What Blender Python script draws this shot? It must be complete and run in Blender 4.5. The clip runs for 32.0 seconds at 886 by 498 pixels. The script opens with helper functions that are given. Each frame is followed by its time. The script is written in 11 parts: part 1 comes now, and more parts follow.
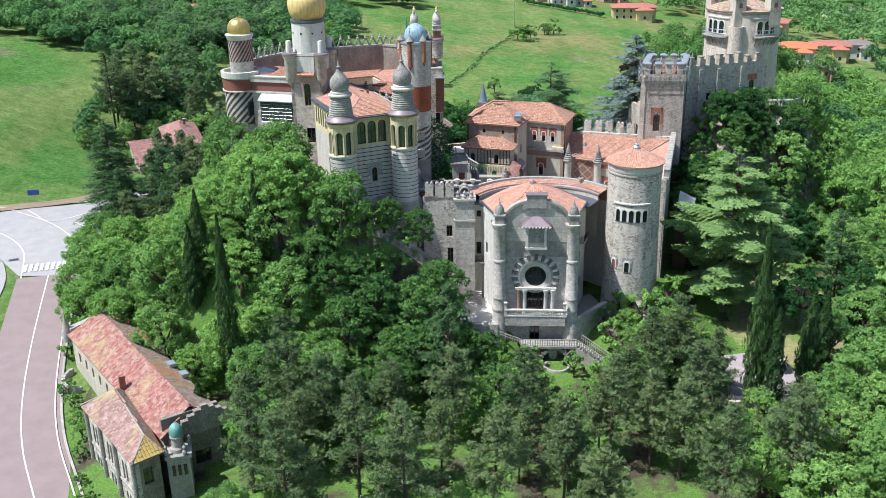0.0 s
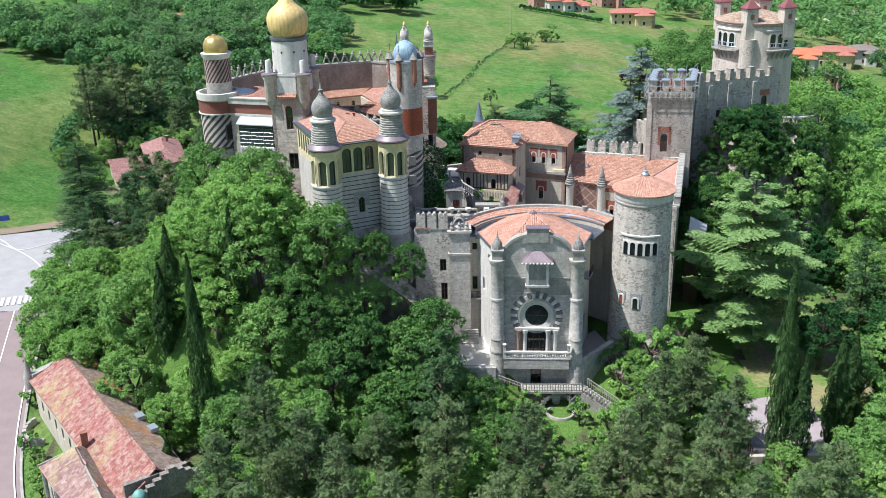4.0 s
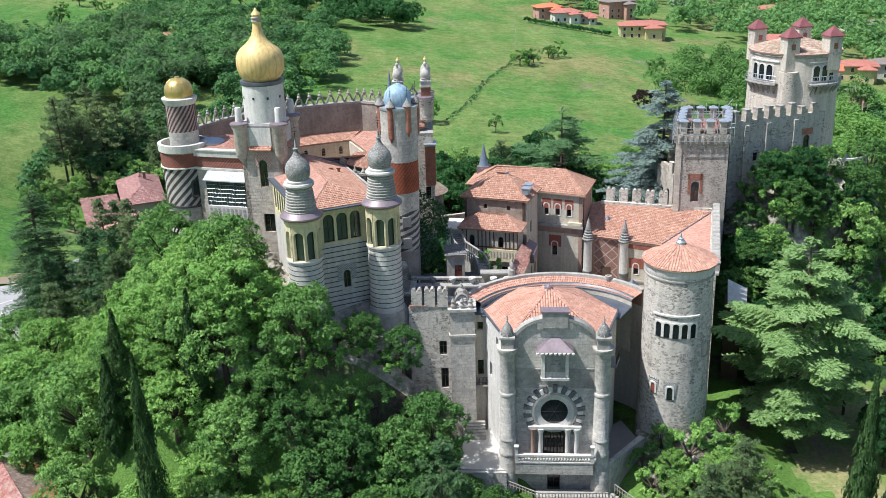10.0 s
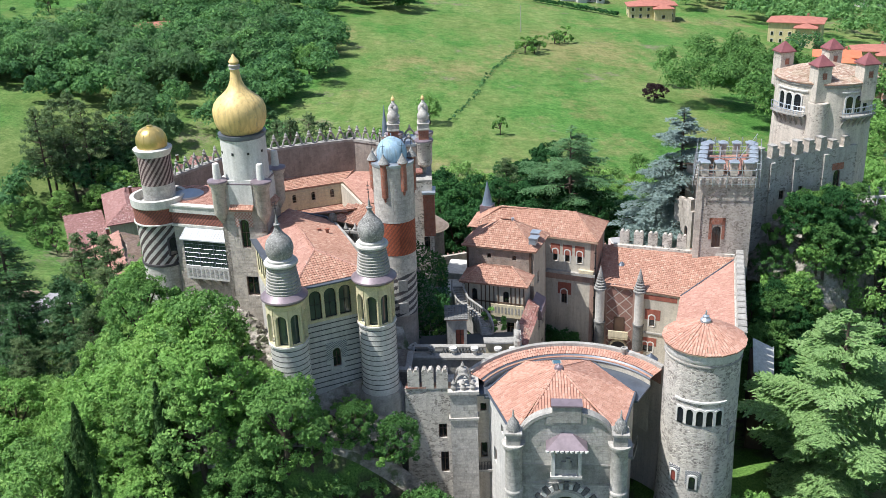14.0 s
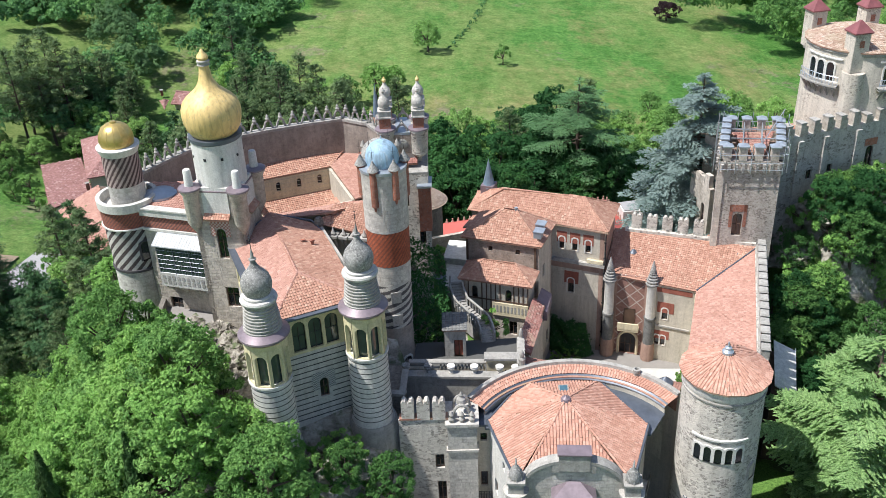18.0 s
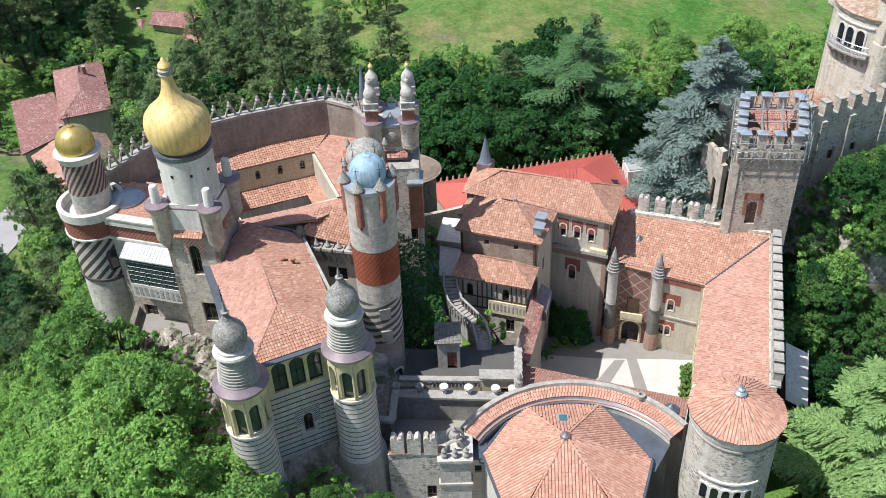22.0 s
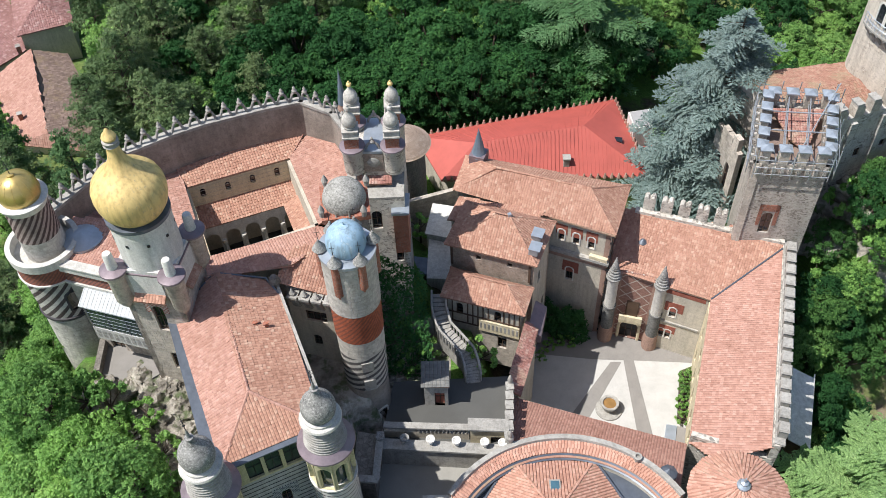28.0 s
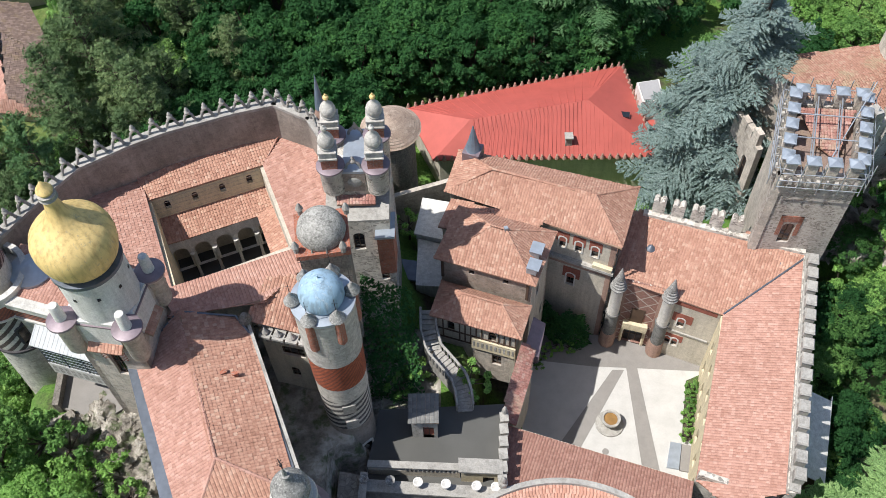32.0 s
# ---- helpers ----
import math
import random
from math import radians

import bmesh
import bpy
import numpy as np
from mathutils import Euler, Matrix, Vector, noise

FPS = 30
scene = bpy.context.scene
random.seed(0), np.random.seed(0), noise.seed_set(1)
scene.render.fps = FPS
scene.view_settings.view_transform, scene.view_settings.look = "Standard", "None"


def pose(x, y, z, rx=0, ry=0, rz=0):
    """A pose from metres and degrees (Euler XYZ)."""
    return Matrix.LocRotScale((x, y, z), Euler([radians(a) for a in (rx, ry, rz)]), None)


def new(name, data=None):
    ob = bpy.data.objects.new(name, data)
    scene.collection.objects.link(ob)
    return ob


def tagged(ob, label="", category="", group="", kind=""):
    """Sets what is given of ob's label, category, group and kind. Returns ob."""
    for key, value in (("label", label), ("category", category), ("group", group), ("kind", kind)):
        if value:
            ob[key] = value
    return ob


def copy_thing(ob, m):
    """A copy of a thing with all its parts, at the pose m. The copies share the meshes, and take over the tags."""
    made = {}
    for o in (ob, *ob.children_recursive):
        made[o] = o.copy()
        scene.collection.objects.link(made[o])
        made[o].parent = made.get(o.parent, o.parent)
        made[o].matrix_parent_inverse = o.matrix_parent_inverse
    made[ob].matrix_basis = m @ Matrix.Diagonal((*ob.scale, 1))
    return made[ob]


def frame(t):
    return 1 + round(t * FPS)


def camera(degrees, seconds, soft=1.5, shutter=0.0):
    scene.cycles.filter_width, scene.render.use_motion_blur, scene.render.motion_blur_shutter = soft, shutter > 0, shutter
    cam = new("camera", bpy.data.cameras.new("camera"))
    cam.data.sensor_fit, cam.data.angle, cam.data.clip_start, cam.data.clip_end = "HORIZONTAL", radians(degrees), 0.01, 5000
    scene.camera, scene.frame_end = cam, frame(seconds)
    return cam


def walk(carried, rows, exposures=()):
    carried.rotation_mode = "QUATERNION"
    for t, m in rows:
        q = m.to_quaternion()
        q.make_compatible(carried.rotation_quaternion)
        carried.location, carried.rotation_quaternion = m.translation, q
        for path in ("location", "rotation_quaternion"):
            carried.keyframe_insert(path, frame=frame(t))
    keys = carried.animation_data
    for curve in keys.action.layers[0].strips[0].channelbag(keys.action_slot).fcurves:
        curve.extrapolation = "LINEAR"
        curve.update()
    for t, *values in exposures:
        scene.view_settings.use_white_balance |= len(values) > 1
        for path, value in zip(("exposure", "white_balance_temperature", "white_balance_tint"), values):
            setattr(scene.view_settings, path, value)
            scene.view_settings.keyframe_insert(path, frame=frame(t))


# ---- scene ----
cam = camera(49.7, 32.0, soft=0.5)
EXPOSURE = 0.35
METRES, EYE, TILT, LEAN, TURN = 110.0, 60.0, -21.0, 1.0, 0.0
ROWS = [
    (0.0, 0.0, 0.0, 0.0, 0.0, 0.0, -0.0),
    (0.5, 0.0008, 0.0087, 0.0033, -0.02, 0.02, 0.05),
    (1.0, 0.0013, 0.0182, 0.0071, -0.06, 0.04, 0.1),
    (1.5, 0.0023, 0.0289, 0.0112, -0.06, 0.06, 0.15),
    (2.0, 0.0029, 0.0399, 0.0158, -0.09, 0.07, 0.21),
    (2.5, 0.0038, 0.0518, 0.021, -0.1, 0.09, 0.25),
    (3.0, 0.0046, 0.0639, 0.0264, -0.12, 0.11, 0.28),
    (3.5, 0.0049, 0.0766, 0.0319, -0.13, 0.14, 0.33),
    (5.5, 0.0073, 0.1274, 0.0539, -0.09, 0.22, 0.49),
    (6.0, 0.0073, 0.1414, 0.0593, -0.07, 0.25, 0.51),
    (6.5, 0.0079, 0.1553, 0.0648, -0.03, 0.3, 0.53),
    (7.0, 0.0088, 0.1691, 0.0709, -0.0, 0.34, 0.58),
    (7.5, 0.0094, 0.1829, 0.0767, 0.02, 0.36, 0.6),
    (8.0, 0.0098, 0.1967, 0.0824, 0.03, 0.4, 0.64),
    (8.5, 0.0098, 0.2107, 0.0882, 0.03, 0.42, 0.67),
    (9.0, 0.0101, 0.224, 0.0945, 0.07, 0.46, 0.7),
    (9.5, 0.0105, 0.2365, 0.102, 0.12, 0.5, 0.72),
    (10.0, 0.0111, 0.2491, 0.1097, 0.14, 0.52, 0.76),
    (10.5, 0.012, 0.2611, 0.1195, 0.17, 0.54, 0.78),
    (11.0, 0.0127, 0.2718, 0.1313, 0.2, 0.57, 0.8),
    (11.5, 0.0133, 0.2821, 0.1433, 0.24, 0.59, 0.84),
    (12.0, 0.0142, 0.2929, 0.1556, 0.28, 0.61, 0.86),
    (12.5, 0.0149, 0.3037, 0.1682, 0.3, 0.22, 0.89),
    (13.0, 0.0157, 0.315, 0.181, 0.33, -0.39, 0.92),
    (13.5, 0.0163, 0.3262, 0.1938, 0.35, -1.03, 0.95),
    (14.0, 0.0169, 0.3373, 0.207, 0.4, -1.63, 0.95),
    (14.5, 0.0173, 0.348, 0.22, 0.43, -2.27, 0.98),
    (16.5, 0.02, 0.3924, 0.2699, 0.51, -5.48, 1.06),
    (17.0, 0.0207, 0.4039, 0.2832, 0.5, -6.36, 1.09),
    (17.5, 0.0218, 0.4148, 0.2962, 0.49, -7.34, 1.11),
    (18.0, 0.0226, 0.426, 0.3088, 0.5, -8.35, 1.15),
    (18.5, 0.0234, 0.4368, 0.322, 0.51, -9.37, 1.17),
    (19.0, 0.0243, 0.4479, 0.335, 0.49, -10.38, 1.18),
    (19.5, 0.0253, 0.4587, 0.3481, 0.5, -11.34, 1.19),
    (20.0, 0.0261, 0.4699, 0.3611, 0.49, -12.29, 1.19),
    (20.5, 0.0264, 0.4807, 0.3742, 0.46, -13.28, 1.19),
    (21.0, 0.0267, 0.4911, 0.3871, 0.42, -14.24, 1.19),
    (21.5, 0.0276, 0.5019, 0.3998, 0.4, -15.22, 1.18),
    (22.0, 0.028, 0.5131, 0.4132, 0.33, -16.21, 1.15),
    (22.5, 0.0288, 0.5243, 0.426, 0.29, -17.17, 1.13),
    (23.0, 0.0294, 0.5352, 0.4389, 0.25, -18.15, 1.12),
    (23.5, 0.0304, 0.5463, 0.4521, 0.24, -19.13, 1.09),
    (24.0, 0.0312, 0.5571, 0.4651, 0.2, -20.1, 1.09),
    (24.5, 0.0319, 0.5682, 0.478, 0.17, -21.09, 1.08),
    (25.0, 0.0326, 0.579, 0.4911, 0.19, -22.09, 1.06),
    (25.5, 0.0334, 0.5901, 0.5043, 0.21, -23.09, 1.01),
    (27.5, 0.035, 0.6338, 0.5572, 0.17, -27.09, 0.75),
    (28.0, 0.0354, 0.6462, 0.5651, 0.17, -28.05, 0.71),
    (28.5, 0.0361, 0.6602, 0.571, 0.15, -29.04, 0.68),
    (29.0, 0.0366, 0.6743, 0.577, 0.11, -29.98, 0.64),
    (29.5, 0.0372, 0.6882, 0.5831, 0.1, -30.9, 0.62),
    (30.0, 0.0378, 0.702, 0.5888, 0.09, -31.76, 0.59),
    (30.5, 0.0386, 0.7159, 0.5946, 0.08, -32.56, 0.55),
    (31.0, 0.0391, 0.73, 0.6006, 0.08, -33.25, 0.51),
    (31.5, 0.0399, 0.7439, 0.6062, 0.09, -33.84, 0.48),
    (32.0, 0.0409, 0.7582, 0.612, 0.1, -34.36, 0.45),
]
walk(cam, [(t, pose(0, 0, EYE, TILT, LEAN, TURN) @ pose(METRES * x, METRES * y, METRES * z, 90 + pitch, roll, yaw)) for t, x, y, z, yaw, pitch, roll in ROWS],
     exposures=((0.0, EXPOSURE + 0.14, 6230, 10), (16.0, EXPOSURE + 0.12, 6330, 10), (25.0, EXPOSURE, 6480, 10), (32.0, EXPOSURE - 0.06, 6500, 10)))

# ---- light ----
SUN_WAY = Vector((0.54, 0.16, -1.0)).normalized()          # the way that sunlight travels
world = bpy.data.worlds.new("sky")
scene.world = world
world.use_nodes = True
sky = world.node_tree.nodes.new("ShaderNodeTexSky")
sky.sky_type, sky.sun_disc = "NISHITA", False
sky.sun_elevation = math.asin(-SUN_WAY.z)
sky.sun_rotation = math.atan2(-SUN_WAY.x, -SUN_WAY.y)
sky.air_density, sky.dust_density = 1.0, 1.2
back = world.node_tree.nodes["Background"]
world.node_tree.links.new(sky.outputs[0], back.inputs[0])
back.inputs[1].default_value = 0.11
sun = new("sun", bpy.data.lights.new("sun", "SUN"))
sun.data.energy, sun.data.angle, sun.data.color = 4.9, radians(0.55), (1.0, 0.97, 0.92)
sun.matrix_world = Matrix.Translation((0, 0, 200)) @ SUN_WAY.to_track_quat("-Z", "Y").to_matrix().to_4x4()

# ---- materials ----


class Nodes:
    def __init__(self, name, rough=0.8, metal=0.0, spec=0.3):
        self.m = bpy.data.materials.new(name)
        self.m.use_nodes = True
        self.t = self.m.node_tree
        self.b = self.t.nodes["Principled BSDF"]
        self.b.inputs["Roughness"].default_value = rough
        self.b.inputs["Metallic"].default_value = metal
        self.b.inputs["Specular IOR Level"].default_value = spec

    def node(self, kind, **kw):
        n = self.t.nodes.new("ShaderNode" + kind)
        for k, v in kw.items():
            n.inputs[k].default_value = v
        return n

    def link(self, a, b):
        self.t.links.new(a, b)

    def place(self, scale=(1, 1, 1), turn=0.0):
        c = self.t.nodes.new("ShaderNodeTexCoord")
        m = self.t.nodes.new("ShaderNodeMapping")
        m.inputs["Scale"].default_value = scale
        m.inputs["Rotation"].default_value = (0, 0, turn)
        self.link(c.outputs["Object"], m.inputs["Vector"])
        return m.outputs[0]

    def noise(self, scale, detail=4.0, rough=0.55, at=None):
        n = self.node("TexNoise", Scale=scale, Detail=detail, Roughness=rough)
        self.link(at or self.place(), n.inputs["Vector"])
        return n.outputs[0]

    def ramp(self, value, stops):
        n = self.t.nodes.new("ShaderNodeValToRGB")
        e = n.color_ramp.elements
        while len(e) < len(stops):
            e.new(0.5)
        for k, (p, c) in zip(e, stops):
            k.position, k.color = p, (*c, 1) if len(c) == 3 else c
        self.link(value, n.inputs[0])
        return n.outputs[0]

    def mix(self, fac, a, b, mode="MIX"):
        n = self.t.nodes.new("ShaderNodeMix")
        n.data_type, n.blend_type = "RGBA", mode
        for sock, v in ((n.inputs[0], fac), (n.inputs[6], a), (n.inputs[7], b)):
            if isinstance(v, (int, float)):
                sock.default_value = v
            elif isinstance(v, tuple):
                sock.default_value = (*v, 1)
            else:
                self.link(v, sock)
        return n.outputs[2]

    def math(self, op, a, b=0.0):
        n = self.t.nodes.new("ShaderNodeMath")
        n.operation = op
        for sock, v in ((n.inputs[0], a), (n.inputs[1], b)):
            if isinstance(v, (int, float)):
                sock.default_value = v
            else:
                self.link(v, sock)
        return n.outputs[0]

    def bump(self, height, strength=0.4, dist=0.05):
        n = self.node("Bump", Strength=strength, Distance=dist)
        self.link(height, n.inputs["Height"])
        self.link(n.outputs[0], self.b.inputs["Normal"])

    def done(self, colour):
        if isinstance(colour, tuple):
            self.b.inputs["Base Color"].default_value = (*colour, 1)
        else:
            self.link(colour, self.b.inputs["Base Color"])
        return self.m


def dark(c, k):
    return tuple(v * k for v in c)


def plaster(name, c, stain=0.55, rough=0.9, speck=0.72):
    """Old render: broad stains, runs down the wall, fine grain."""
    n = Nodes(name, rough)
    broad = n.ramp(n.noise(0.35, 5, 0.6), [(0.3, dark(c, stain)), (0.62, c)])
    runs = n.ramp(n.noise(1.0, 4, 0.6, n.place((2.2, 2.2, 0.18))), [(0.35, (0.62, 0.60, 0.58)), (0.6, (1, 1, 1))])
    col = n.mix(0.7, broad, runs, "MULTIPLY")
    blot = n.ramp(n.noise(2.3, 6, 0.72), [(0.34, (speck, speck, speck)), (0.52, (1, 1, 1)), (0.7, (1.12, 1.1, 1.06))])
    col = n.mix(0.85, col, blot, "MULTIPLY")
    grain = n.noise(9, 5, 0.75)
    col = n.mix(0.4, col, n.ramp(grain, [(0.32, dark(c, 0.45)), (0.68, dark(c, 1.2))]))
    n.bump(grain, 0.5, 0.04)
    return n.done(col)


def masonry(name, c, mortar, course=0.3, length=0.55, depth=0.5, stain=0.55):
    """Coursed stones or bricks of uneven length with recessed joints."""
    n = Nodes(name, 0.92)
    co = n.t.nodes.new("ShaderNodeTexCoord")
    s = n.t.nodes.new("ShaderNodeSeparateXYZ")
    n.link(co.outputs["Object"], s.inputs[0])
    z = n.math("DIVIDE", n.math("ADD", s.outputs[2], n.math("MULTIPLY", n.noise(0.9, 3), course * 0.35)), course)
    row = n.math("FLOOR", z)
    at = n.t.nodes.new("ShaderNodeCombineXYZ")
    n.link(n.math("ADD", n.math("DIVIDE", s.outputs[0], length), n.math("MULTIPLY", row, 3.71)), at.inputs[0])
    n.link(n.math("ADD", n.math("DIVIDE", s.outputs[1], length), n.math("MULTIPLY", row, 1.93)), at.inputs[1])
    cell = n.node("TexVoronoi", Scale=1.0)
    edge = n.node("TexVoronoi", Scale=1.0)
    cell.voronoi_dimensions = edge.voronoi_dimensions = "2D"
    edge.feature = "DISTANCE_TO_EDGE"
    n.link(at.outputs[0], cell.inputs["Vector"])
    n.link(at.outputs[0], edge.inputs["Vector"])
    grey = n.t.nodes.new("ShaderNodeRGBToBW")
    n.link(cell.outputs["Color"], grey.inputs[0])
    stone = n.ramp(grey.outputs[0], [(0.15, dark(c, 0.72)), (0.5, c), (0.85, dark(c, 1.2))])
    stone = n.mix(0.55, stone, n.ramp(n.noise(7, 6, 0.75), [(0.3, dark(c, 0.5)), (0.7, dark(c, 1.25))]))
    bed = n.math("FRACT", z)
    joint = n.math("MINIMUM", n.ramp(edge.outputs["Distance"], [(0.015, (0, 0, 0)), (0.07, (1, 1, 1))]),
                   n.ramp(n.math("MINIMUM", bed, n.math("SUBTRACT", 1.0, bed)), [(0.02, (0, 0, 0)), (0.11, (1, 1, 1))]))
    col = n.mix(joint, mortar, stone)
    broad = n.ramp(n.noise(0.3, 6, 0.66, n.place((1, 1, 0.45))), [(0.32, (stain, stain, stain)), (0.58, (1, 1, 1))])
    col = n.mix(0.8, col, broad, "MULTIPLY")
    blot = n.ramp(n.noise(1.7, 7, 0.75), [(0.34, (0.62, 0.61, 0.6)), (0.5, (1, 1, 1)), (0.72, (1.15, 1.13, 1.1))])
    col = n.mix(0.8, col, blot, "MULTIPLY")
    n.bump(joint, depth, 0.04)
    return n.done(col)


def rubble(name, c, stone, scale=2.7, bare=0.47):
    """Rubble walling: uneven stones in pale mortar, half covered by old render, with rain runs."""
    n = Nodes(name, 0.93)
    at = n.place((1, 1, 1.6))
    cell = n.node("TexVoronoi", Scale=scale)
    edge = n.node("TexVoronoi", Scale=scale)
    edge.feature = "DISTANCE_TO_EDGE"
    n.link(at, cell.inputs["Vector"])
    n.link(at, edge.inputs["Vector"])
    grey = n.t.nodes.new("ShaderNodeRGBToBW")
    n.link(cell.outputs["Color"], grey.inputs[0])
    stones = n.ramp(grey.outputs[0], [(0.22, dark(stone, 0.75)), (0.42, stone), (0.58, dark(c, 0.82)), (0.8, dark(c, 1.08))])
    joint = n.ramp(edge.outputs["Distance"], [(0.02, (0, 0, 0)), (0.10, (1, 1, 1))])
    face = n.mix(joint, dark(c, 1.03), stones)
    plain = n.ramp(n.noise(5, 7, 0.75), [(0.32, dark(c, 0.72)), (0.5, c), (0.7, dark(c, 1.15))])
    col = n.mix(n.ramp(n.noise(0.5, 7, 0.7), [(bare - 0.07, (0, 0, 0)), (bare + 0.07, (1, 1, 1))]), plain, face)
    runs = n.ramp(n.noise(0.8, 6, 0.65, n.place((1.6, 1.6, 0.16))), [(0.34, (0.66, 0.65, 0.64)), (0.56, (1, 1, 1))])
    col = n.mix(0.65, col, runs, "MULTIPLY")
    n.bump(joint, 0.5, 0.05)
    return n.done(col)


def lichen(name, c, pale, spots=0.53):
    """Old stone with crusts of pale lichen and dark pits."""
    n = Nodes(name, 0.92)
    col = n.ramp(n.noise(1.1, 6, 0.65), [(0.3, dark(c, 0.55)), (0.65, dark(c, 1.2))])
    crust = n.ramp(n.noise(6.5, 8, 0.75), [(spots - 0.03, (0, 0, 0)), (spots + 0.09, (1, 1, 1))])
    col = n.mix(n.math("MULTIPLY", crust, 0.7), col, pale)
    pit = n.ramp(n.noise(6.5, 5, 0.7), [(0.36, (0.3, 0.3, 0.3)), (0.42, (1, 1, 1))])
    col = n.mix(0.7, col, pit, "MULTIPLY")
    n.bump(crust, 0.4, 0.03)
    return n.done(col)


def streaked(name, c, run, rough=0.5, metal=0.1):
    """Painted metal with dull runs and patches where the paint has gone."""
    n = Nodes(name, rough, metal, 0.4)
    col = n.ramp(n.noise(0.9, 6, 0.65), [(0.3, dark(c, 0.82)), (0.6, c)])
    runs = n.ramp(n.noise(1.0, 5, 0.6, n.place((3.2, 3.2, 0.28))), [(0.33, (0.5, 0.43, 0.36)), (0.55, (1, 1, 1))])
    col = n.mix(0.6, col, runs, "MULTIPLY")
    worn = n.ramp(n.noise(2.6, 8, 0.75, n.place((1.4, 1.4, 0.7))), [(0.56, (0, 0, 0)), (0.63, (1, 1, 1))])
    col = n.mix(n.math("MULTIPLY", worn, 0.6), col, run)
    return n.done(col)


def tile_mat(name, stops, age=0.5, moss=0.0, mossy=(0.30, 0.29, 0.19)):
    """Fired tiles: tone from tile to tile, broad weathering, sooty specks, and crusts of lichen where moss is given."""
    n = Nodes(name, 0.88, spec=0.2)
    island = n.t.nodes.new("ShaderNodeNewGeometry").outputs["Random Per Island"]
    one = n.t.nodes.new("ShaderNodeObjectInfo").outputs["Random"]
    mixed = n.math("FRACT", n.math("ADD", island, one))
    col = n.mix(0.42, n.ramp(mixed, stops), stops[len(stops) // 2][1])
    lichen = n.ramp(n.noise(0.3, 9, 0.7), [(0.36, (0.80, 0.76, 0.73)), (0.52, (0.97, 0.97, 0.97)), (0.7, (1.1, 1.08, 1.05))])
    col = n.mix(age, col, lichen, "MULTIPLY")
    soot = n.ramp(n.noise(8.5, 6, 0.8), [(0.36, (0.5, 0.47, 0.45)), (0.5, (1, 1, 1)), (0.66, (1.15, 1.13, 1.1))])
    col = n.mix(age, col, soot, "MULTIPLY")
    if moss:
        crust = n.ramp(n.noise(0.42, 9, 0.78, n.place((1, 1, 1), 0.9)), [(0.50, (0, 0, 0)), (0.60, (1, 1, 1))])
        col = n.mix(n.math("MULTIPLY", crust, moss), col, mossy)
    grain = n.noise(14, 4, 0.7)
    col = n.mix(0.2, col, n.ramp(grain, [(0.3, (0.22, 0.18, 0.16)), (0.7, (0.8, 0.68, 0.62))]), "OVERLAY")
    n.bump(grain, 0.3, 0.02)
    return n.done(col)


def leaf_mat(name, stops, glow=0.3, rough=0.65, cut=0.44, grain=5.5, patch=0.4):
    """Sprays of small leaves: each blade is broken up by gaps, and its tone changes from spray to spray and from bough to bough."""
    n = Nodes(name, rough, spec=0.12)
    island = n.t.nodes.new("ShaderNodeNewGeometry").outputs["Random Per Island"]
    one = n.t.nodes.new("ShaderNodeObjectInfo").outputs["Random"]
    bough = n.ramp(n.noise(patch, 2, 0.5), [(0.34, (0, 0, 0)), (0.66, (1, 1, 1))])
    tone = n.math("ADD", n.math("MULTIPLY", island, 0.32), n.math("ADD", n.math("MULTIPLY", one, 0.40), n.math("MULTIPLY", bough, 0.28)))
    fine = n.noise(grain, 3, 0.65)
    col = n.mix(0.8, n.ramp(tone, stops), n.ramp(fine, [(0.34, (0.40, 0.46, 0.42)), (0.5, (1, 1, 1)), (0.66, (1.48, 1.4, 1.36))]), "MULTIPLY")
    col = n.mix(1.0, col, (1.0, 1.0, 1.12), "MULTIPLY")
    n.done(col)
    n.bump(fine, 1.0, 0.16)
    tr = n.t.nodes.new("ShaderNodeBsdfTranslucent")
    n.link(n.mix(1.0, col, (1.0, 1.03, 0.86), "MULTIPLY"), tr.inputs[0])
    mixed = n.t.nodes.new("ShaderNodeMixShader")
    mixed.inputs[0].default_value = glow
    n.link(n.b.outputs[0], mixed.inputs[1])
    n.link(tr.outputs[0], mixed.inputs[2])
    gap = n.t.nodes.new("ShaderNodeMixShader")
    n.link(n.math("GREATER_THAN", n.noise(grain * 1.25, 2, 0.6, n.place((1, 1, 1), 0.7)), cut), gap.inputs[0])
    n.link(n.t.nodes.new("ShaderNodeBsdfTransparent").outputs[0], gap.inputs[1])
    n.link(mixed.outputs[0], gap.inputs[2])
    n.link(gap.outputs[0], n.t.nodes["Material Output"].inputs[0])
    return n.m


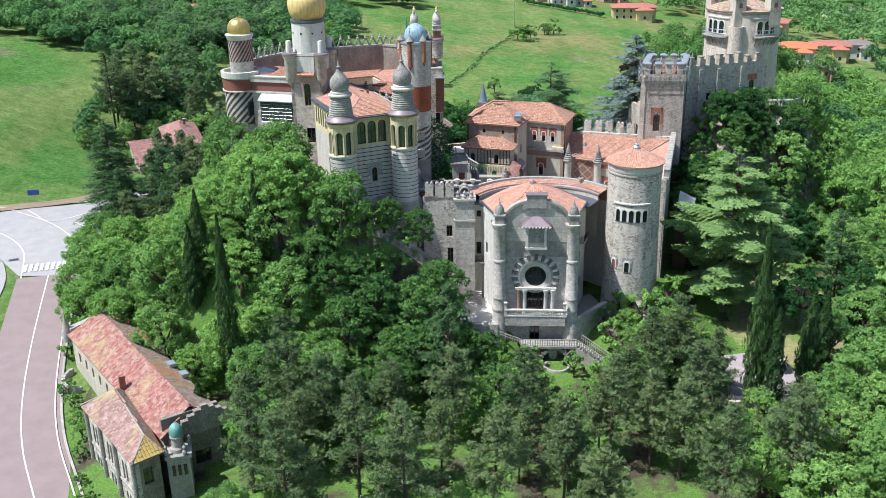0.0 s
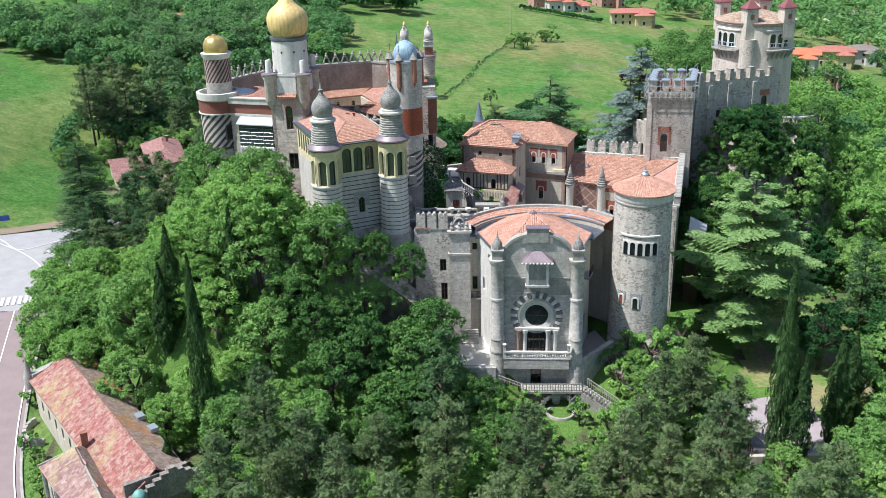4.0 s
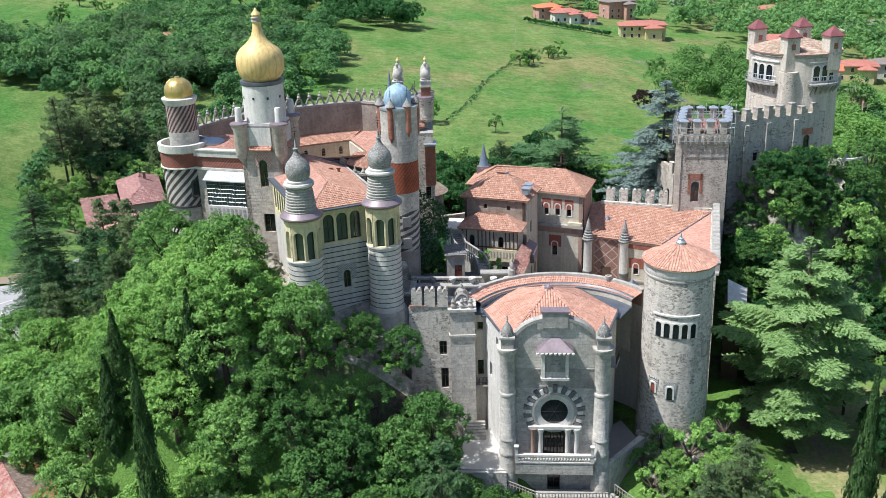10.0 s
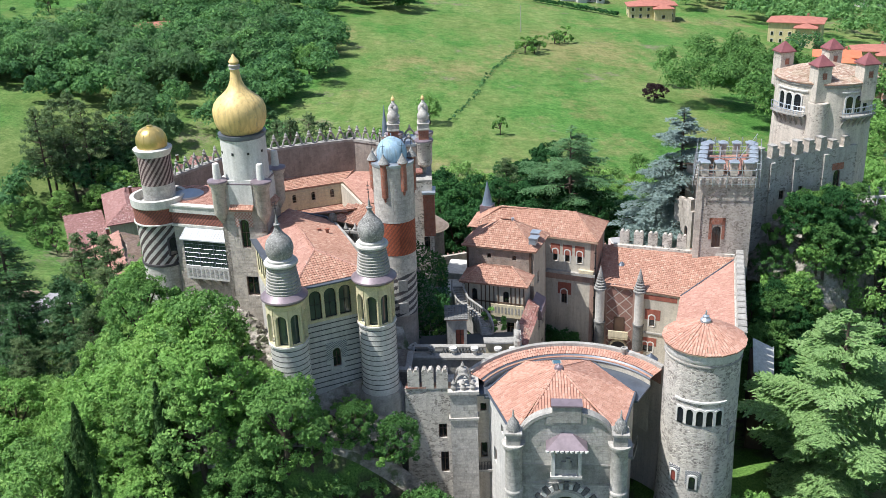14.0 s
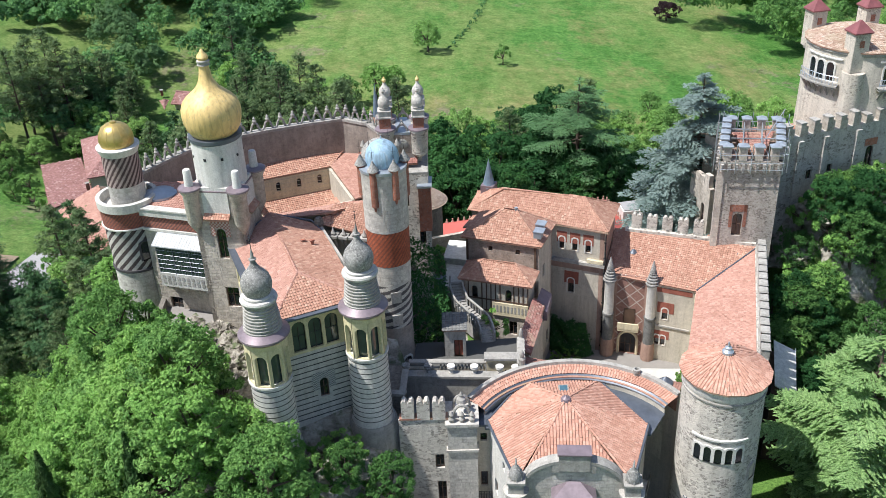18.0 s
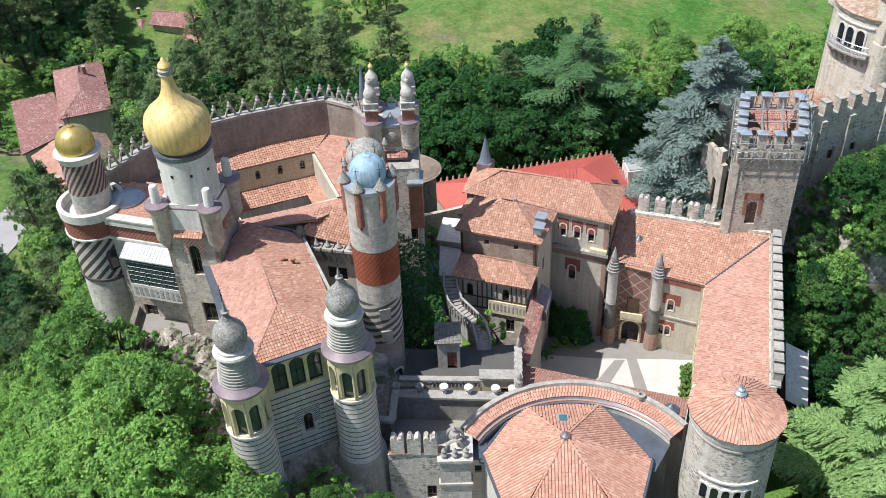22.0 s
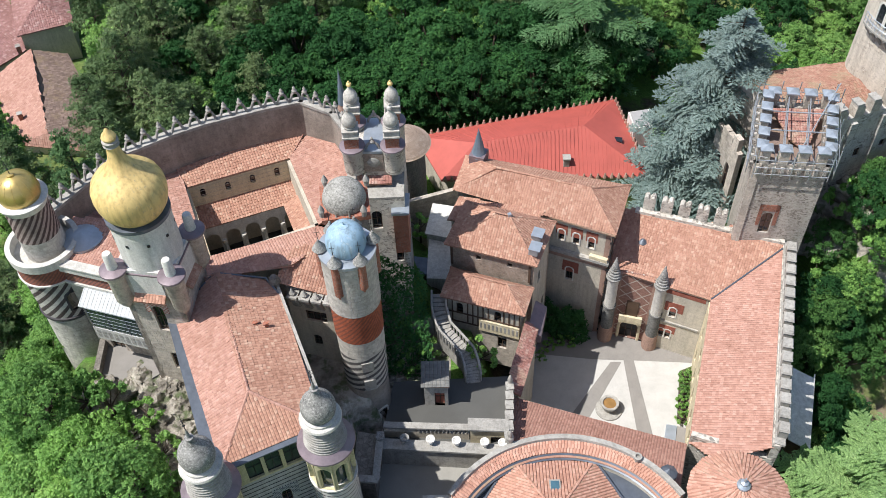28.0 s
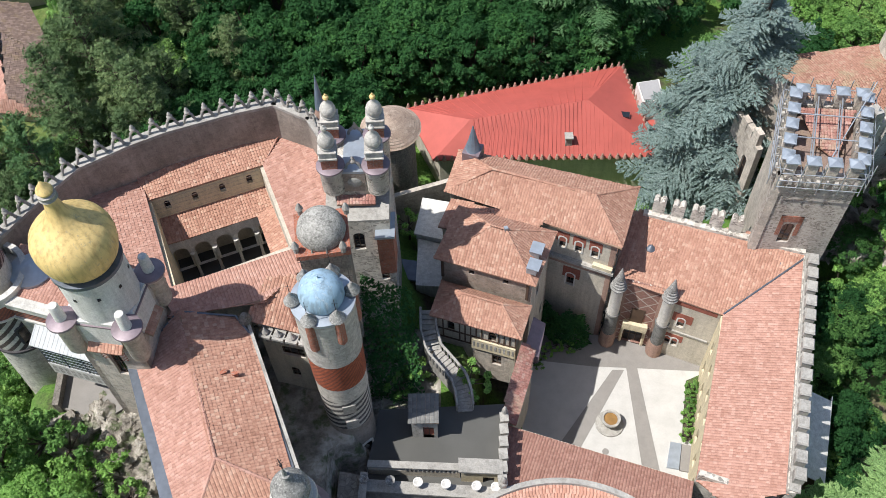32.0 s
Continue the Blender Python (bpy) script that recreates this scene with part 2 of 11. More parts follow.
def spiral(name, a, b, centre, per_turn, per_metre, width=0.5, courses=12.0):
    """Bands of two kinds of brick that wind round a tower."""
    n = Nodes(name, 0.9)
    c = n.t.nodes.new("ShaderNodeTexCoord")
    s = n.t.nodes.new("ShaderNodeSeparateXYZ")
    n.link(c.outputs["Object"], s.inputs[0])
    ang = n.math("ARCTAN2", n.math("SUBTRACT", s.outputs[1], centre[1]), n.math("SUBTRACT", s.outputs[0], centre[0]))
    row = n.math("DIVIDE", n.math("FLOOR", n.math("MULTIPLY", s.outputs[2], courses)), courses)
    ph = n.math("FRACT", n.math("ADD", n.math("MULTIPLY", ang, per_turn / math.tau), n.math("MULTIPLY", row, per_metre)))
    band = n.math("GREATER_THAN", ph, width)
    grain = n.noise(6, 5, 0.7)
    ca = n.ramp(grain, [(0.3, dark(a, 0.6)), (0.7, dark(a, 1.25))])
    cb = n.ramp(grain, [(0.3, dark(b, 0.6)), (0.7, dark(b, 1.15))])
    col = n.mix(band, cb, ca)
    joint = n.math("GREATER_THAN", n.math("FRACT", n.math("MULTIPLY", s.outputs[2], courses)), 0.12)
    col = n.mix(n.math("ADD", n.math("MULTIPLY", joint, 0.35), 0.65), dark(b, 0.6), col)
    broad = n.ramp(n.noise(0.5, 5), [(0.3, (0.7, 0.68, 0.66)), (0.6, (1, 1, 1))])
    n.bump(joint, 0.3, 0.015)
    return n.done(n.mix(0.7, col, broad, "MULTIPLY"))


def sheet(name, c, rough=0.45, metal=0.0, wear=0.7, scale=1.2, spec=0.5):
    n = Nodes(name, rough, metal, spec)
    col = n.ramp(n.noise(scale, 6, 0.65), [(0.32, dark(c, wear)), (0.62, c)])
    n.bump(n.noise(12, 3), 0.15, 0.01)
    return n.done(col)


STONE = rubble("rubble_stone", (0.585, 0.55, 0.495), (0.32, 0.295, 0.265), 2.9, 0.46)
KEEPSTONE = rubble("keep_stone", (0.61, 0.555, 0.48), (0.42, 0.37, 0.32), 3.2, 0.55)
TOWERSTONE = rubble("brown_rubble_stone", (0.475, 0.43, 0.385), (0.31, 0.27, 0.235), 4.0, 0.45)
CURTAIN = rubble("weathered_curtain_stone", (0.475, 0.455, 0.42), (0.29, 0.27, 0.245), 2.6, 0.5)
STONE_WARM = masonry("warm_squared_stone", (0.55, 0.49, 0.425), (0.46, 0.42, 0.37), 0.34, 0.6)
STONE_DARK = masonry("weathered_stone", (0.29, 0.265, 0.235), (0.18, 0.17, 0.15), 0.28, 0.45)
BRICKISH = masonry("brown_brickwork", (0.37, 0.30, 0.25), (0.40, 0.36, 0.32), 0.13, 0.34, 0.35)
ASHLAR = masonry("pale_ashlar", (0.55, 0.525, 0.485), (0.44, 0.42, 0.385), 0.36, 0.7, 0.3, 0.68)
PALE = plaster("pale_limestone", (0.64, 0.625, 0.585), 0.68)
GREYSTONE = plaster("grey_carved_stone", (0.44, 0.425, 0.395), 0.5, 0.9, 0.45)
DOMESTONE = lichen("lichened_dome_stone", (0.25, 0.245, 0.235), (0.52, 0.51, 0.48))
RENDERED = plaster("aged_beige_render", (0.60, 0.55, 0.465), 0.74)
RENDER_WHITE = plaster("white_render", (0.72, 0.71, 0.68), 0.78)
RENDER_PINK = plaster("faded_pink_render", (0.43, 0.285, 0.23), 0.65)
ROSE = plaster("dusty_rose_wall", (0.385, 0.34, 0.30), 0.36, 0.9, 0.5)
YELLOW = plaster("pale_yellow_paint", (0.70, 0.63, 0.40), 0.85)
CREAM = plaster("cream_paint", (0.74, 0.65, 0.46), 0.85)
WHITESTONE = plaster("white_stone_trim", (0.74, 0.72, 0.68), 0.8)
REDBRICK = masonry("red_brick", (0.38, 0.14, 0.09), (0.34, 0.24, 0.2), 0.1, 0.28, 0.35, 0.7)
REDPAINT = plaster("red_painted_panel", (0.36, 0.125, 0.09), 0.7)
DARKBAND = plaster("dark_slate_band", (0.085, 0.08, 0.085), 0.7)
DARKSHAFT = lichen("dark_column_stone", (0.16, 0.16, 0.155), (0.30, 0.30, 0.285), 0.56)


def rock_mat():
    n = Nodes("castle_rock", 0.95)
    big = n.noise(0.5, 8, 0.68, n.place((1, 1, 1.6)))
    col = n.ramp(big, [(0.3, (0.085, 0.077, 0.066)), (0.46, (0.27, 0.245, 0.21)), (0.64, (0.54, 0.50, 0.44))])
    moss = n.ramp(n.noise(0.9, 5, 0.6), [(0.5, (0, 0, 0)), (0.62, (1, 1, 1))])
    col = n.mix(n.math("MULTIPLY", moss, 0.7), col, (0.055, 0.10, 0.02))
    n.bump(big, 1.0, 0.6)
    return n.done(col)


ROCK = rock_mat()
COPING = plaster("lichened_coping", (0.45, 0.435, 0.405), 0.5, 0.9, 0.5)
LEAD = sheet("purple_grey_lead", (0.25, 0.20, 0.225), 0.5, 0.3, 0.7)
ZINC = sheet("zinc_sheet", (0.42, 0.47, 0.53), 0.4, 0.5, 0.8)
PALESHEET = sheet("pale_ribbed_sheet", (0.46, 0.48, 0.49), 0.65, 0.0, 0.8)
GUTTER = sheet("blue_grey_gutter", (0.13, 0.15, 0.185), 0.45, 0.4, 0.7)
GOLD = streaked("weathered_gold_paint", (0.76, 0.56, 0.24), (0.36, 0.29, 0.20), 0.55, 0.08)
GOLD_BRIGHT = sheet("bright_gold_leaf", (0.62, 0.46, 0.17), 0.36, 0.7, 0.75, 0.9)
BLUE = streaked("sky_blue_paint", (0.31, 0.46, 0.60), (0.48, 0.55, 0.60), 0.6, 0.0)
SPIREBLUE = sheet("blue_grey_spire_metal", (0.20, 0.26, 0.33), 0.45, 0.3, 0.8)
COPPER = sheet("green_copper", (0.16, 0.36, 0.32), 0.6, 0.1, 0.75)
REDMETAL = sheet("red_metal_roofing", (0.45, 0.098, 0.078), 0.6, 0.0, 0.85, 0.5)
SCAFFOLD = sheet("scaffold_steel", (0.50, 0.53, 0.57), 0.4, 0.6, 0.8)
IRON = sheet("dark_iron", (0.04, 0.04, 0.045), 0.5, 0.6)
WOOD = sheet("dark_timber", (0.10, 0.06, 0.04), 0.75)
GLASS = sheet("dark_window_glass", (0.018, 0.022, 0.026), 0.08, 0.0, 0.7, 1.0, 0.8)
GREENGLASS = sheet("green_tinted_glass", (0.06, 0.085, 0.075), 0.1, 0.0, 0.7, 1.0, 0.8)
TERRACOTTA = tile_mat("terracotta_tiles", [(0.0, (0.28, 0.145, 0.108)), (0.25, (0.375, 0.21, 0.158)), (0.7, (0.445, 0.265, 0.20)), (0.9, (0.505, 0.33, 0.255)), (1.0, (0.56, 0.42, 0.335))], 0.5)
CHURCHTILE = tile_mat("rosy_barrel_tiles", [(0.0, (0.38, 0.205, 0.155)), (0.5, (0.50, 0.29, 0.225)), (1.0, (0.61, 0.41, 0.335))], 0.4)
KEEPTILE = tile_mat("pale_mottled_tiles", [(0.0, (0.24, 0.145, 0.105)), (0.35, (0.36, 0.24, 0.18)), (0.65, (0.46, 0.365, 0.30)), (1.0, (0.60, 0.53, 0.46))], 0.75, 0.35)
PINKTILE = tile_mat("pinkish_tiles", [(0.0, (0.30, 0.16, 0.125)), (0.3, (0.39, 0.225, 0.18)), (0.75, (0.45, 0.27, 0.222)), (1.0, (0.53, 0.355, 0.30))], 0.5)
GALLERYTILE = tile_mat("brownish_gallery_tiles", [(0.0, (0.26, 0.14, 0.11)), (0.5, (0.34, 0.195, 0.16)), (1.0, (0.42, 0.265, 0.215))], 0.55)
OLDTILE = tile_mat("old_mossy_tiles", [(0.0, (0.22, 0.115, 0.09)), (0.4, (0.33, 0.18, 0.14)), (0.75, (0.40, 0.235, 0.18)), (1.0, (0.43, 0.33, 0.26))], 0.75, 0.5)
REDTILE = tile_mat("weathered_red_tiles", [(0.0, (0.23, 0.10, 0.085)), (0.45, (0.33, 0.15, 0.13)), (0.8, (0.41, 0.235, 0.205)), (1.0, (0.48, 0.35, 0.31))], 0.85, 0.55, (0.40, 0.33, 0.25))
DULLTILE = tile_mat("dull_pink_tiles", [(0.0, (0.20, 0.10, 0.095)), (0.5, (0.28, 0.145, 0.135)), (0.85, (0.35, 0.21, 0.20)), (1.0, (0.47, 0.36, 0.34))], 0.7)
BROWNTILE = tile_mat("brown_grey_tiles", [(0.0, (0.14, 0.105, 0.09)), (0.6, (0.225, 0.17, 0.15)), (1.0, (0.34, 0.265, 0.23))], 0.7, 0.5, (0.26, 0.20, 0.12))
SCALETILE = tile_mat("stone_scale_tiles", [(0.0, (0.26, 0.20, 0.165)), (0.6, (0.36, 0.29, 0.24)), (1.0, (0.46, 0.39, 0.33))], 0.6)
def lichen_tile(name, stops, crusts):
    """Old tiles under crusts of lichen, each given as (scale, shift, from, to, colour, cover)."""
    n = Nodes(name, 0.92, spec=0.15)
    island = n.t.nodes.new("ShaderNodeNewGeometry").outputs["Random Per Island"]
    one = n.t.nodes.new("ShaderNodeObjectInfo").outputs["Random"]
    col = n.mix(0.25, n.ramp(n.math("FRACT", n.math("ADD", island, one)), stops), stops[len(stops) // 2][1])
    for scale, shift, lo, hi, colour, cover in crusts:
        crust = n.ramp(n.noise(scale, 9, 0.74, n.place((1, 1, 1), shift)), [(lo, (0, 0, 0)), (hi, (1, 1, 1))])
        col = n.mix(n.math("MULTIPLY", crust, cover), col, colour)
    grain = n.noise(12, 5, 0.75)
    col = n.mix(0.8, col, n.ramp(grain, [(0.34, (0.6, 0.57, 0.55)), (0.5, (1, 1, 1)), (0.66, (1.2, 1.18, 1.14))]), "MULTIPLY")
    n.bump(grain, 0.3, 0.02)
    return n.done(col)


HOUSETILE = lichen_tile("lichened_red_tiles", [(0.0, (0.20, 0.075, 0.07)), (0.5, (0.30, 0.115, 0.105)), (1.0, (0.37, 0.20, 0.175))],
                        [(1.4, 0.0, 0.47, 0.60, (0.42, 0.33, 0.28), 0.8), (0.11, 6.5, 0.55, 0.64, (0.37, 0.32, 0.17), 0.7), (0.6, 5.0, 0.54, 0.64, (0.17, 0.11, 0.10), 0.55)])
BACKTILE = lichen_tile("grey_lichened_tiles", [(0.0, (0.20, 0.145, 0.12)), (0.5, (0.28, 0.21, 0.18)), (1.0, (0.37, 0.30, 0.26))],
                       [(0.16, 1.0, 0.52, 0.60, (0.40, 0.19, 0.075), 0.85), (0.30, 4.0, 0.56, 0.64, (0.42, 0.37, 0.17), 0.7), (1.6, 2.0, 0.58, 0.68, (0.50, 0.46, 0.42), 0.6)])
WINGTILE = lichen_tile("purple_brown_tiles", [(0.0, (0.20, 0.125, 0.115)), (0.5, (0.29, 0.185, 0.17)), (1.0, (0.40, 0.28, 0.25))],
                       [(0.20, 2.0, 0.53, 0.62, (0.40, 0.37, 0.16), 0.8), (1.4, 6.0, 0.52, 0.62, (0.48, 0.38, 0.34), 0.6)])
FARTILE = tile_mat("village_tiles", [(0.0, (0.40, 0.16, 0.11)), (1.0, (0.55, 0.26, 0.18))], 0.4)
LEAF = leaf_mat("broad_leaves", [(0.05, (0.075, 0.175, 0.042)), (0.4, (0.148, 0.30, 0.076)), (0.7, (0.240, 0.425, 0.108)), (0.95, (0.35, 0.53, 0.145))], 0.28)
LEAF_LIGHT = leaf_mat("fresh_green_leaves", [(0.05, (0.135, 0.28, 0.062)), (0.5, (0.225, 0.425, 0.098)), (0.95, (0.34, 0.53, 0.138))], 0.3)
LEAF_MID = leaf_mat("dark_broad_leaves", [(0.05, (0.042, 0.115, 0.030)), (0.5, (0.088, 0.205, 0.052)), (0.95, (0.18, 0.34, 0.085))], 0.28)
LEAF_DEEP = leaf_mat("deep_green_leaves", [(0.05, (0.020, 0.072, 0.022)), (0.55, (0.040, 0.128, 0.036)), (0.95, (0.088, 0.225, 0.055))], 0.3)
LEAF_FAR = leaf_mat("far_mixed_leaves", [(0.12, (0.036, 0.100, 0.044)), (0.4, (0.078, 0.190, 0.066)), (0.65, (0.135, 0.290, 0.088)), (0.9, (0.215, 0.385, 0.118))], 0.32, 0.65, 0.45, 2.6, 0.11)
NEEDLE = leaf_mat("pine_needles", [(0.05, (0.082, 0.142, 0.058)), (0.5, (0.150, 0.228, 0.092)), (0.95, (0.25, 0.325, 0.132))], 0.3, 0.65, 0.48, 7.0)
FIRLEAF = leaf_mat("fir_needles", [(0.05, (0.050, 0.115, 0.048)), (0.5, (0.090, 0.185, 0.070)), (0.95, (0.15, 0.255, 0.095))], 0.3, 0.65, 0.46, 7.0)
CYPRESSLEAF = leaf_mat("cypress_foliage", [(0.0, (0.030, 0.075, 0.024)), (0.6, (0.062, 0.128, 0.038)), (1.0, (0.105, 0.185, 0.055))], 0.25, 0.65, 0.44, 6.0)
CEDARLEAF = leaf_mat("cedar_foliage", [(0.05, (0.19, 0.33, 0.115)), (0.5, (0.30, 0.47, 0.165)), (0.95, (0.42, 0.58, 0.24))], 0.34, 0.65, 0.33, 8.0)
CEDARDARK = leaf_mat("dark_cedar_foliage", [(0.05, (0.085, 0.19, 0.075)), (0.5, (0.14, 0.275, 0.11)), (0.95, (0.22, 0.36, 0.16))], 0.3, 0.65, 0.38, 8.0)
BLUELEAF = leaf_mat("blue_cedar_foliage", [(0.05, (0.18, 0.255, 0.215)), (0.5, (0.27, 0.355, 0.305)), (0.95, (0.38, 0.465, 0.405))], 0.25, 0.65, 0.40, 8.0)
PURPLELEAF = leaf_mat("purple_foliage", [(0.0, (0.02, 0.012, 0.014)), (1.0, (0.06, 0.035, 0.035))], 0.15)
BARK = plaster("bark", (0.115, 0.09, 0.07), 0.5)


def ground_mat():
    """Meadow: tufts, lush and pale sweeps, dry hay-coloured and bare patches, and faint lines of mowing."""
    n = Nodes("grass_and_earth", 0.95, spec=0.1)
    fine = n.noise(1.3, 10, 0.84)
    tuft = n.noise(0.30, 9, 0.8)
    grass = n.ramp(fine, [(0.34, (0.034, 0.098, 0.022)), (0.5, (0.084, 0.200, 0.046)), (0.66, (0.165, 0.310, 0.080))])
    pale = n.ramp(fine, [(0.32, (0.092, 0.150, 0.040)), (0.68, (0.255, 0.315, 0.115))])
    hay = n.ramp(fine, [(0.3, (0.15, 0.145, 0.06)), (0.7, (0.36, 0.31, 0.15))])
    bare = n.ramp(fine, [(0.3, (0.14, 0.115, 0.082)), (0.7, (0.29, 0.245, 0.185))])
    col = n.mix(n.ramp(n.noise(0.028, 9, 0.72, n.place((1, 0.6, 1), 0.5)), [(0.42, (0, 0, 0)), (0.56, (1, 1, 1))]), grass, pale)
    dry = n.ramp(n.noise(0.020, 10, 0.78, n.place((1, 0.7, 1), 1.1)), [(0.50, (0, 0, 0)), (0.60, (0.85, 0.85, 0.85))])
    sep = n.t.nodes.new("ShaderNodeSeparateXYZ")
    n.link(n.place((0.012, 1, 1)), sep.inputs[0])
    dry = n.math("MULTIPLY", dry, n.ramp(n.math("ADD", sep.outputs[0], 1.0), [(0.1, (0.15, 0.15, 0.15)), (0.5, (1, 1, 1))]))
    col = n.mix(dry, col, hay)
    col = n.mix(n.ramp(n.noise(0.030, 10, 0.8, n.place((1, 1, 1), 2.3)), [(0.58, (0, 0, 0)), (0.64, (0.8, 0.8, 0.8))]), col, bare)
    lush = n.ramp(tuft, [(0.38, (0.50, 0.64, 0.48)), (0.54, (1, 1, 1)), (0.7, (1.18, 1.14, 1.1))])
    col = n.mix(0.85, col, lush, "MULTIPLY")
    streak = n.ramp(n.noise(0.11, 8, 0.75, n.place((1, 0.18, 1), 0.62)), [(0.38, (0.66, 0.75, 0.64)), (0.6, (1, 1, 1))])
    col = n.mix(0.75, col, streak, "MULTIPLY")
    n.bump(fine, 0.8, 0.3)
    return n.done(col)


GRASS = ground_mat()


def dry_lawn_mat():
    """Thin summer lawn: worn, straw-coloured and brown between tufts of green."""
    n = Nodes("dry_lawn", 0.95, spec=0.1)
    fine = n.noise(2.0, 8, 0.8)
    straw = n.ramp(fine, [(0.32, (0.16, 0.155, 0.07)), (0.68, (0.36, 0.33, 0.17))])
    green = n.ramp(fine, [(0.32, (0.07, 0.13, 0.035)), (0.68, (0.20, 0.29, 0.085))])
    bare = n.ramp(fine, [(0.3, (0.17, 0.13, 0.095)), (0.7, (0.31, 0.25, 0.19))])
    col = n.mix(n.ramp(n.noise(0.18, 7, 0.7), [(0.42, (0, 0, 0)), (0.58, (1, 1, 1))]), green, straw)
    col = n.mix(n.ramp(n.noise(0.13, 7, 0.7, n.place((1, 1, 1), 1.7)), [(0.54, (0, 0, 0)), (0.62, (0.9, 0.9, 0.9))]), col, bare)
    n.bump(fine, 0.6, 0.15)
    return n.done(col)


DRYLAWN = dry_lawn_mat()


def soil_mat():
    n = Nodes("leaf_litter", 0.95, spec=0.1)
    fine = n.noise(2.2, 6, 0.7)
    earth = n.ramp(fine, [(0.3, (0.035, 0.030, 0.022)), (0.7, (0.115, 0.10, 0.072))])
    green = n.ramp(n.noise(5, 4, 0.7), [(0.3, (0.040, 0.095, 0.020)), (0.7, (0.15, 0.27, 0.062))])
    col = n.mix(n.ramp(n.noise(0.16, 5, 0.6), [(0.38, (0, 0, 0)), (0.50, (1, 1, 1))]), earth, green)
    n.bump(fine, 0.6, 0.15)
    return n.done(col)


SOIL = soil_mat()


def asphalt_mat(name, c, scale=0.5):
    n = Nodes(name, 0.9, spec=0.25)
    fine = n.noise(30, 3, 0.7)
    col = n.ramp(n.noise(scale, 6, 0.6), [(0.3, dark(c, 0.8)), (0.65, c)])
    col = n.mix(0.3, col, n.ramp(fine, [(0.3, dark(c, 0.55)), (0.7, dark(c, 1.3))]))
    n.bump(fine, 0.2, 0.01)
    return n.done(col)


ASPHALT = asphalt_mat("reddish_asphalt", (0.27, 0.215, 0.215))
ASPHALT_GREY = asphalt_mat("pale_grey_asphalt", (0.36, 0.355, 0.36))
PAVING = asphalt_mat("pale_gravel_paving", (0.52, 0.51, 0.49), 0.8)
PATHGREY = asphalt_mat("grey_stone_path", (0.27, 0.255, 0.24), 0.9)
# this dark grey holds staining and also the shade lying on the floors
TERRACE = asphalt_mat("stained_shade_dark_floor", (0.105, 0.105, 0.10), 0.4)
WHITELINE = asphalt_mat("road_paint", (0.72, 0.72, 0.70), 2.0)

# ---- building tools ----


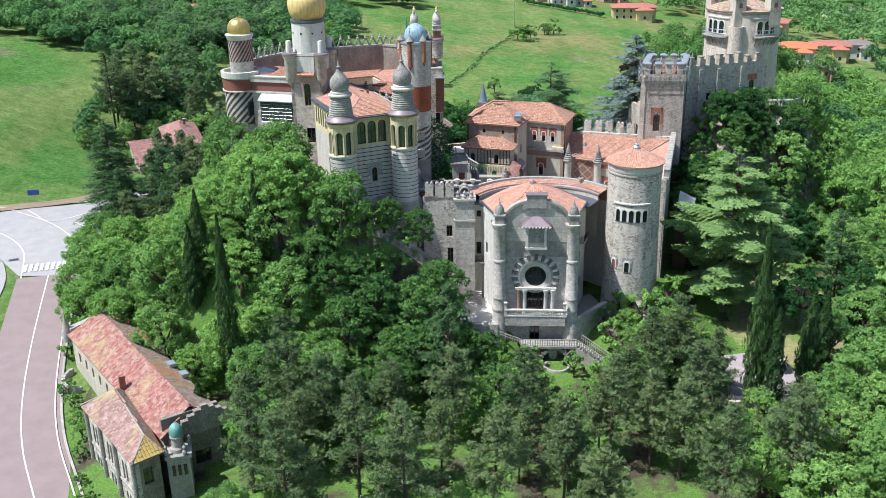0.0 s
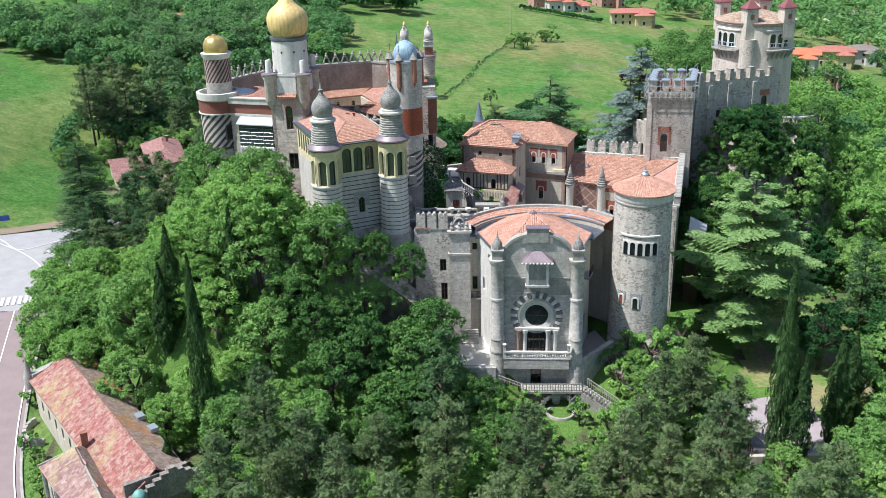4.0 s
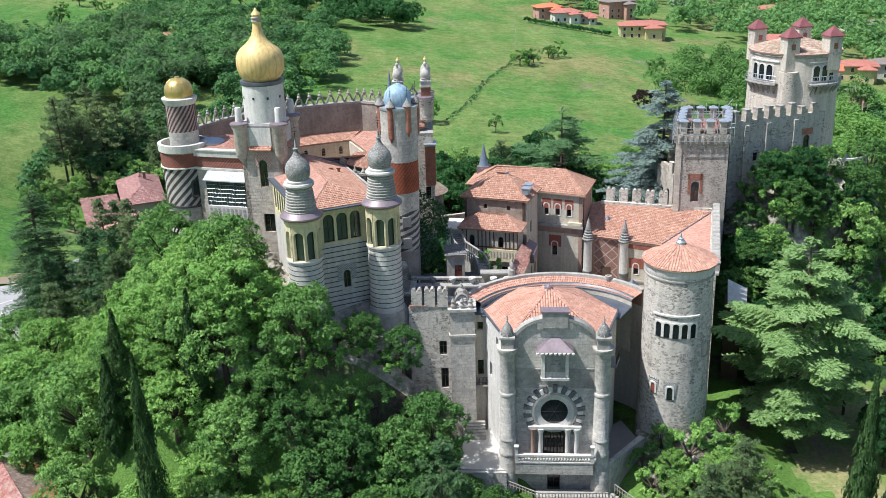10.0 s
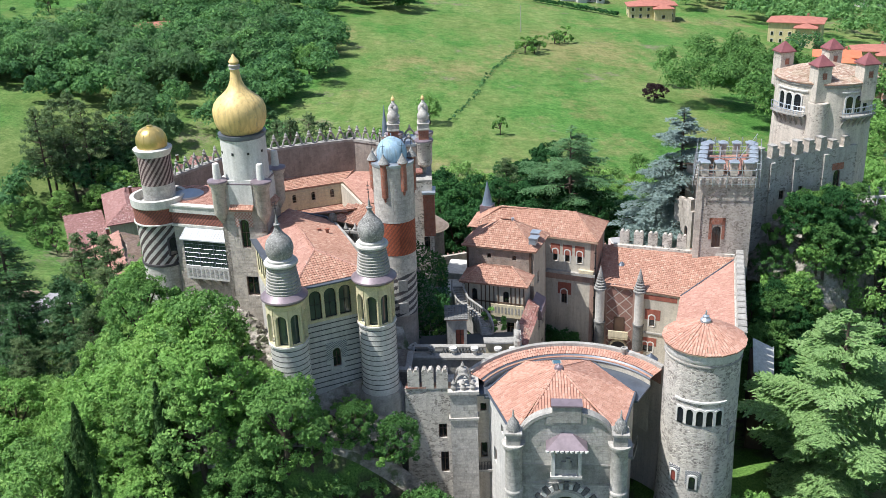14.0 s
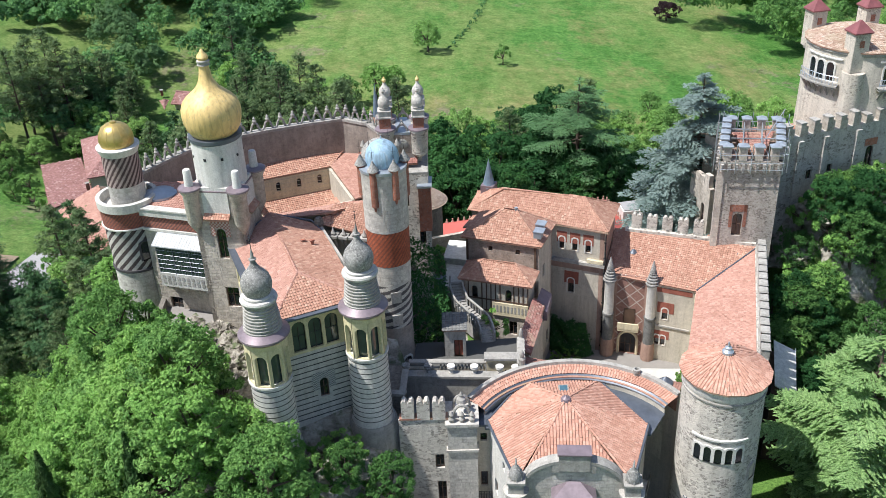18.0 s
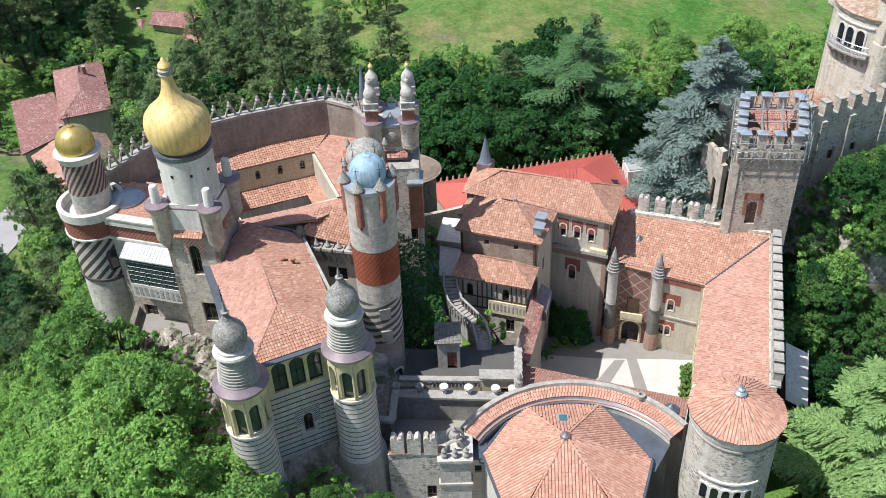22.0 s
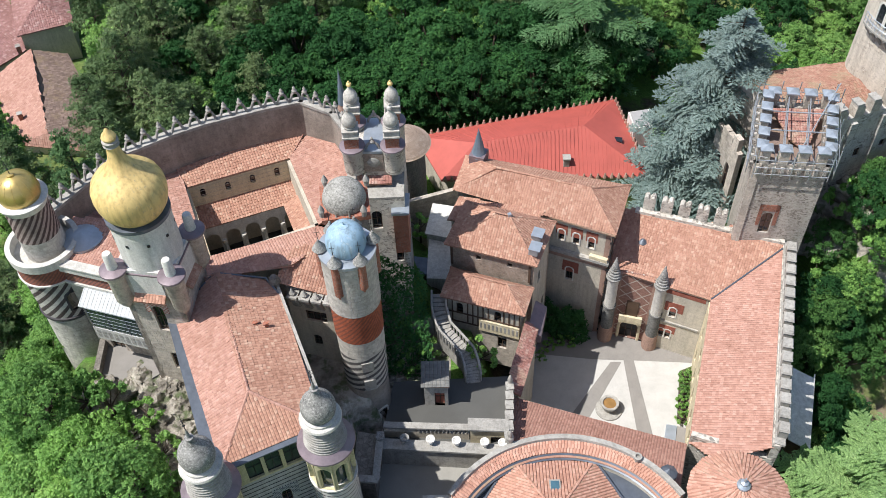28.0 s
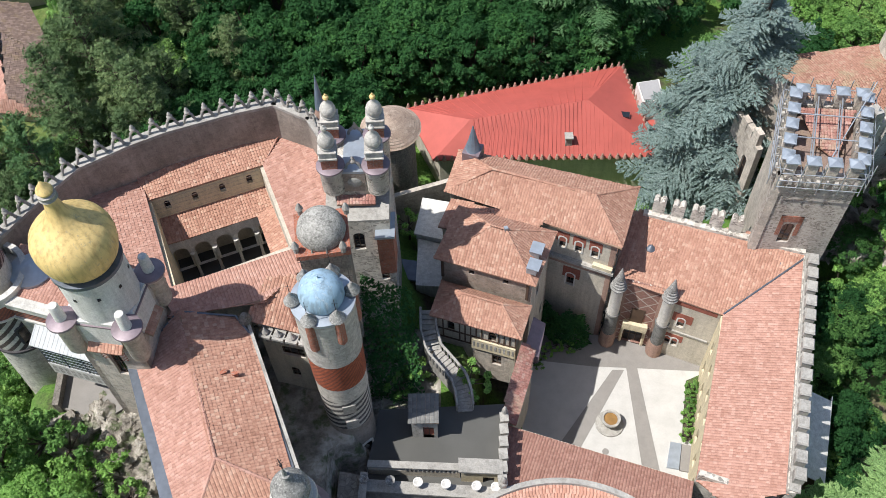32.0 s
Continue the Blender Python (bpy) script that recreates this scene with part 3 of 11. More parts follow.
class Mesh:
    """A list of points and faces that becomes one mesh."""

    def __init__(self):
        self.v, self.f = [], []

    def add(self, pts, faces):
        k = len(self.v)
        self.v.extend(tuple(p) for p in pts)
        self.f.extend(tuple(i + k for i in q) for q in faces)
        return self

    def face(self, *pts):
        return self.add(pts, [tuple(range(len(pts)))])

    def box(self, x0, y0, z0, x1, y1, z1):
        p = [(x, y, z) for z in (z0, z1) for x, y in ((x0, y0), (x1, y0), (x1, y1), (x0, y1))]
        return self.add(p, [(3, 2, 1, 0), (4, 5, 6, 7), (0, 1, 5, 4), (1, 2, 6, 5), (2, 3, 7, 6), (3, 0, 4, 7)])

    def turned_box(self, cx, cy, z0, z1, hx, hy, deg, taper=1.0):
        c, s = math.cos(radians(deg)), math.sin(radians(deg))
        p = []
        for z, k in ((z0, 1.0), (z1, taper)):
            for a, b in ((-hx, -hy), (hx, -hy), (hx, hy), (-hx, hy)):
                p.append((cx + k * (a * c - b * s), cy + k * (a * s + b * c), z))
        return self.add(p, [(3, 2, 1, 0), (4, 5, 6, 7), (0, 1, 5, 4), (1, 2, 6, 5), (2, 3, 7, 6), (3, 0, 4, 7)])

    def prism(self, plan, z0, z1):
        """plan runs anticlockwise; z0 and z1 may be numbers or one height a corner."""
        n = len(plan)
        lo = z0 if isinstance(z0, (list, tuple)) else [z0] * n
        hi = z1 if isinstance(z1, (list, tuple)) else [z1] * n
        p = [(x, y, z) for (x, y), z in zip(plan, lo)] + [(x, y, z) for (x, y), z in zip(plan, hi)]
        f = [tuple(range(n - 1, -1, -1)), tuple(range(n, 2 * n))]
        f += [(i, (i + 1) % n, n + (i + 1) % n, n + i) for i in range(n)]
        return self.add(p, f)

    def lathe(self, cx, cy, profile, n=28, a0=0.0, a1=math.tau):
        whole = abs(a1 - a0 - math.tau) < 1e-6
        m = n if whole else n + 1
        p, f = [], []
        for r, z in profile:
            for i in range(m):
                a = a0 + (a1 - a0) * i / n
                p.append((cx + r * math.cos(a), cy + r * math.sin(a), z))
        for k in range(len(profile) - 1):
            for i in range(n):
                j = (i + 1) % m
                f.append((k * m + i, k * m + j, (k + 1) * m + j, (k + 1) * m + i))
        if whole:
            f.append(tuple(range(m - 1, -1, -1)))
            f.append(tuple((len(profile) - 1) * m + i for i in range(m)))
        return self.add(p, f)

    def bar(self, a, b, r=0.04, n=5, r2=None):
        a, b = Vector(a), Vector(b)
        q = (b - a).to_track_quat("Z", "Y").to_matrix()
        p = []
        for end, rad in ((a, r), (b, r if r2 is None else r2)):
            for i in range(n):
                t = math.tau * i / n
                p.append(end + q @ Vector((rad * math.cos(t), rad * math.sin(t), 0)))
        f = [(i, (i + 1) % n, n + (i + 1) % n, n + i) for i in range(n)]
        return self.add(p, f + [tuple(range(n - 1, -1, -1)), tuple(range(n, 2 * n))])

    def tube(self, path, r, n=6):
        path = [Vector(p) for p in path]
        p, f = [], []
        for i, c in enumerate(path):
            d = path[min(i + 1, len(path) - 1)] - path[max(i - 1, 0)]
            q = d.to_track_quat("Z", "Y").to_matrix()
            p += [c + q @ Vector((r * math.cos(math.tau * k / n), r * math.sin(math.tau * k / n), 0)) for k in range(n)]
        for i in range(len(path) - 1):
            f += [(i * n + k, i * n + (k + 1) % n, (i + 1) * n + (k + 1) % n, (i + 1) * n + k) for k in range(n)]
        return self.add(p, f + [tuple(range(n - 1, -1, -1)), tuple(range(len(p) - n, len(p)))])

    def data(self, name, smooth=32):
        me = bpy.data.meshes.new(name)
        me.from_pydata(self.v, [], self.f)
        me.polygons.foreach_set("use_smooth", [True] * len(me.polygons))
        me.set_sharp_from_angle(angle=radians(smooth))
        me.update()
        return me


def part(name, mesh, material, parent=None, label=""):
    ob = new(name, mesh.data(name) if isinstance(mesh, Mesh) else mesh)
    if material and not ob.data.materials:
        ob.data.materials.append(material)
    ob.parent = parent
    if label:
        ob["label"] = label
    return ob


def thing(name, label, category, group="", kind=""):
    return tagged(new(name), label, category, group, kind)


def setting(name, mesh, material, label="", category="", kind="structure"):
    return tagged(part(name, mesh, material), label, category, "", kind)


def arch(cx, w, z0, zs, n=8, point=1.0):
    """The outline of an arched opening: across, up."""
    pts = [(cx - w / 2, z0), (cx + w / 2, z0)]
    for i in range(n + 1):
        a = math.pi * i / n
        pts.append((cx + w / 2 * math.cos(a), zs + w / 2 * point * math.sin(a)))
    return pts


class Wall:
    """An upright wall from a to b (the outside on its right hand when walking a to b), with openings cut through its outer face."""

    def __init__(self, a, b, z0, z1, thick=0.4):
        self.a, self.b = Vector((*a, 0)), Vector((*b, 0))
        self.z0, self.z1, self.thick = z0, z1, thick
        self.u = (self.b - self.a).normalized()
        self.out = Vector((self.u.y, -self.u.x, 0))
        self.len = (self.b - self.a).length
        self.holes = []

    def at(self, u, z, depth=0.0):
        p = self.a + self.u * u - self.out * depth
        return (p.x, p.y, z)

    def hole(self, u, w, z0, zs, arched=True):
        self.holes.append((u, w, z0, zs, arched))
        return self

    def mesh(self, back=True):
        m = Mesh()
        us, zs = {0.0, self.len}, {self.z0, self.z1}
        rects = []
        for u, w, z0, z1, arched in self.holes:
            top = z1 + (w / 2 if arched else 0)
            rects.append((u - w / 2, u + w / 2, z0, top, arched, z1, u, w))
            us |= {u - w / 2, u + w / 2}
            zs |= {z0, top}
        us, zs = sorted(x for x in us if -1e-6 <= x <= self.len + 1e-6), sorted(x for x in zs if self.z0 <= x <= self.z1)
        for i in range(len(us) - 1):
            for j in range(len(zs) - 1):
                cu, cz = (us[i] + us[i + 1]) / 2, (zs[j] + zs[j + 1]) / 2
                if any(r[0] < cu < r[1] and r[2] < cz < r[3] for r in rects):
                    continue
                m.face(self.at(us[i], zs[j]), self.at(us[i + 1], zs[j]), self.at(us[i + 1], zs[j + 1]), self.at(us[i], zs[j + 1]))
        d = min(0.32, self.thick * 0.8)
        for u0, u1, z0, top, arched, zsp, u, w in rects:
            if arched:
                line = arch(u, w, z0, zsp)
                curve = line[2:]
                k = len(curve) // 2
                for q in range(k):
                    m.face(self.at(u1, top), self.at(*curve[q + 1]), self.at(*curve[q]))
                for q in range(k, len(curve) - 1):
                    m.face(self.at(u0, top), self.at(*curve[q + 1]), self.at(*curve[q]))
            else:
                line = [(u0, z0), (u1, z0), (u1, top), (u0, top)]
            for q in range(len(line)):
                p, r = line[q], line[(q + 1) % len(line)]
                m.face(self.at(*p), self.at(*p, d), self.at(*r, d), self.at(*r))
        if back:
            t = self.thick
            m.face(self.at(self.len, self.z0, t), self.at(0, self.z0, t), self.at(0, self.z1, t), self.at(self.len, self.z1, t))
            m.face(self.at(0, self.z1), self.at(self.len, self.z1), self.at(self.len, self.z1, t), self.at(0, self.z1, t))
            m.face(self.at(0, self.z0), self.at(0, self.z1), self.at(0, self.z1, t), self.at(0, self.z0, t))
            m.face(self.at(self.len, self.z0), self.at(self.len, self.z0, t), self.at(self.len, self.z1, t), self.at(self.len, self.z1))
        return m

    def build(self, name, material, parent, label="", glass=GLASS, frame_mat=None, trim=None):
        w = part(name, self.mesh(), material, parent, label)
        for u, wd, z0, zs, arched in self.holes:
            window(self, u, wd, z0, zs, arched, w, glass, frame_mat or WOOD, trim)
        return w


def window(wall, u, w, z0, zs, arched, parent, glass, frame_mat, trim=None):
    """Frame and pane set back in an opening, and a proud surround where trim is given."""
    line = arch(u, w, z0, zs) if arched else [(u - w / 2, z0), (u + w / 2, z0), (u + w / 2, zs), (u - w / 2, zs)]
    n = len(line)
    cz = (z0 + zs) / 2
    k = min(0.86, 1 - 0.14 / max(w, 0.3))
    inner = [(u + (x - u) * k, cz + (z - cz) * (1 - (1 - k) * 0.5)) for x, z in line]
    m = Mesh()
    for d0, d1, A, B in ((0.20, 0.20, line, inner), (0.20, 0.27, inner, inner)):
        for i in range(n):
            j = (i + 1) % n
            m.face(wall.at(*A[i], d0), wall.at(*A[j], d0), wall.at(*B[j], d1), wall.at(*B[i], d1))
    if w > 0.7:
        for du in ([0.0] if w < 1.6 else [-w / 6, w / 6]):
            a, b = wall.at(u + du, z0, 0.23), wall.at(u + du, zs, 0.23)
            m.bar(a, b, 0.035, 4)
        m.bar(wall.at(u - w / 2, zs * 0.62 + z0 * 0.38, 0.23), wall.at(u + w / 2, zs * 0.62 + z0 * 0.38, 0.23), 0.03, 4)
    f = part("window", m, frame_mat, parent)
    # the pane shares the thing's second level
    p = Mesh()
    p.face(*[wall.at(x, z, 0.255) for x, z in line])
    f2 = part("pane", p, glass, parent)
    if trim:
        t = Mesh()
        outer = [(u + (x - u) * (1 + 0.26 / w), z if z <= z0 + 1e-6 else z + 0.13) for x, z in line]
        for d0, d1, A, B in ((-0.06, -0.06, outer, line), (0.0, -0.06, outer, outer)):
            for i in range(n):
                j = (i + 1) % n
                if A is outer and B is line:
                    t.face(wall.at(*A[i], d0), wall.at(*A[j], d0), wall.at(*B[j], d1), wall.at(*B[i], d1))
                else:
                    t.face(wall.at(*A[i], d0), wall.at(*A[j], d0), wall.at(*B[j], d1), wall.at(*B[i], d1))
        part("window_surround", t, trim, parent)
    return f


def round_window(parent, cx, cy, r, deg, w, z0, zs, trim=WHITESTONE, glass=GLASS, panel=None, rise=1.0):
    """An arched window on a round tower: surround proud of the wall, pane between."""
    a = radians(deg)
    out = Vector((math.cos(a), math.sin(a), 0))
    u = Vector((-out.y, out.x, 0))

    def at(x, z, d):
        rr = math.sqrt(max(r * r - x * x, 0.01))
        p = Vector((cx, cy, 0)) + out * (rr + d) + u * x
        return (p.x, p.y, z)
    line = arch(0, w, z0, zs, 8, rise)
    outer = [(x * (1 + 0.34 / w), z if z <= z0 + 1e-6 else z + 0.16) for x, z in line]
    n = len(line)
    t = Mesh()
    for i in range(n):
        j = (i + 1) % n
        t.face(at(*outer[i], 0.12), at(*outer[j], 0.12), at(*line[j], 0.12), at(*line[i], 0.12))
        t.face(at(*outer[i], -0.1), at(*outer[j], -0.1), at(*outer[j], 0.12), at(*outer[i], 0.12))
        t.face(at(*line[i], 0.12), at(*line[j], 0.12), at(*line[j], 0.02), at(*line[i], 0.02))
    f = part("window", t, trim, parent)
    part("pane", Mesh().face(*[at(x, z, 0.03) for x, z in line]), glass, f)
    if panel:
        q = Mesh()
        hw, top = w * 0.95 + 0.1, zs + w * 0.5 + 0.55
        q.face(at(-hw, z0 + 0.4, 0.05), at(hw, z0 + 0.4, 0.05), at(hw, top, 0.05), at(-hw, top, 0.05))
        for x0, z_0, x1, z_1 in ((-hw, z0 + 0.4, -hw, top), (-hw, top, hw, top), (hw, top, hw, z0 + 0.4)):
            q.face(at(x0, z_0, -0.1), at(x1, z_1, -0.1), at(x1, z_1, 0.05), at(x0, z_0, 0.05))
        part("tile_panel", q, panel, parent)
    return f


# ---- roof tiles ----
TILE_V = [(-0.5, 0, 0.028), (-0.22, 0, 0.062), (0.22, 0, 0.062), (0.5, 0, 0.028), (-0.5, 1.12, -0.008), (-0.22, 1.12, 0.022), (0.22, 1.12, 0.022), (0.5, 1.12, -0.008),
          (-0.5, 0, -0.02), (0.5, 0, -0.02)]
TILE_F = [(0, 1, 5, 4), (1, 2, 6, 5), (2, 3, 7, 6), (8, 9, 3, 2), (8, 2, 1, 0)]


BARREL_V = [(-0.5, 0, 0.0), (-0.3, 0, 0.065), (0.3, 0, 0.065), (0.5, 0, 0.0), (-0.5, 1.12, -0.012), (-0.3, 1.12, 0.05), (0.3, 1.12, 0.05), (0.5, 1.12, -0.012),
            (-0.5, 0, -0.03), (0.5, 0, -0.03)]


def inside(px, py, poly):
    ok = np.zeros(px.shape, bool)
    n = len(poly)
    for i in range(n):
        (x0, y0), (x1, y1) = poly[i], poly[(i + 1) % n]
        if abs(y1 - y0) < 1e-9:
            continue
        c = ((y0 > py) != (y1 > py)) & (px < (x1 - x0) * (py - y0) / (y1 - y0) + x0)
        ok ^= c
    return ok


def tile_places(pts, eave, w, l, within=0.0):
    """Places of the tiles on a plane roof: origin, across, up the slope, normal, and rows of (a, b)."""
    P = [Vector(p) for p in pts]
    n = Vector((0, 0, 0))
    for i in range(len(P)):
        n += (P[i] - P[0]).cross(P[(i + 1) % len(P)] - P[0])
    n.normalize()
    if n.z < 0:
        n.negate()
    u = Vector(eave)
    u = (u - n * u.dot(n)).normalized()
    v = n.cross(u)
    if v.z < 0:
        u, v = -u, -v
    o = sum(P, Vector((0, 0, 0))) / len(P)
    flat = [((p - o).dot(u), (p - o).dot(v)) for p in P]
    a0, a1 = min(f[0] for f in flat), max(f[0] for f in flat)
    b0, b1 = min(f[1] for f in flat), max(f[1] for f in flat)
    A, B = np.meshgrid(np.arange(a0 + w * 0.5, a1, w), np.arange(b0, b1 - 0.05, l))
    ok = inside(A, np.minimum(B + l * 0.5, b1 - 0.02), flat)
    if within:
        ok = inside(A - w * within, np.minimum(B + l * 0.8, b1 - 0.02), flat) & inside(A + w * within, np.minimum(B + l * 0.8, b1 - 0.02), flat)
    return o, u, v, n, A[ok], B[ok]


def tiled(parent, pts, eave, material, w=0.25, l=0.29, single=0, name="tiles", depth=0.16, under=OLDTILE, barrel=False):
    """A roof slope: a slab, and the tiles on it; the first `single` tiles are pieces of their own."""
    o, u, v, n, A, B = tile_places(pts, eave, w, l, 0.25 if barrel else 0.0)
    slab = Mesh()
    top = [Vector((p[0], p[1], o.z - (n.x * (p[0] - o.x) + n.y * (p[1] - o.y)) / n.z)) for p in pts]
    if (top[1] - top[0]).cross(top[2] - top[1]).dot(n) < 0:
        top.reverse()
    k = len(top)
    low = [p - Vector((0, 0, depth)) for p in top]
    slab.add(top + low, [tuple(range(k)), tuple(range(2 * k - 1, k - 1, -1))] + [(i, k + i, k + (i + 1) % k, (i + 1) % k) for i in range(k)])
    base = part("roof_slope", slab, under, parent)
    rng = np.random.default_rng(len(A) + int(abs(o.x * 7)))
    jit = rng.normal(0, 0.012, (len(A), 3))
    U, V, N = (np.array(x) for x in (u, v, n))
    t = np.array(BARREL_V if barrel else TILE_V) * (w * (0.86 if barrel else 0.97), l, 1.0)
    org = np.array(o) + np.outer(A, U) + np.outer(B, V) + np.outer(np.abs(jit[:, 0]) + 0.01, N)
    rest = slice(single, None)
    if single:
        me = bpy.data.meshes.new("tile")
        me.from_pydata([tuple(x) for x in t], [], TILE_F)
        me.materials.append(material)
        for i in range(min(single, len(A))):
            ob = new("tile", me)
            ob.parent = parent
            ob.matrix_basis = Matrix.Translation(org[i]) @ Matrix((u, v, n)).transposed().to_4x4() @ pose(0, 0, 0, jit[i, 1] * 60, jit[i, 2] * 60, 0)
    O = org[rest]
    if len(O):
        tilt = jit[rest]
        loc = t[None, :, :] + np.zeros((len(O), 1, 1))
        loc[:, :, 2] += loc[:, :, 0] * tilt[:, 1:2] * 2 + loc[:, :, 1] * tilt[:, 2:3] * 1.2
        pos = O[:, None, :] + loc[..., 0:1] * U + loc[..., 1:2] * V + loc[..., 2:3] * N
        mesh_of(name, pos.reshape(-1, 3), TILE_F, len(O), len(t), material, parent)["kind"] = "stuff"
    return base


def mesh_of(name, verts, faces, count, step, material, parent=None):
    """One mesh from `count` copies of a small face list, whose points follow one another by `step`."""
    me = bpy.data.meshes.new(name)
    flat, sizes = [], []
    fl = np.array([i for f in faces for i in f])
    sz = np.array([len(f) for f in faces])
    loops = (fl[None, :] + (np.arange(count) * step)[:, None]).ravel()
    sizes = np.tile(sz, count)
    me.vertices.add(len(verts))
    me.vertices.foreach_set("co", np.ascontiguousarray(verts, dtype=np.float32).ravel())
    me.loops.add(len(loops))
    me.loops.foreach_set("vertex_index", loops.astype(np.int32))
    me.polygons.add(len(sizes))
    me.polygons.foreach_set("loop_start", np.concatenate(([0], np.cumsum(sizes)[:-1])).astype(np.int32))
    me.polygons.foreach_set("use_smooth", np.zeros(len(sizes), bool))
    me.update(calc_edges=True)
    me.materials.append(material)
    ob = new(name, me)
    ob.parent = parent
    return ob


def ridge(parent, a, b, material=TERRACOTTA, r=0.13):
    """Half-round ridge tiles end to end, each a little off its line."""
    a, b = Vector(a), Vector(b)
    d = b - a
    k = max(2, int(d.length / 0.42))
    m = Mesh()
    for i in range(k):
        p, q = a + d * (i / k), a + d * ((i + 1.12) / k)
        m.bar(p + Vector((0, 0, 0.01)), q + Vector((0, 0, -0.01)), r * 1.05, 7, r * 0.85)
    part("ridge_tiles", m, material, parent)


def hip_roof(parent, plan, z, top_a, top_b, material, single=0, rows=((0, 1), (1, 2), (2, 3), (3, 0)), w=0.25, l=0.29, over=0.0, ridge_mat=None):
    """Four corners anticlockwise; the ridge runs from top_a (over side 3-0) to top_b (over side 1-2)."""
    c = [(x, y, z) for x, y in plan]
    faces = [[c[0], c[1], top_b, top_a], [c[1], c[2], top_b], [c[2], c[3], top_a, top_b], [c[3], c[0], top_a]]
    for i, pts in enumerate(faces):
        e = Vector(pts[1]) - Vector(pts[0])
        tiled(parent, pts, e, material, w, l, single if i == 0 else 0)
    for p, q in ((top_a, top_b), (c[0], top_a), (c[3], top_a), (c[1], top_b), (c[2], top_b)):
        if (Vector(p) - Vector(q)).length > 0.3:
            ridge(parent, p, q, ridge_mat or material)


def merlons(parent, a, b, z, material, count, w=0.9, h=1.3, t=0.55, notch=True, cap=COPING):
    """Swallow-tailed or square battlements along a wall top, each a piece of its own."""
    a, b = Vector(a), Vector(b)
    u = (b - a).normalized()
    o = Vector((u.y, -u.x, 0))
    for i in range(count):
        c = a + (b - a) * ((i + 0.5) / count)
        m = Mesh()
        prof = [(-w / 2, 0), (w / 2, 0), (w / 2, h * 0.86), (w * 0.36, h), (w * 0.16, h * 0.97), (0, h * 0.8 if notch else h), (-w * 0.16, h * 0.97), (-w * 0.36, h), (-w / 2, h * 0.86)]
        if not notch:
            prof = [(-w / 2, 0), (w / 2, 0), (w / 2, h), (-w / 2, h)]
        pts = [(c.x + u.x * x + o.x * s * t / 2, c.y + u.y * x + o.y * s * t / 2, z + y) for s in (1, -1) for x, y in prof]
        n = len(prof)
        m.add(pts, [tuple(range(n)), tuple(range(2 * n - 1, n - 1, -1))] + [(i2, n + i2, n + (i2 + 1) % n, (i2 + 1) % n) for i2 in range(n)])
        q = part("merlon", m, material, parent)
        if not notch:
            k = Mesh()
            ang = math.degrees(math.atan2(u.y, u.x))
            k.turned_box(c.x, c.y, z + h, z + h + 0.16, w / 2 + 0.08, t / 2 + 0.08, ang, 0.8)
            part("cap_stone", k, cap, q)


def onion(r, z0, h, k=1.0):
    """Profile of a bulb: foot radius, foot height, whole height."""
    s = [(0.80, 0.0), (0.93, 0.06), (1.0, 0.15), (1.0, 0.24), (0.93, 0.34), (0.78, 0.44), (0.56, 0.53), (0.36, 0.60), (0.22, 0.67), (0.14, 0.75), (0.10, 0.85), (0.07, 0.95), (0.02, 1.0)]
    return [(r * a, z0 + h * b) for a, b in s]

# ---- ground ----
def smooth(a, b, x):
    t = np.clip((x - a) / (b - a), 0, 1)
    return t * t * (3 - 2 * t)


# rises that carry the castle: centre, half sizes, turn in degrees, height, width of the slope
PADS = ((-14, 138, 12, 13, 20, 21.5, 17), (-10, 122, 6, 4, 24, 18.5, 11), (-25, 134, 4.5, 3, 0, 22.3, 9), (-19, 126, 3, 5, 20, 19.5, 11), (1.0, 138, 5, 9, 8, 16.6, 2.5), (0.5, 150, 3, 6, 0, 14.5, 4), (19, 141, 12, 11, -15, 6.8, 7), (11, 123.5, 9.5, 8.0, 0, 4.0, 3.5),
        (26, 121, 4, 4, 0, 5.0, 9), (11, 155, 11, 6, -15, 8.0, 8), (35, 154, 5, 6, 10, 13.0, 9), (50, 164, 9, 6, 35, 22.0, 12), (32, 139, 4, 11, 10, 5.5, 8),
        (4, 117.8, 3, 3, 0, 5.6, 3), (-25, 128, 5, 9, 0, 15.0, 14))


# places dug level for terraces and courts
CUTS = ((3.0, 134.5, 5.6, 11.5, 6, 16.4), (-1.5, 128.0, 3.0, 3.6, 0, 16.4), (18.5, 141.0, 10.8, 9.5, -18, 6.9), (11.0, 121.0, 8.5, 8.5, 0, 4.5), (0, 120.5, 3.6, 2.0, 0, 8.0))


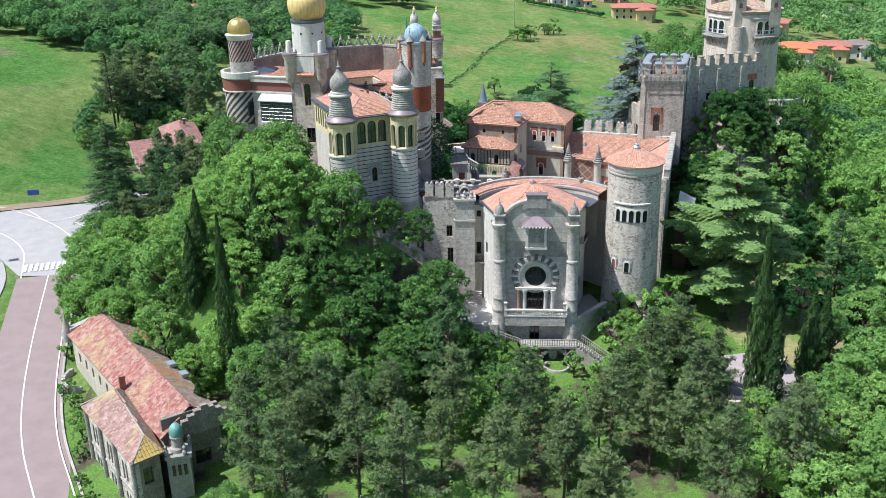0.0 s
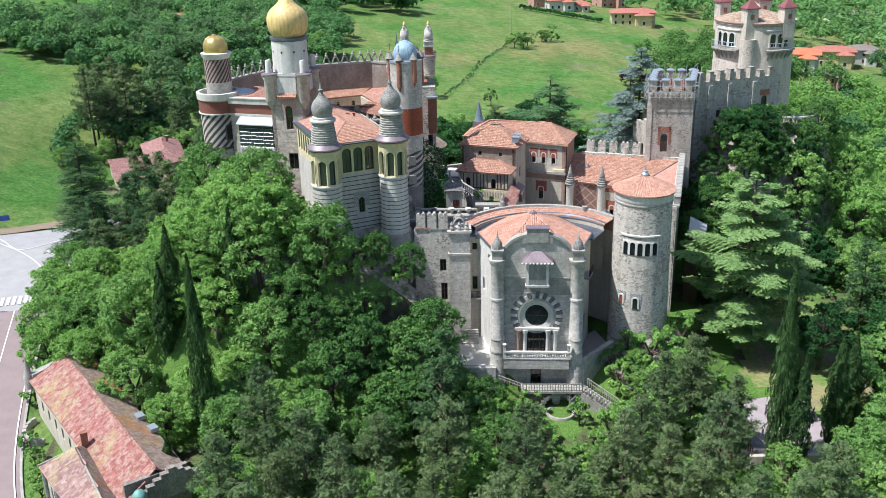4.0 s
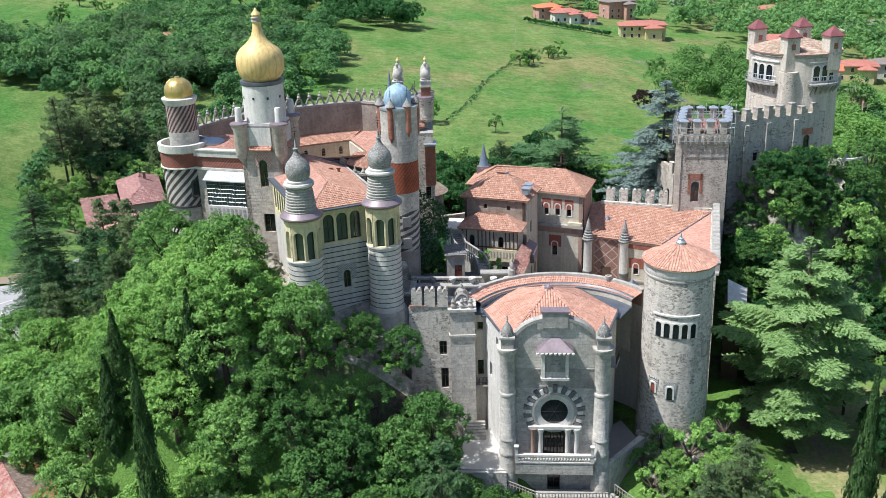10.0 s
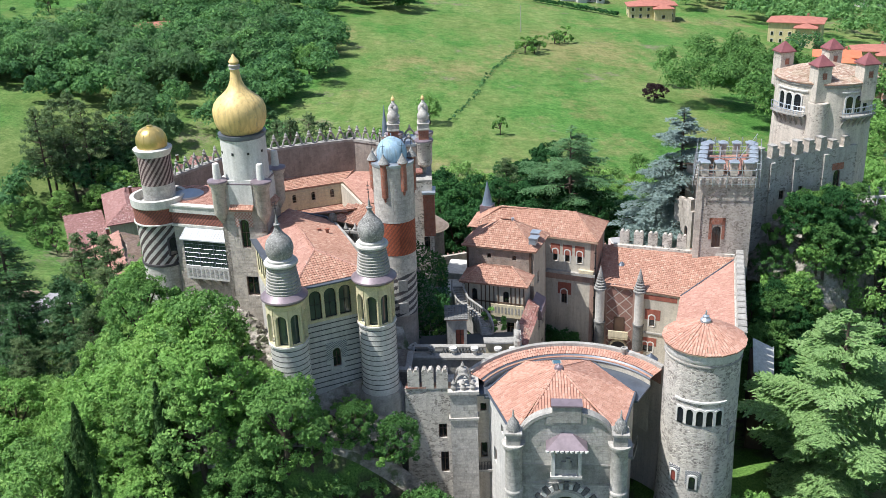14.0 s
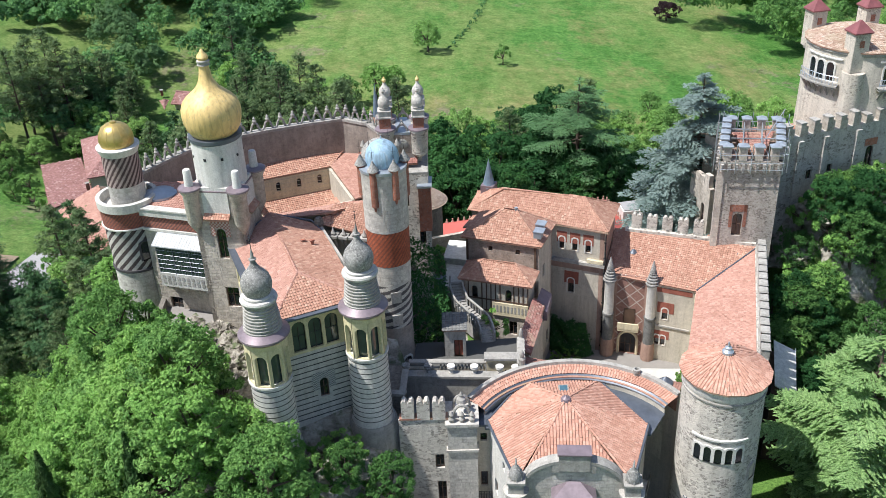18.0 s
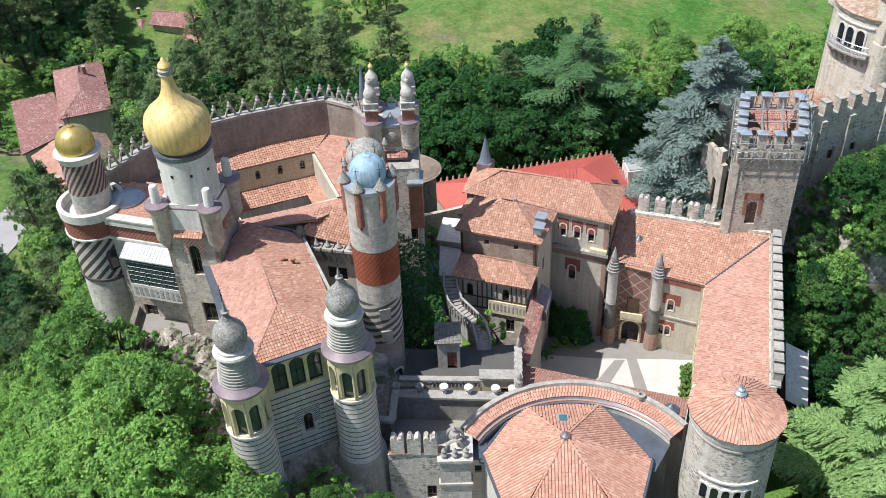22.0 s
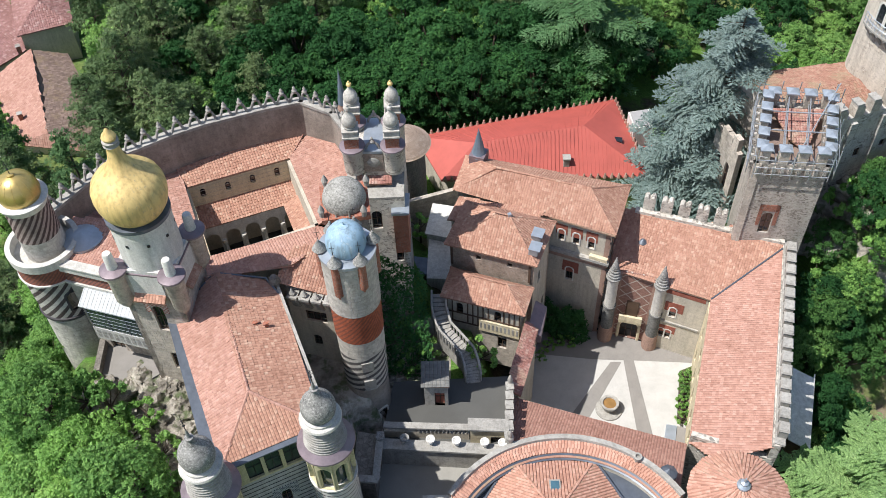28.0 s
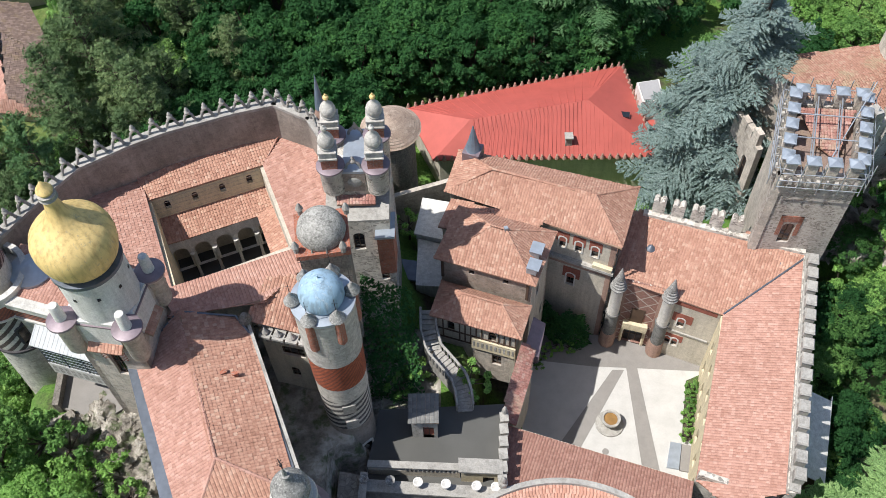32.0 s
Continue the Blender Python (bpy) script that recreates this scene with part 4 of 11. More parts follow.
def height(x, y):
    x, y = np.asarray(x, float), np.asarray(y, float)
    left = np.clip((y - 115) * 0.13, -6.5, 10.5)
    front = np.clip(-3.0 + (y - 70) * 0.105, -6, 2.0)
    z = left + (front - left) * smooth(-46, -22, x)
    far = np.clip(5.5 - 0.1 * x, -26, 34) + 0.012 * np.clip(y - 420, 0, 900) * smooth(-60, -260, x)
    z = z + (far - z) * smooth(150, 205, y)
    z = z + (2.0 - z) * smooth(26, 44, x) * (1 - smooth(140, 200, y))
    z = z - 0.06 * np.clip(x - 60, 0, 300) * (1 - smooth(140, 200, y))
    # the hollow with the old houses
    z = z - 13 * np.exp(-((x + 61) / 28) ** 2 / 2 - ((y - 222) / 40) ** 2 / 2) * smooth(140, 178, y)
    k = np.zeros_like(z)
    for cx, cy, hx, hy, deg, top, fall in PADS:
        c, s = math.cos(radians(deg)), math.sin(radians(deg))
        dx, dy = x - cx, y - cy
        a, b = dx * c + dy * s, -dx * s + dy * c
        d = np.hypot(np.maximum(np.abs(a) - hx, 0), np.maximum(np.abs(b) - hy, 0))
        w = 1 - smooth(0, fall, d)
        k = np.maximum(k, (top - z) * w)
    for cx, cy, hx, hy, deg, top in CUTS:
        c, s = math.cos(radians(deg)), math.sin(radians(deg))
        dx, dy = x - cx, y - cy
        a, b = dx * c + dy * s, -dx * s + dy * c
        d = np.maximum(np.abs(a) - hx, np.abs(b) - hy)
        k = np.where(z + k > top, k + (top - z - k) * (1 - smooth(0, 1.6, d)), k)
    rough = 0.35 * np.sin(x * 0.9 + np.sin(y * 0.7)) * np.sin(y * 0.8 + 1.3) * (k > 0.5) * (k < 30)
    return z + k + rough * np.clip(k / 6, 0, 1) * 0.6


def on_ground(x, y):
    return float(height(x, y))


def sheet_of(name, xs, ys, material, label, category, lift=0.0):
    X, Y = np.meshgrid(xs, ys)
    Z = height(X, Y) + lift
    v = np.stack([X, Y, Z], -1).reshape(-1, 3)
    nx, ny = len(xs), len(ys)
    i = (np.arange(ny - 1)[:, None] * nx + np.arange(nx - 1)[None, :]).ravel()
    q = np.stack([i, i + 1, i + 1 + nx, i + nx], -1)
    me = bpy.data.meshes.new(name)
    me.vertices.add(len(v))
    me.vertices.foreach_set("co", v.astype(np.float32).ravel())
    me.loops.add(q.size)
    me.loops.foreach_set("vertex_index", q.astype(np.int32).ravel())
    me.polygons.add(len(q))
    me.polygons.foreach_set("loop_start", np.arange(0, q.size, 4, dtype=np.int32))
    me.polygons.foreach_set("use_smooth", np.ones(len(q), bool))
    me.update(calc_edges=True)
    me.materials.append(material)
    return tagged(new(name, me), label, category, "", "structure")


def spread(a, b, lo, hi, step, grow=1.22):
    mid = list(np.arange(lo, hi + 1e-6, step))
    s, x = step, lo
    while x > a:
        s *= grow
        x -= s
        mid.insert(0, max(x, a))
    s, x = step, hi
    while x < b:
        s *= grow
        x += s
        mid.append(min(x, b))
    return np.array(mid)


GX, GY = spread(-2500, 2500, -80, 80, 1.0), spread(-900, 3200, 60, 205, 1.0)
ground = sheet_of("ground", GX, GY, GRASS, "green meadow grass with dry yellow patches", "ground")
# leaf litter and rock under the castle wood
ground.data.materials.append(SOIL)
ground.data.materials.append(ROCK)
ground.data.materials.append(DRYLAWN)
nx = len(GX) - 1
cxs, cys = (GX[:-1] + GX[1:]) / 2, (GY[:-1] + GY[1:]) / 2
CX, CY = np.meshgrid(cxs, cys)
ZZ = height(*np.meshgrid(GX, GY))
SLOPE = np.hypot(ZZ[:-1, 1:] - ZZ[:-1, :-1], ZZ[1:, :-1] - ZZ[:-1, :-1]) / 1.0
wobble = 6 * np.sin(CX * 0.13) * np.sin(CY * 0.17 + 1)
wood = (CY > 60 + wobble) & (CY < 214 + wobble * 0.5) & (CX > -47 + wobble * 0.4 + np.clip(100 - CY, 0, 60) * 0.22) & (CX < 64 + wobble)
lawn = ((CX - 46) / 9) ** 2 + ((CY - 128) / 20) ** 2 < 1 + 0.25 * np.sin(CX * 0.7) * np.sin(CY * 0.5)
kind = np.where(lawn, 3, np.where(wood, 1, 0))
near = (CX > -80) & (CX < 80) & (CY > 60) & (CY < 205)
rocky = (np.hypot(CX + 23, CY - 131) < 8) | (np.hypot(CX - 25, CY - 119) < 8) | (np.hypot(CX - 52, CY - 160) < 12)
kind = np.where(near & rocky & (SLOPE > 1.4), 2, kind)
kind = np.where((np.abs(CX + 10) < 13) & (np.abs(CY - 131) < 15), 2, kind)
ground.data.polygons.foreach_set("material_index", kind.ravel().astype(np.int32))


def ribbon(name, line, width, material, lift, label, category, z=None, kind="structure"):
    """A strip of road along a line, draped on the ground."""
    L = [Vector((*p, 0)) for p in line]
    fine = []
    for i in range(len(L) - 1):
        p0, p1, p2, p3 = L[max(i - 1, 0)], L[i], L[i + 1], L[min(i + 2, len(L) - 1)]
        for k in range(8):
            t = k / 8
            fine.append(0.5 * ((2 * p1) + (p2 - p0) * t + (2 * p0 - 5 * p1 + 4 * p2 - p3) * t * t + (3 * p1 - p0 - 3 * p2 + p3) * t ** 3))
    fine.append(L[-1])
    m = Mesh()
    cols = 6 if width > 1 else 1
    for i, p in enumerate(fine):
        d = (fine[min(i + 1, len(fine) - 1)] - fine[max(i - 1, 0)]).normalized()
        o = Vector((d.y, -d.x, 0))
        for s in range(cols + 1):
            q = p + o * width * (s / cols - 0.5)
            c = p if z is None else q
            m.v.append((q.x, q.y, on_ground(c.x, c.y) * 0.5 + on_ground(q.x, q.y) * 0.5 + lift))
    w = cols + 1
    for i in range(len(fine) - 1):
        for s in range(cols):
            m.f.append((i * w + s, i * w + s + 1, (i + 1) * w + s + 1, (i + 1) * w + s))
    return setting(name, m, material, label, category, kind)


ROAD = [(-30, 66), (-41.2, 80.5), (-47.2, 90.5), (-51.6, 98.8), (-55.2, 108.4), (-58.9, 121.6), (-63.1, 139.1)]
BEND = ROAD[-2:] + [(-66.8, 149.5), (-74.0, 157.8), (-85.0, 164.0), (-103.0, 170.0), (-130.0, 176.0)]
ribbon("road", ROAD, 9.4, ASPHALT, 0.16, "reddish worn asphalt road with white edge lines", "road")
# the junction, laid in rows from its southern to its northern end
m = Mesh()
JUNCTION = [(139.0, -67.8, -58.4), (143.0, -71.5, -58.6), (147.0, -75.0, -58.8), (150.0, -82.0, -59.0), (154.0, -100.0, -59.4), (158.0, -112.0, -59.8), (162.0, -110.0, -60.2), (165.0, -81.5, -60.5), (168.0, -77.0, -60.6), (171.0, -72.6, -60.6), (175.0, -67.6, -60.2), (180.0, -66.4, -59.6), (188.0, -65.0, -58.0)]
for y, xl, xr in JUNCTION:
    for k in range(25):
        x = xl + (xr - xl) * k / 24
        m.v.append((x, y, on_ground(x, y) + 0.13))
for r in range(len(JUNCTION) - 1):
    m.f += [(r * 25 + k, r * 25 + k + 1, r * 25 + 26 + k, r * 25 + 25 + k) for k in range(24)]
setting("road_junction", m, ASPHALT_GREY, "pale grey asphalt road junction", "road")
ribbon("road_verge", [(-96, 166), (-84, 166.2), (-78, 169.3), (-73.6, 173.0), (-69.4, 178.2), (-68.2, 186)], 3.2, asphalt_mat("bare_earth_bank", (0.27, 0.215, 0.155), 0.9), 0.2, "bare brown earth bank beside the road", "verge")


def beside(line, off):
    out = []
    for i, p in enumerate(line):
        a, b = line[max(i - 1, 0)], line[min(i + 1, len(line) - 1)]
        d = Vector((b[0] - a[0], b[1] - a[1], 0)).normalized()
        out.append((p[0] + d.y * off, p[1] - d.x * off))
    return out


for off in (-4.1, 0.0, 4.0):
    ribbon("road_line", beside(ROAD, off), 0.17, WHITELINE, 0.20, "white painted road line", "road marking")
for line in (beside(BEND, -4.1)[1:], beside(BEND, 4.0)[1:], [(-58.9, 139.2), (-60.2, 148.0), (-62.4, 156.0), (-66.5, 161.0)], [(-75.0, 164.6), (-70.8, 161.2), (-66.4, 166.6)], [(-75.0, 164.6), (-77.5, 166.8)], [(-85.0, 166.6), (-77.2, 168.6), (-72.4, 172.2), (-68.6, 176.4), (-67.0, 186.0)]):
    ribbon("road_line", line, 0.18, WHITELINE, 0.19, "white painted road line", "road marking")
ribbon("kerb", beside(ROAD, 4.75), 0.3, COPING, 0.26, "low pale stone kerb beside the road", "kerb")
ribbon("footpath", [(-68.6, 124.0), (-69.4, 133.0), (-71.2, 139.5), (-75.0, 145.0), (-83.0, 149.6)], 2.2, ASPHALT_GREY, 0.2, "pale footpath at the road bend", "footpath")
crossing = thing("zebra_crossing", "white zebra crossing painted on the road", "road marking", "", "structure")
for i in range(10):
    m = Mesh()
    cx, cy = -67.6 + i * 0.83, 141.3 + i * 0.15
    pts = [(-0.25, -1.25), (0.25, -1.25), (0.25, 1.25), (-0.25, 1.25)]
    c, s = math.cos(radians(14)), math.sin(radians(14))
    m.face(*[(cx + a * c - b * s, cy + a * s + b * c, on_ground(cx + a * c - b * s, cy + a * s + b * c) + 0.22) for a, b in pts])
    part("stripe", m, WHITELINE, crossing)

# ---- the old stronghold: domed towers, hall and cloister ----
def finial(parent, x, y, z, h=1.5, cross=True):
    m = Mesh()
    m.bar((x, y, z), (x, y, z + h), 0.035, 5, 0.015)
    if cross:
        for a in (0.55, 0.75):
            for d in (0, math.pi / 2):
                k = 0.32 * (1.3 - a)
                m.bar((x - k * math.cos(d + a), y - k * math.sin(d + a), z + h * a), (x + k * math.cos(d + a), y + k * math.sin(d + a), z + h * a), 0.02, 4)
        m.lathe(x, y, [(0.02, z + h * 0.35), (0.1, z + h * 0.4), (0.02, z + h * 0.46)], 8)
    part("finial", m, IRON, parent)


def ring(parent, cx, cy, r, z, mat, h=0.09, proud=0.015, name="band"):
    part(name, Mesh().lathe(cx, cy, [(r - 0.1, z), (r + proud, z), (r + proud, z + h), (r - 0.1, z + h)], 32), mat, parent)


# small tower with the gilt dome
SX, SY = -29.9, 140.6
t = thing("spiral_striped_tower", "round tower with spiral brick bands under a small gilt dome", "tower")
part("lower_shaft", Mesh().lathe(SX - 0.3, SY, [(2.75, 8), (2.65, 18), (2.5, 27.2)], 36), ASHLAR, t, "pale squared stone shaft")
part("striped_drum", Mesh().lathe(SX - 0.3, SY, [(2.5, 27.4), (2.62, 32.0)], 40), spiral("spiral_bands", (0.075, 0.055, 0.055), (0.58, 0.555, 0.51), (SX - 0.3, SY), -16, 1.0), t, "dark and white spiral brick bands")
ring(t, SX - 0.3, SY, 2.6, 27.15, DARKBAND, 0.25, 0.05)
part("brick_band", Mesh().lathe(SX - 0.3, SY, [(2.66, 32.0), (2.74, 33.75)], 40), spiral("fine_red_lattice", (0.34, 0.12, 0.085), (0.22, 0.10, 0.085), (SX - 0.3, SY), -44, 2.6), t, "red brick lattice band")
ring(t, SX - 0.3, SY, 2.74, 31.95, WHITESTONE, 0.14, 0.06)
part("parapet", Mesh().lathe(SX - 0.2, SY, [(2.72, 33.75), (2.95, 33.9), (2.98, 34.75), (2.55, 34.78), (2.5, 33.9), (1.0, 33.85)], 40), PALE, t, "pale rounded stone parapet")
part("upper_shaft", Mesh().lathe(SX, SY, [(1.72, 33.8), (1.72, 36.1)], 32), ASHLAR, t)
part("upper_drum", Mesh().lathe(SX, SY, [(1.73, 36.1), (1.73, 39.2)], 36), spiral("upper_spiral", (0.085, 0.055, 0.055), (0.42, 0.33, 0.31), (SX, SY), -20, 1.3), t, "red and dark spiral bands")
part("cornice", Mesh().lathe(SX, SY, [(1.74, 39.2), (2.0, 39.75), (2.05, 39.95), (1.6, 40.05)], 32), RENDER_WHITE, t)
part("dome", Mesh().lathe(SX, SY, [(1.55, 40.0), (1.64, 40.6), (1.55, 41.2), (1.25, 41.75), (0.75, 42.1), (0.3, 42.2), (0.28, 42.35), (0.0, 42.4)], 36), GOLD_BRIGHT, t, "shiny gilt dome")
for i in range(14):
    ribs = Mesh()
    a = math.tau * i / 14
    pr = [(1.54, 40.1), (1.63, 40.6), (1.54, 41.2), (1.24, 41.75), (0.74, 42.09)]
    for (r0, z0), (r1, z1) in zip(pr, pr[1:]):
        ribs.bar((SX + r0 * math.cos(a), SY + r0 * math.sin(a), z0), (SX + r1 * math.cos(a), SY + r1 * math.sin(a), z1), 0.026, 4)
    part("dome_seam", ribs, GOLD_BRIGHT, t)
finial(t, SX, SY, 42.3, 1.4)
round_window(t, SX - 0.3, SY, 2.6, -52, 0.9, 28.4, 30.0, DARKBAND)
round_window(t, SX - 0.3, SY, 2.68, -82, 0.7, 14.2, 15.6, COPING)

# passage between the two towers, with the glazed veranda
w = thing("veranda_wing", "wing with a brick lattice frieze and a glazed iron veranda", "castle wing")
wl = Wall((-28.3, 138.6), (-21.6, 136.6), 16, 34.0, 0.5)
wl.hole(2.0, 1.4, 22.0, 24.2, False)
wl.build("wall", STONE_WARM, w)
m = Mesh()
for (u0, u1, z0, z1, d) in ((0, wl.len, 32.1, 33.4, -0.06),):
    m.add([wl.at(u0, z0, d), wl.at(u1, z0, d), wl.at(u1, z1, d), wl.at(u0, z1, d)], [(0, 1, 2, 3)])
part("brick_frieze", m, spiral("frieze_lattice", (0.36, 0.135, 0.10), (0.20, 0.10, 0.085), (-25, 190), -900, 2.6), w, "red brick lattice frieze")
m = Mesh()
for z0, z1, d in ((33.4, 34.1, -0.25), (31.8, 32.05, -0.2), (34.1, 34.25, -0.35)):
    a, b, c, e = wl.at(-0.1, z0, d), wl.at(wl.len, z0, d), wl.at(wl.len, z0, 0.5), wl.at(-0.1, z0, 0.5)
    m.prism([p[:2] for p in (a, b, c, e)], z0, z1)
part("cornice", m, PALE, w)
roof = Mesh()
roof.prism([wl.at(0.2, 0, 0.2)[:2], wl.at(wl.len, 0, 0.2)[:2], (-22.6, 143), (-28.5, 143.5)], 33.7, 34.0)
part("flat_roof", roof, OLDTILE, w)
fr4 = [(*wl.at(0.6, 0, 0.5)[:2], 34.05), (*wl.at(wl.len, 0, 0.5)[:2], 34.05), (-22.0, 142.6, 34.7), (-28.2, 143.2, 34.7)]
tiled(w, fr4, Vector(fr4[1]) - Vector(fr4[0]), PINKTILE)
# veranda box
v0, v1, dep = 1.7, wl.len - 0.2, -1.35
m = Mesh()
m.prism([wl.at(v0, 0, dep)[:2], wl.at(v1, 0, dep)[:2], wl.at(v1, 0, 0)[:2], wl.at(v0, 0, 0)[:2]], 26.35, 27.9)
part("balcony", m, PALE, w, "pale carved stone balcony")
for i in range(9):
    m = Mesh()
    for k in range(2):
        u = v0 + 0.25 + i * (v1 - v0 - 0.3) / 9
        m.add([wl.at(u, 26.7 + k * 0.5, dep - 0.03), wl.at(u + 0.32, 26.7 + k * 0.5, dep - 0.03), wl.at(u + 0.32, 27.1 + k * 0.5, dep - 0.03), wl.at(u, 27.1 + k * 0.5, dep - 0.03)], [(0, 1, 2, 3)])
    part("balcony_panel", m, GREYSTONE, w)
for i in range(4):
    u = v0 + 0.4 + i * (v1 - v0 - 0.8) / 3
    p, q = wl.at(u, 25.2, 0), wl.at(u, 26.35, dep * 0.8)
    part("corbel", Mesh().bar(p, q, 0.16, 6, 0.24), PALE, w)
m = Mesh()
m.prism([wl.at(v0 + 0.1, 0, dep + 0.08)[:2], wl.at(v1 - 0.1, 0, dep + 0.08)[:2], wl.at(v1 - 0.1, 0, 0)[:2], wl.at(v0 + 0.1, 0, 0)[:2]], 27.9, 30.9)
part("glazing", m, GREENGLASS, w, "greenish small-paned glass")
for i in range(15):
    u = v0 + 0.08 + i * (v1 - v0 - 0.16) / 14
    part("glazing_bar", Mesh().bar(wl.at(u, 27.9, dep + 0.04), wl.at(u, 30.9, dep + 0.04), 0.014 if i % 5 else 0.04, 4), GUTTER, w)
for k in range(7):
    z = 27.9 + k * 0.5
    part("glazing_bar", Mesh().bar(wl.at(v0 + 0.08, z, dep + 0.04), wl.at(v1 - 0.08, z, dep + 0.04), 0.018, 4), SCAFFOLD, w)
m = Mesh()
pts = [wl.at(v0 - 0.2, 31.0, dep - 0.25), wl.at(v1 + 0.1, 31.0, dep - 0.25), wl.at(v1 + 0.1, 31.85, 0), wl.at(v0 - 0.2, 31.85, 0)]
m.add(pts + [(x, y, z - 0.12) for x, y, z in pts], [(0, 1, 2, 3), (7, 6, 5, 4), (0, 4, 5, 1), (1, 5, 6, 2), (2, 6, 7, 3), (3, 7, 4, 0)])
part("metal_roof", m, PALESHEET, w, "pale ribbed metal roof")
m = Mesh()
for i in range(16):
    u = v0 - 0.1 + i * (v1 - v0 + 0.1) / 15
    m.bar(wl.at(u, 31.0, dep - 0.25), wl.at(u, 31.85, 0), 0.022, 4)
part("roof_ribs", m, PALESHEET, w)
# zinc disc beside the small tower
part("round_zinc_roof", Mesh().lathe(-26.9, 141.2, [(1.7, 34.2), (1.7, 34.5), (0.0, 35.0)], 28), ZINC, w)

# tower with the golden onion
OX, OY, ODEG = -19.3, 136.6, -9
o = thing("golden_onion_tower", "square stone tower with a white drum and a golden onion dome", "tower")
F = 2.35


def olocal(a, b):
    c, s = math.cos(radians(ODEG)), math.sin(radians(ODEG))
    return (OX + a * c - b * s, OY + a * s + b * c)


corner = [olocal(-F, -F), olocal(F, -F), olocal(F, F), olocal(-F, F)]
fw = Wall(corner[0], corner[1], 16, 37.6, 0.5)
fw.hole(F, 0.95, 30.6, 33.3).hole(F + 0.15, 1.3, 25.2, 27.4, False)
fw.build("front_wall", STONE_WARM, o, "", GLASS, WOOD)
rw = Wall(corner[1], corner[2], 24, 37.6, 0.5)
rw.build("side_wall", STONE_WARM, o)
bw = Wall(corner[2], corner[3], 24, 37.6, 0.5)
bw.build("back_wall", STONE_WARM, o)
lw = Wall(corner[3], corner[0], 16, 37.6, 0.5)
lw.build("side_wall", STONE_WARM, o)
m = Mesh()
m.add([fw.at(F - 0.85, 32.9, -0.05), fw.at(F + 0.85, 32.9, -0.05), fw.at(F + 0.85, 34.9, -0.05), fw.at(F - 0.85, 34.9, -0.05)], [(0, 1, 2, 3)])
rck = Nodes("red_checker_tiles", 0.8)
rtex = rck.node("TexChecker", Scale=6.0)
rtex.inputs["Color1"].default_value, rtex.inputs["Color2"].default_value = (0.30, 0.13, 0.10, 1), (0.50, 0.42, 0.38, 1)
rck.link(rck.place((1, 0.0001, 1)), rtex.inputs["Vector"])
REDCHECK = rck.done(rtex.outputs[0])
m = Mesh()
for u0, u1, z0, z1 in ((F - 0.95, F - 0.5, 33.0, 34.5), (F + 0.5, F + 0.95, 33.0, 34.5), (F - 0.5, F + 0.5, 33.85, 34.5)):
    m.prism([fw.at(u0, 0, -0.05)[:2], fw.at(u1, 0, -0.05)[:2], fw.at(u1, 0, 0.03)[:2], fw.at(u0, 0, 0.03)[:2]], z0, z1)
part("checker_panel", m, REDCHECK, o, "red and white chequered tile panel")
part("white_upper_panel", Mesh().turned_box(*fw.at(F, 0, 0.0)[:2], 35.4, 37.5, 1.25, 0.06, ODEG), RENDER_WHITE, o)
part("white_upper_panel", Mesh().turned_box(*rw.at(F, 0, 0.0)[:2], 35.4, 37.5, 1.25, 0.06, ODEG + 90), RENDER_WHITE, o)
tl = [(*fw.at(F - 1.25, 0, -0.6)[:2], 35.0), (*fw.at(F + 1.25, 0, -0.6)[:2], 35.0), (*fw.at(F + 1.25, 0, 0)[:2], 35.4), (*fw.at(F - 1.25, 0, 0)[:2], 35.4)]
tiled(o, tl, Vector(tl[1]) - Vector(tl[0]), TERRACOTTA)
tl = [(*rw.at(F - 1.15, 0, -0.5)[:2], 34.95), (*rw.at(F + 1.15, 0, -0.5)[:2], 34.95), (*rw.at(F + 1.15, 0, 0)[:2], 35.4), (*rw.at(F - 1.15, 0, 0)[:2], 35.4)]
tiled(o, tl, Vector(tl[1]) - Vector(tl[0]), TERRACOTTA)
part("platform", Mesh().turned_box(OX, OY, 37.6, 37.95, F - 0.05, F - 0.05, ODEG), RENDER_WHITE, o)
part("platform_edge", Mesh().turned_box(OX, OY, 37.5, 37.64, F + 0.06, F + 0.06, ODEG), LEAD, o, "purplish lead edge")
for (a, b) in ((-F, -F), (F, -F), (F, F), (-F, F)):
    x, y = olocal(a * 0.98, b * 0.98)
    k = part("corner_turret", Mesh().lathe(x, y, [(0.15, 33.4), (0.55, 34.1), (0.72, 34.5), (0.74, 37.2), (0.95, 37.6), (0.98, 37.85)], 20), STONE_WARM, o)
    part("turret_cap", Mesh().lathe(x, y, [(1.08, 37.85), (1.05, 38.0), (0.6, 38.15), (0.0, 38.2)], 20), LEAD, k, "purplish lead cap")
    part("turret_post", Mesh().lathe(x, y, [(0.42, 38.1), (0.36, 39.6), (0.3, 39.75), (0.0, 39.8)], 14), RENDER_WHITE, k)
part("onion_collar", Mesh().lathe(OX, OY, [(1.95, 42.3), (1.95, 42.75), (1.8, 42.8)], 40), GUTTER, o)
part("drum", Mesh().lathe(OX, OY, [(2.32, 37.6), (2.28, 42.1)], 40), RENDER_WHITE, o, "white rendered drum")
for i in range(9):
    a = math.tau * i / 9 + 0.2
    part("air_hole", Mesh().turned_box(OX + 2.28 * math.cos(a), OY + 2.28 * math.sin(a), 40.55, 40.8, 0.11, 0.05, math.degrees(a) + 90), IRON, o)
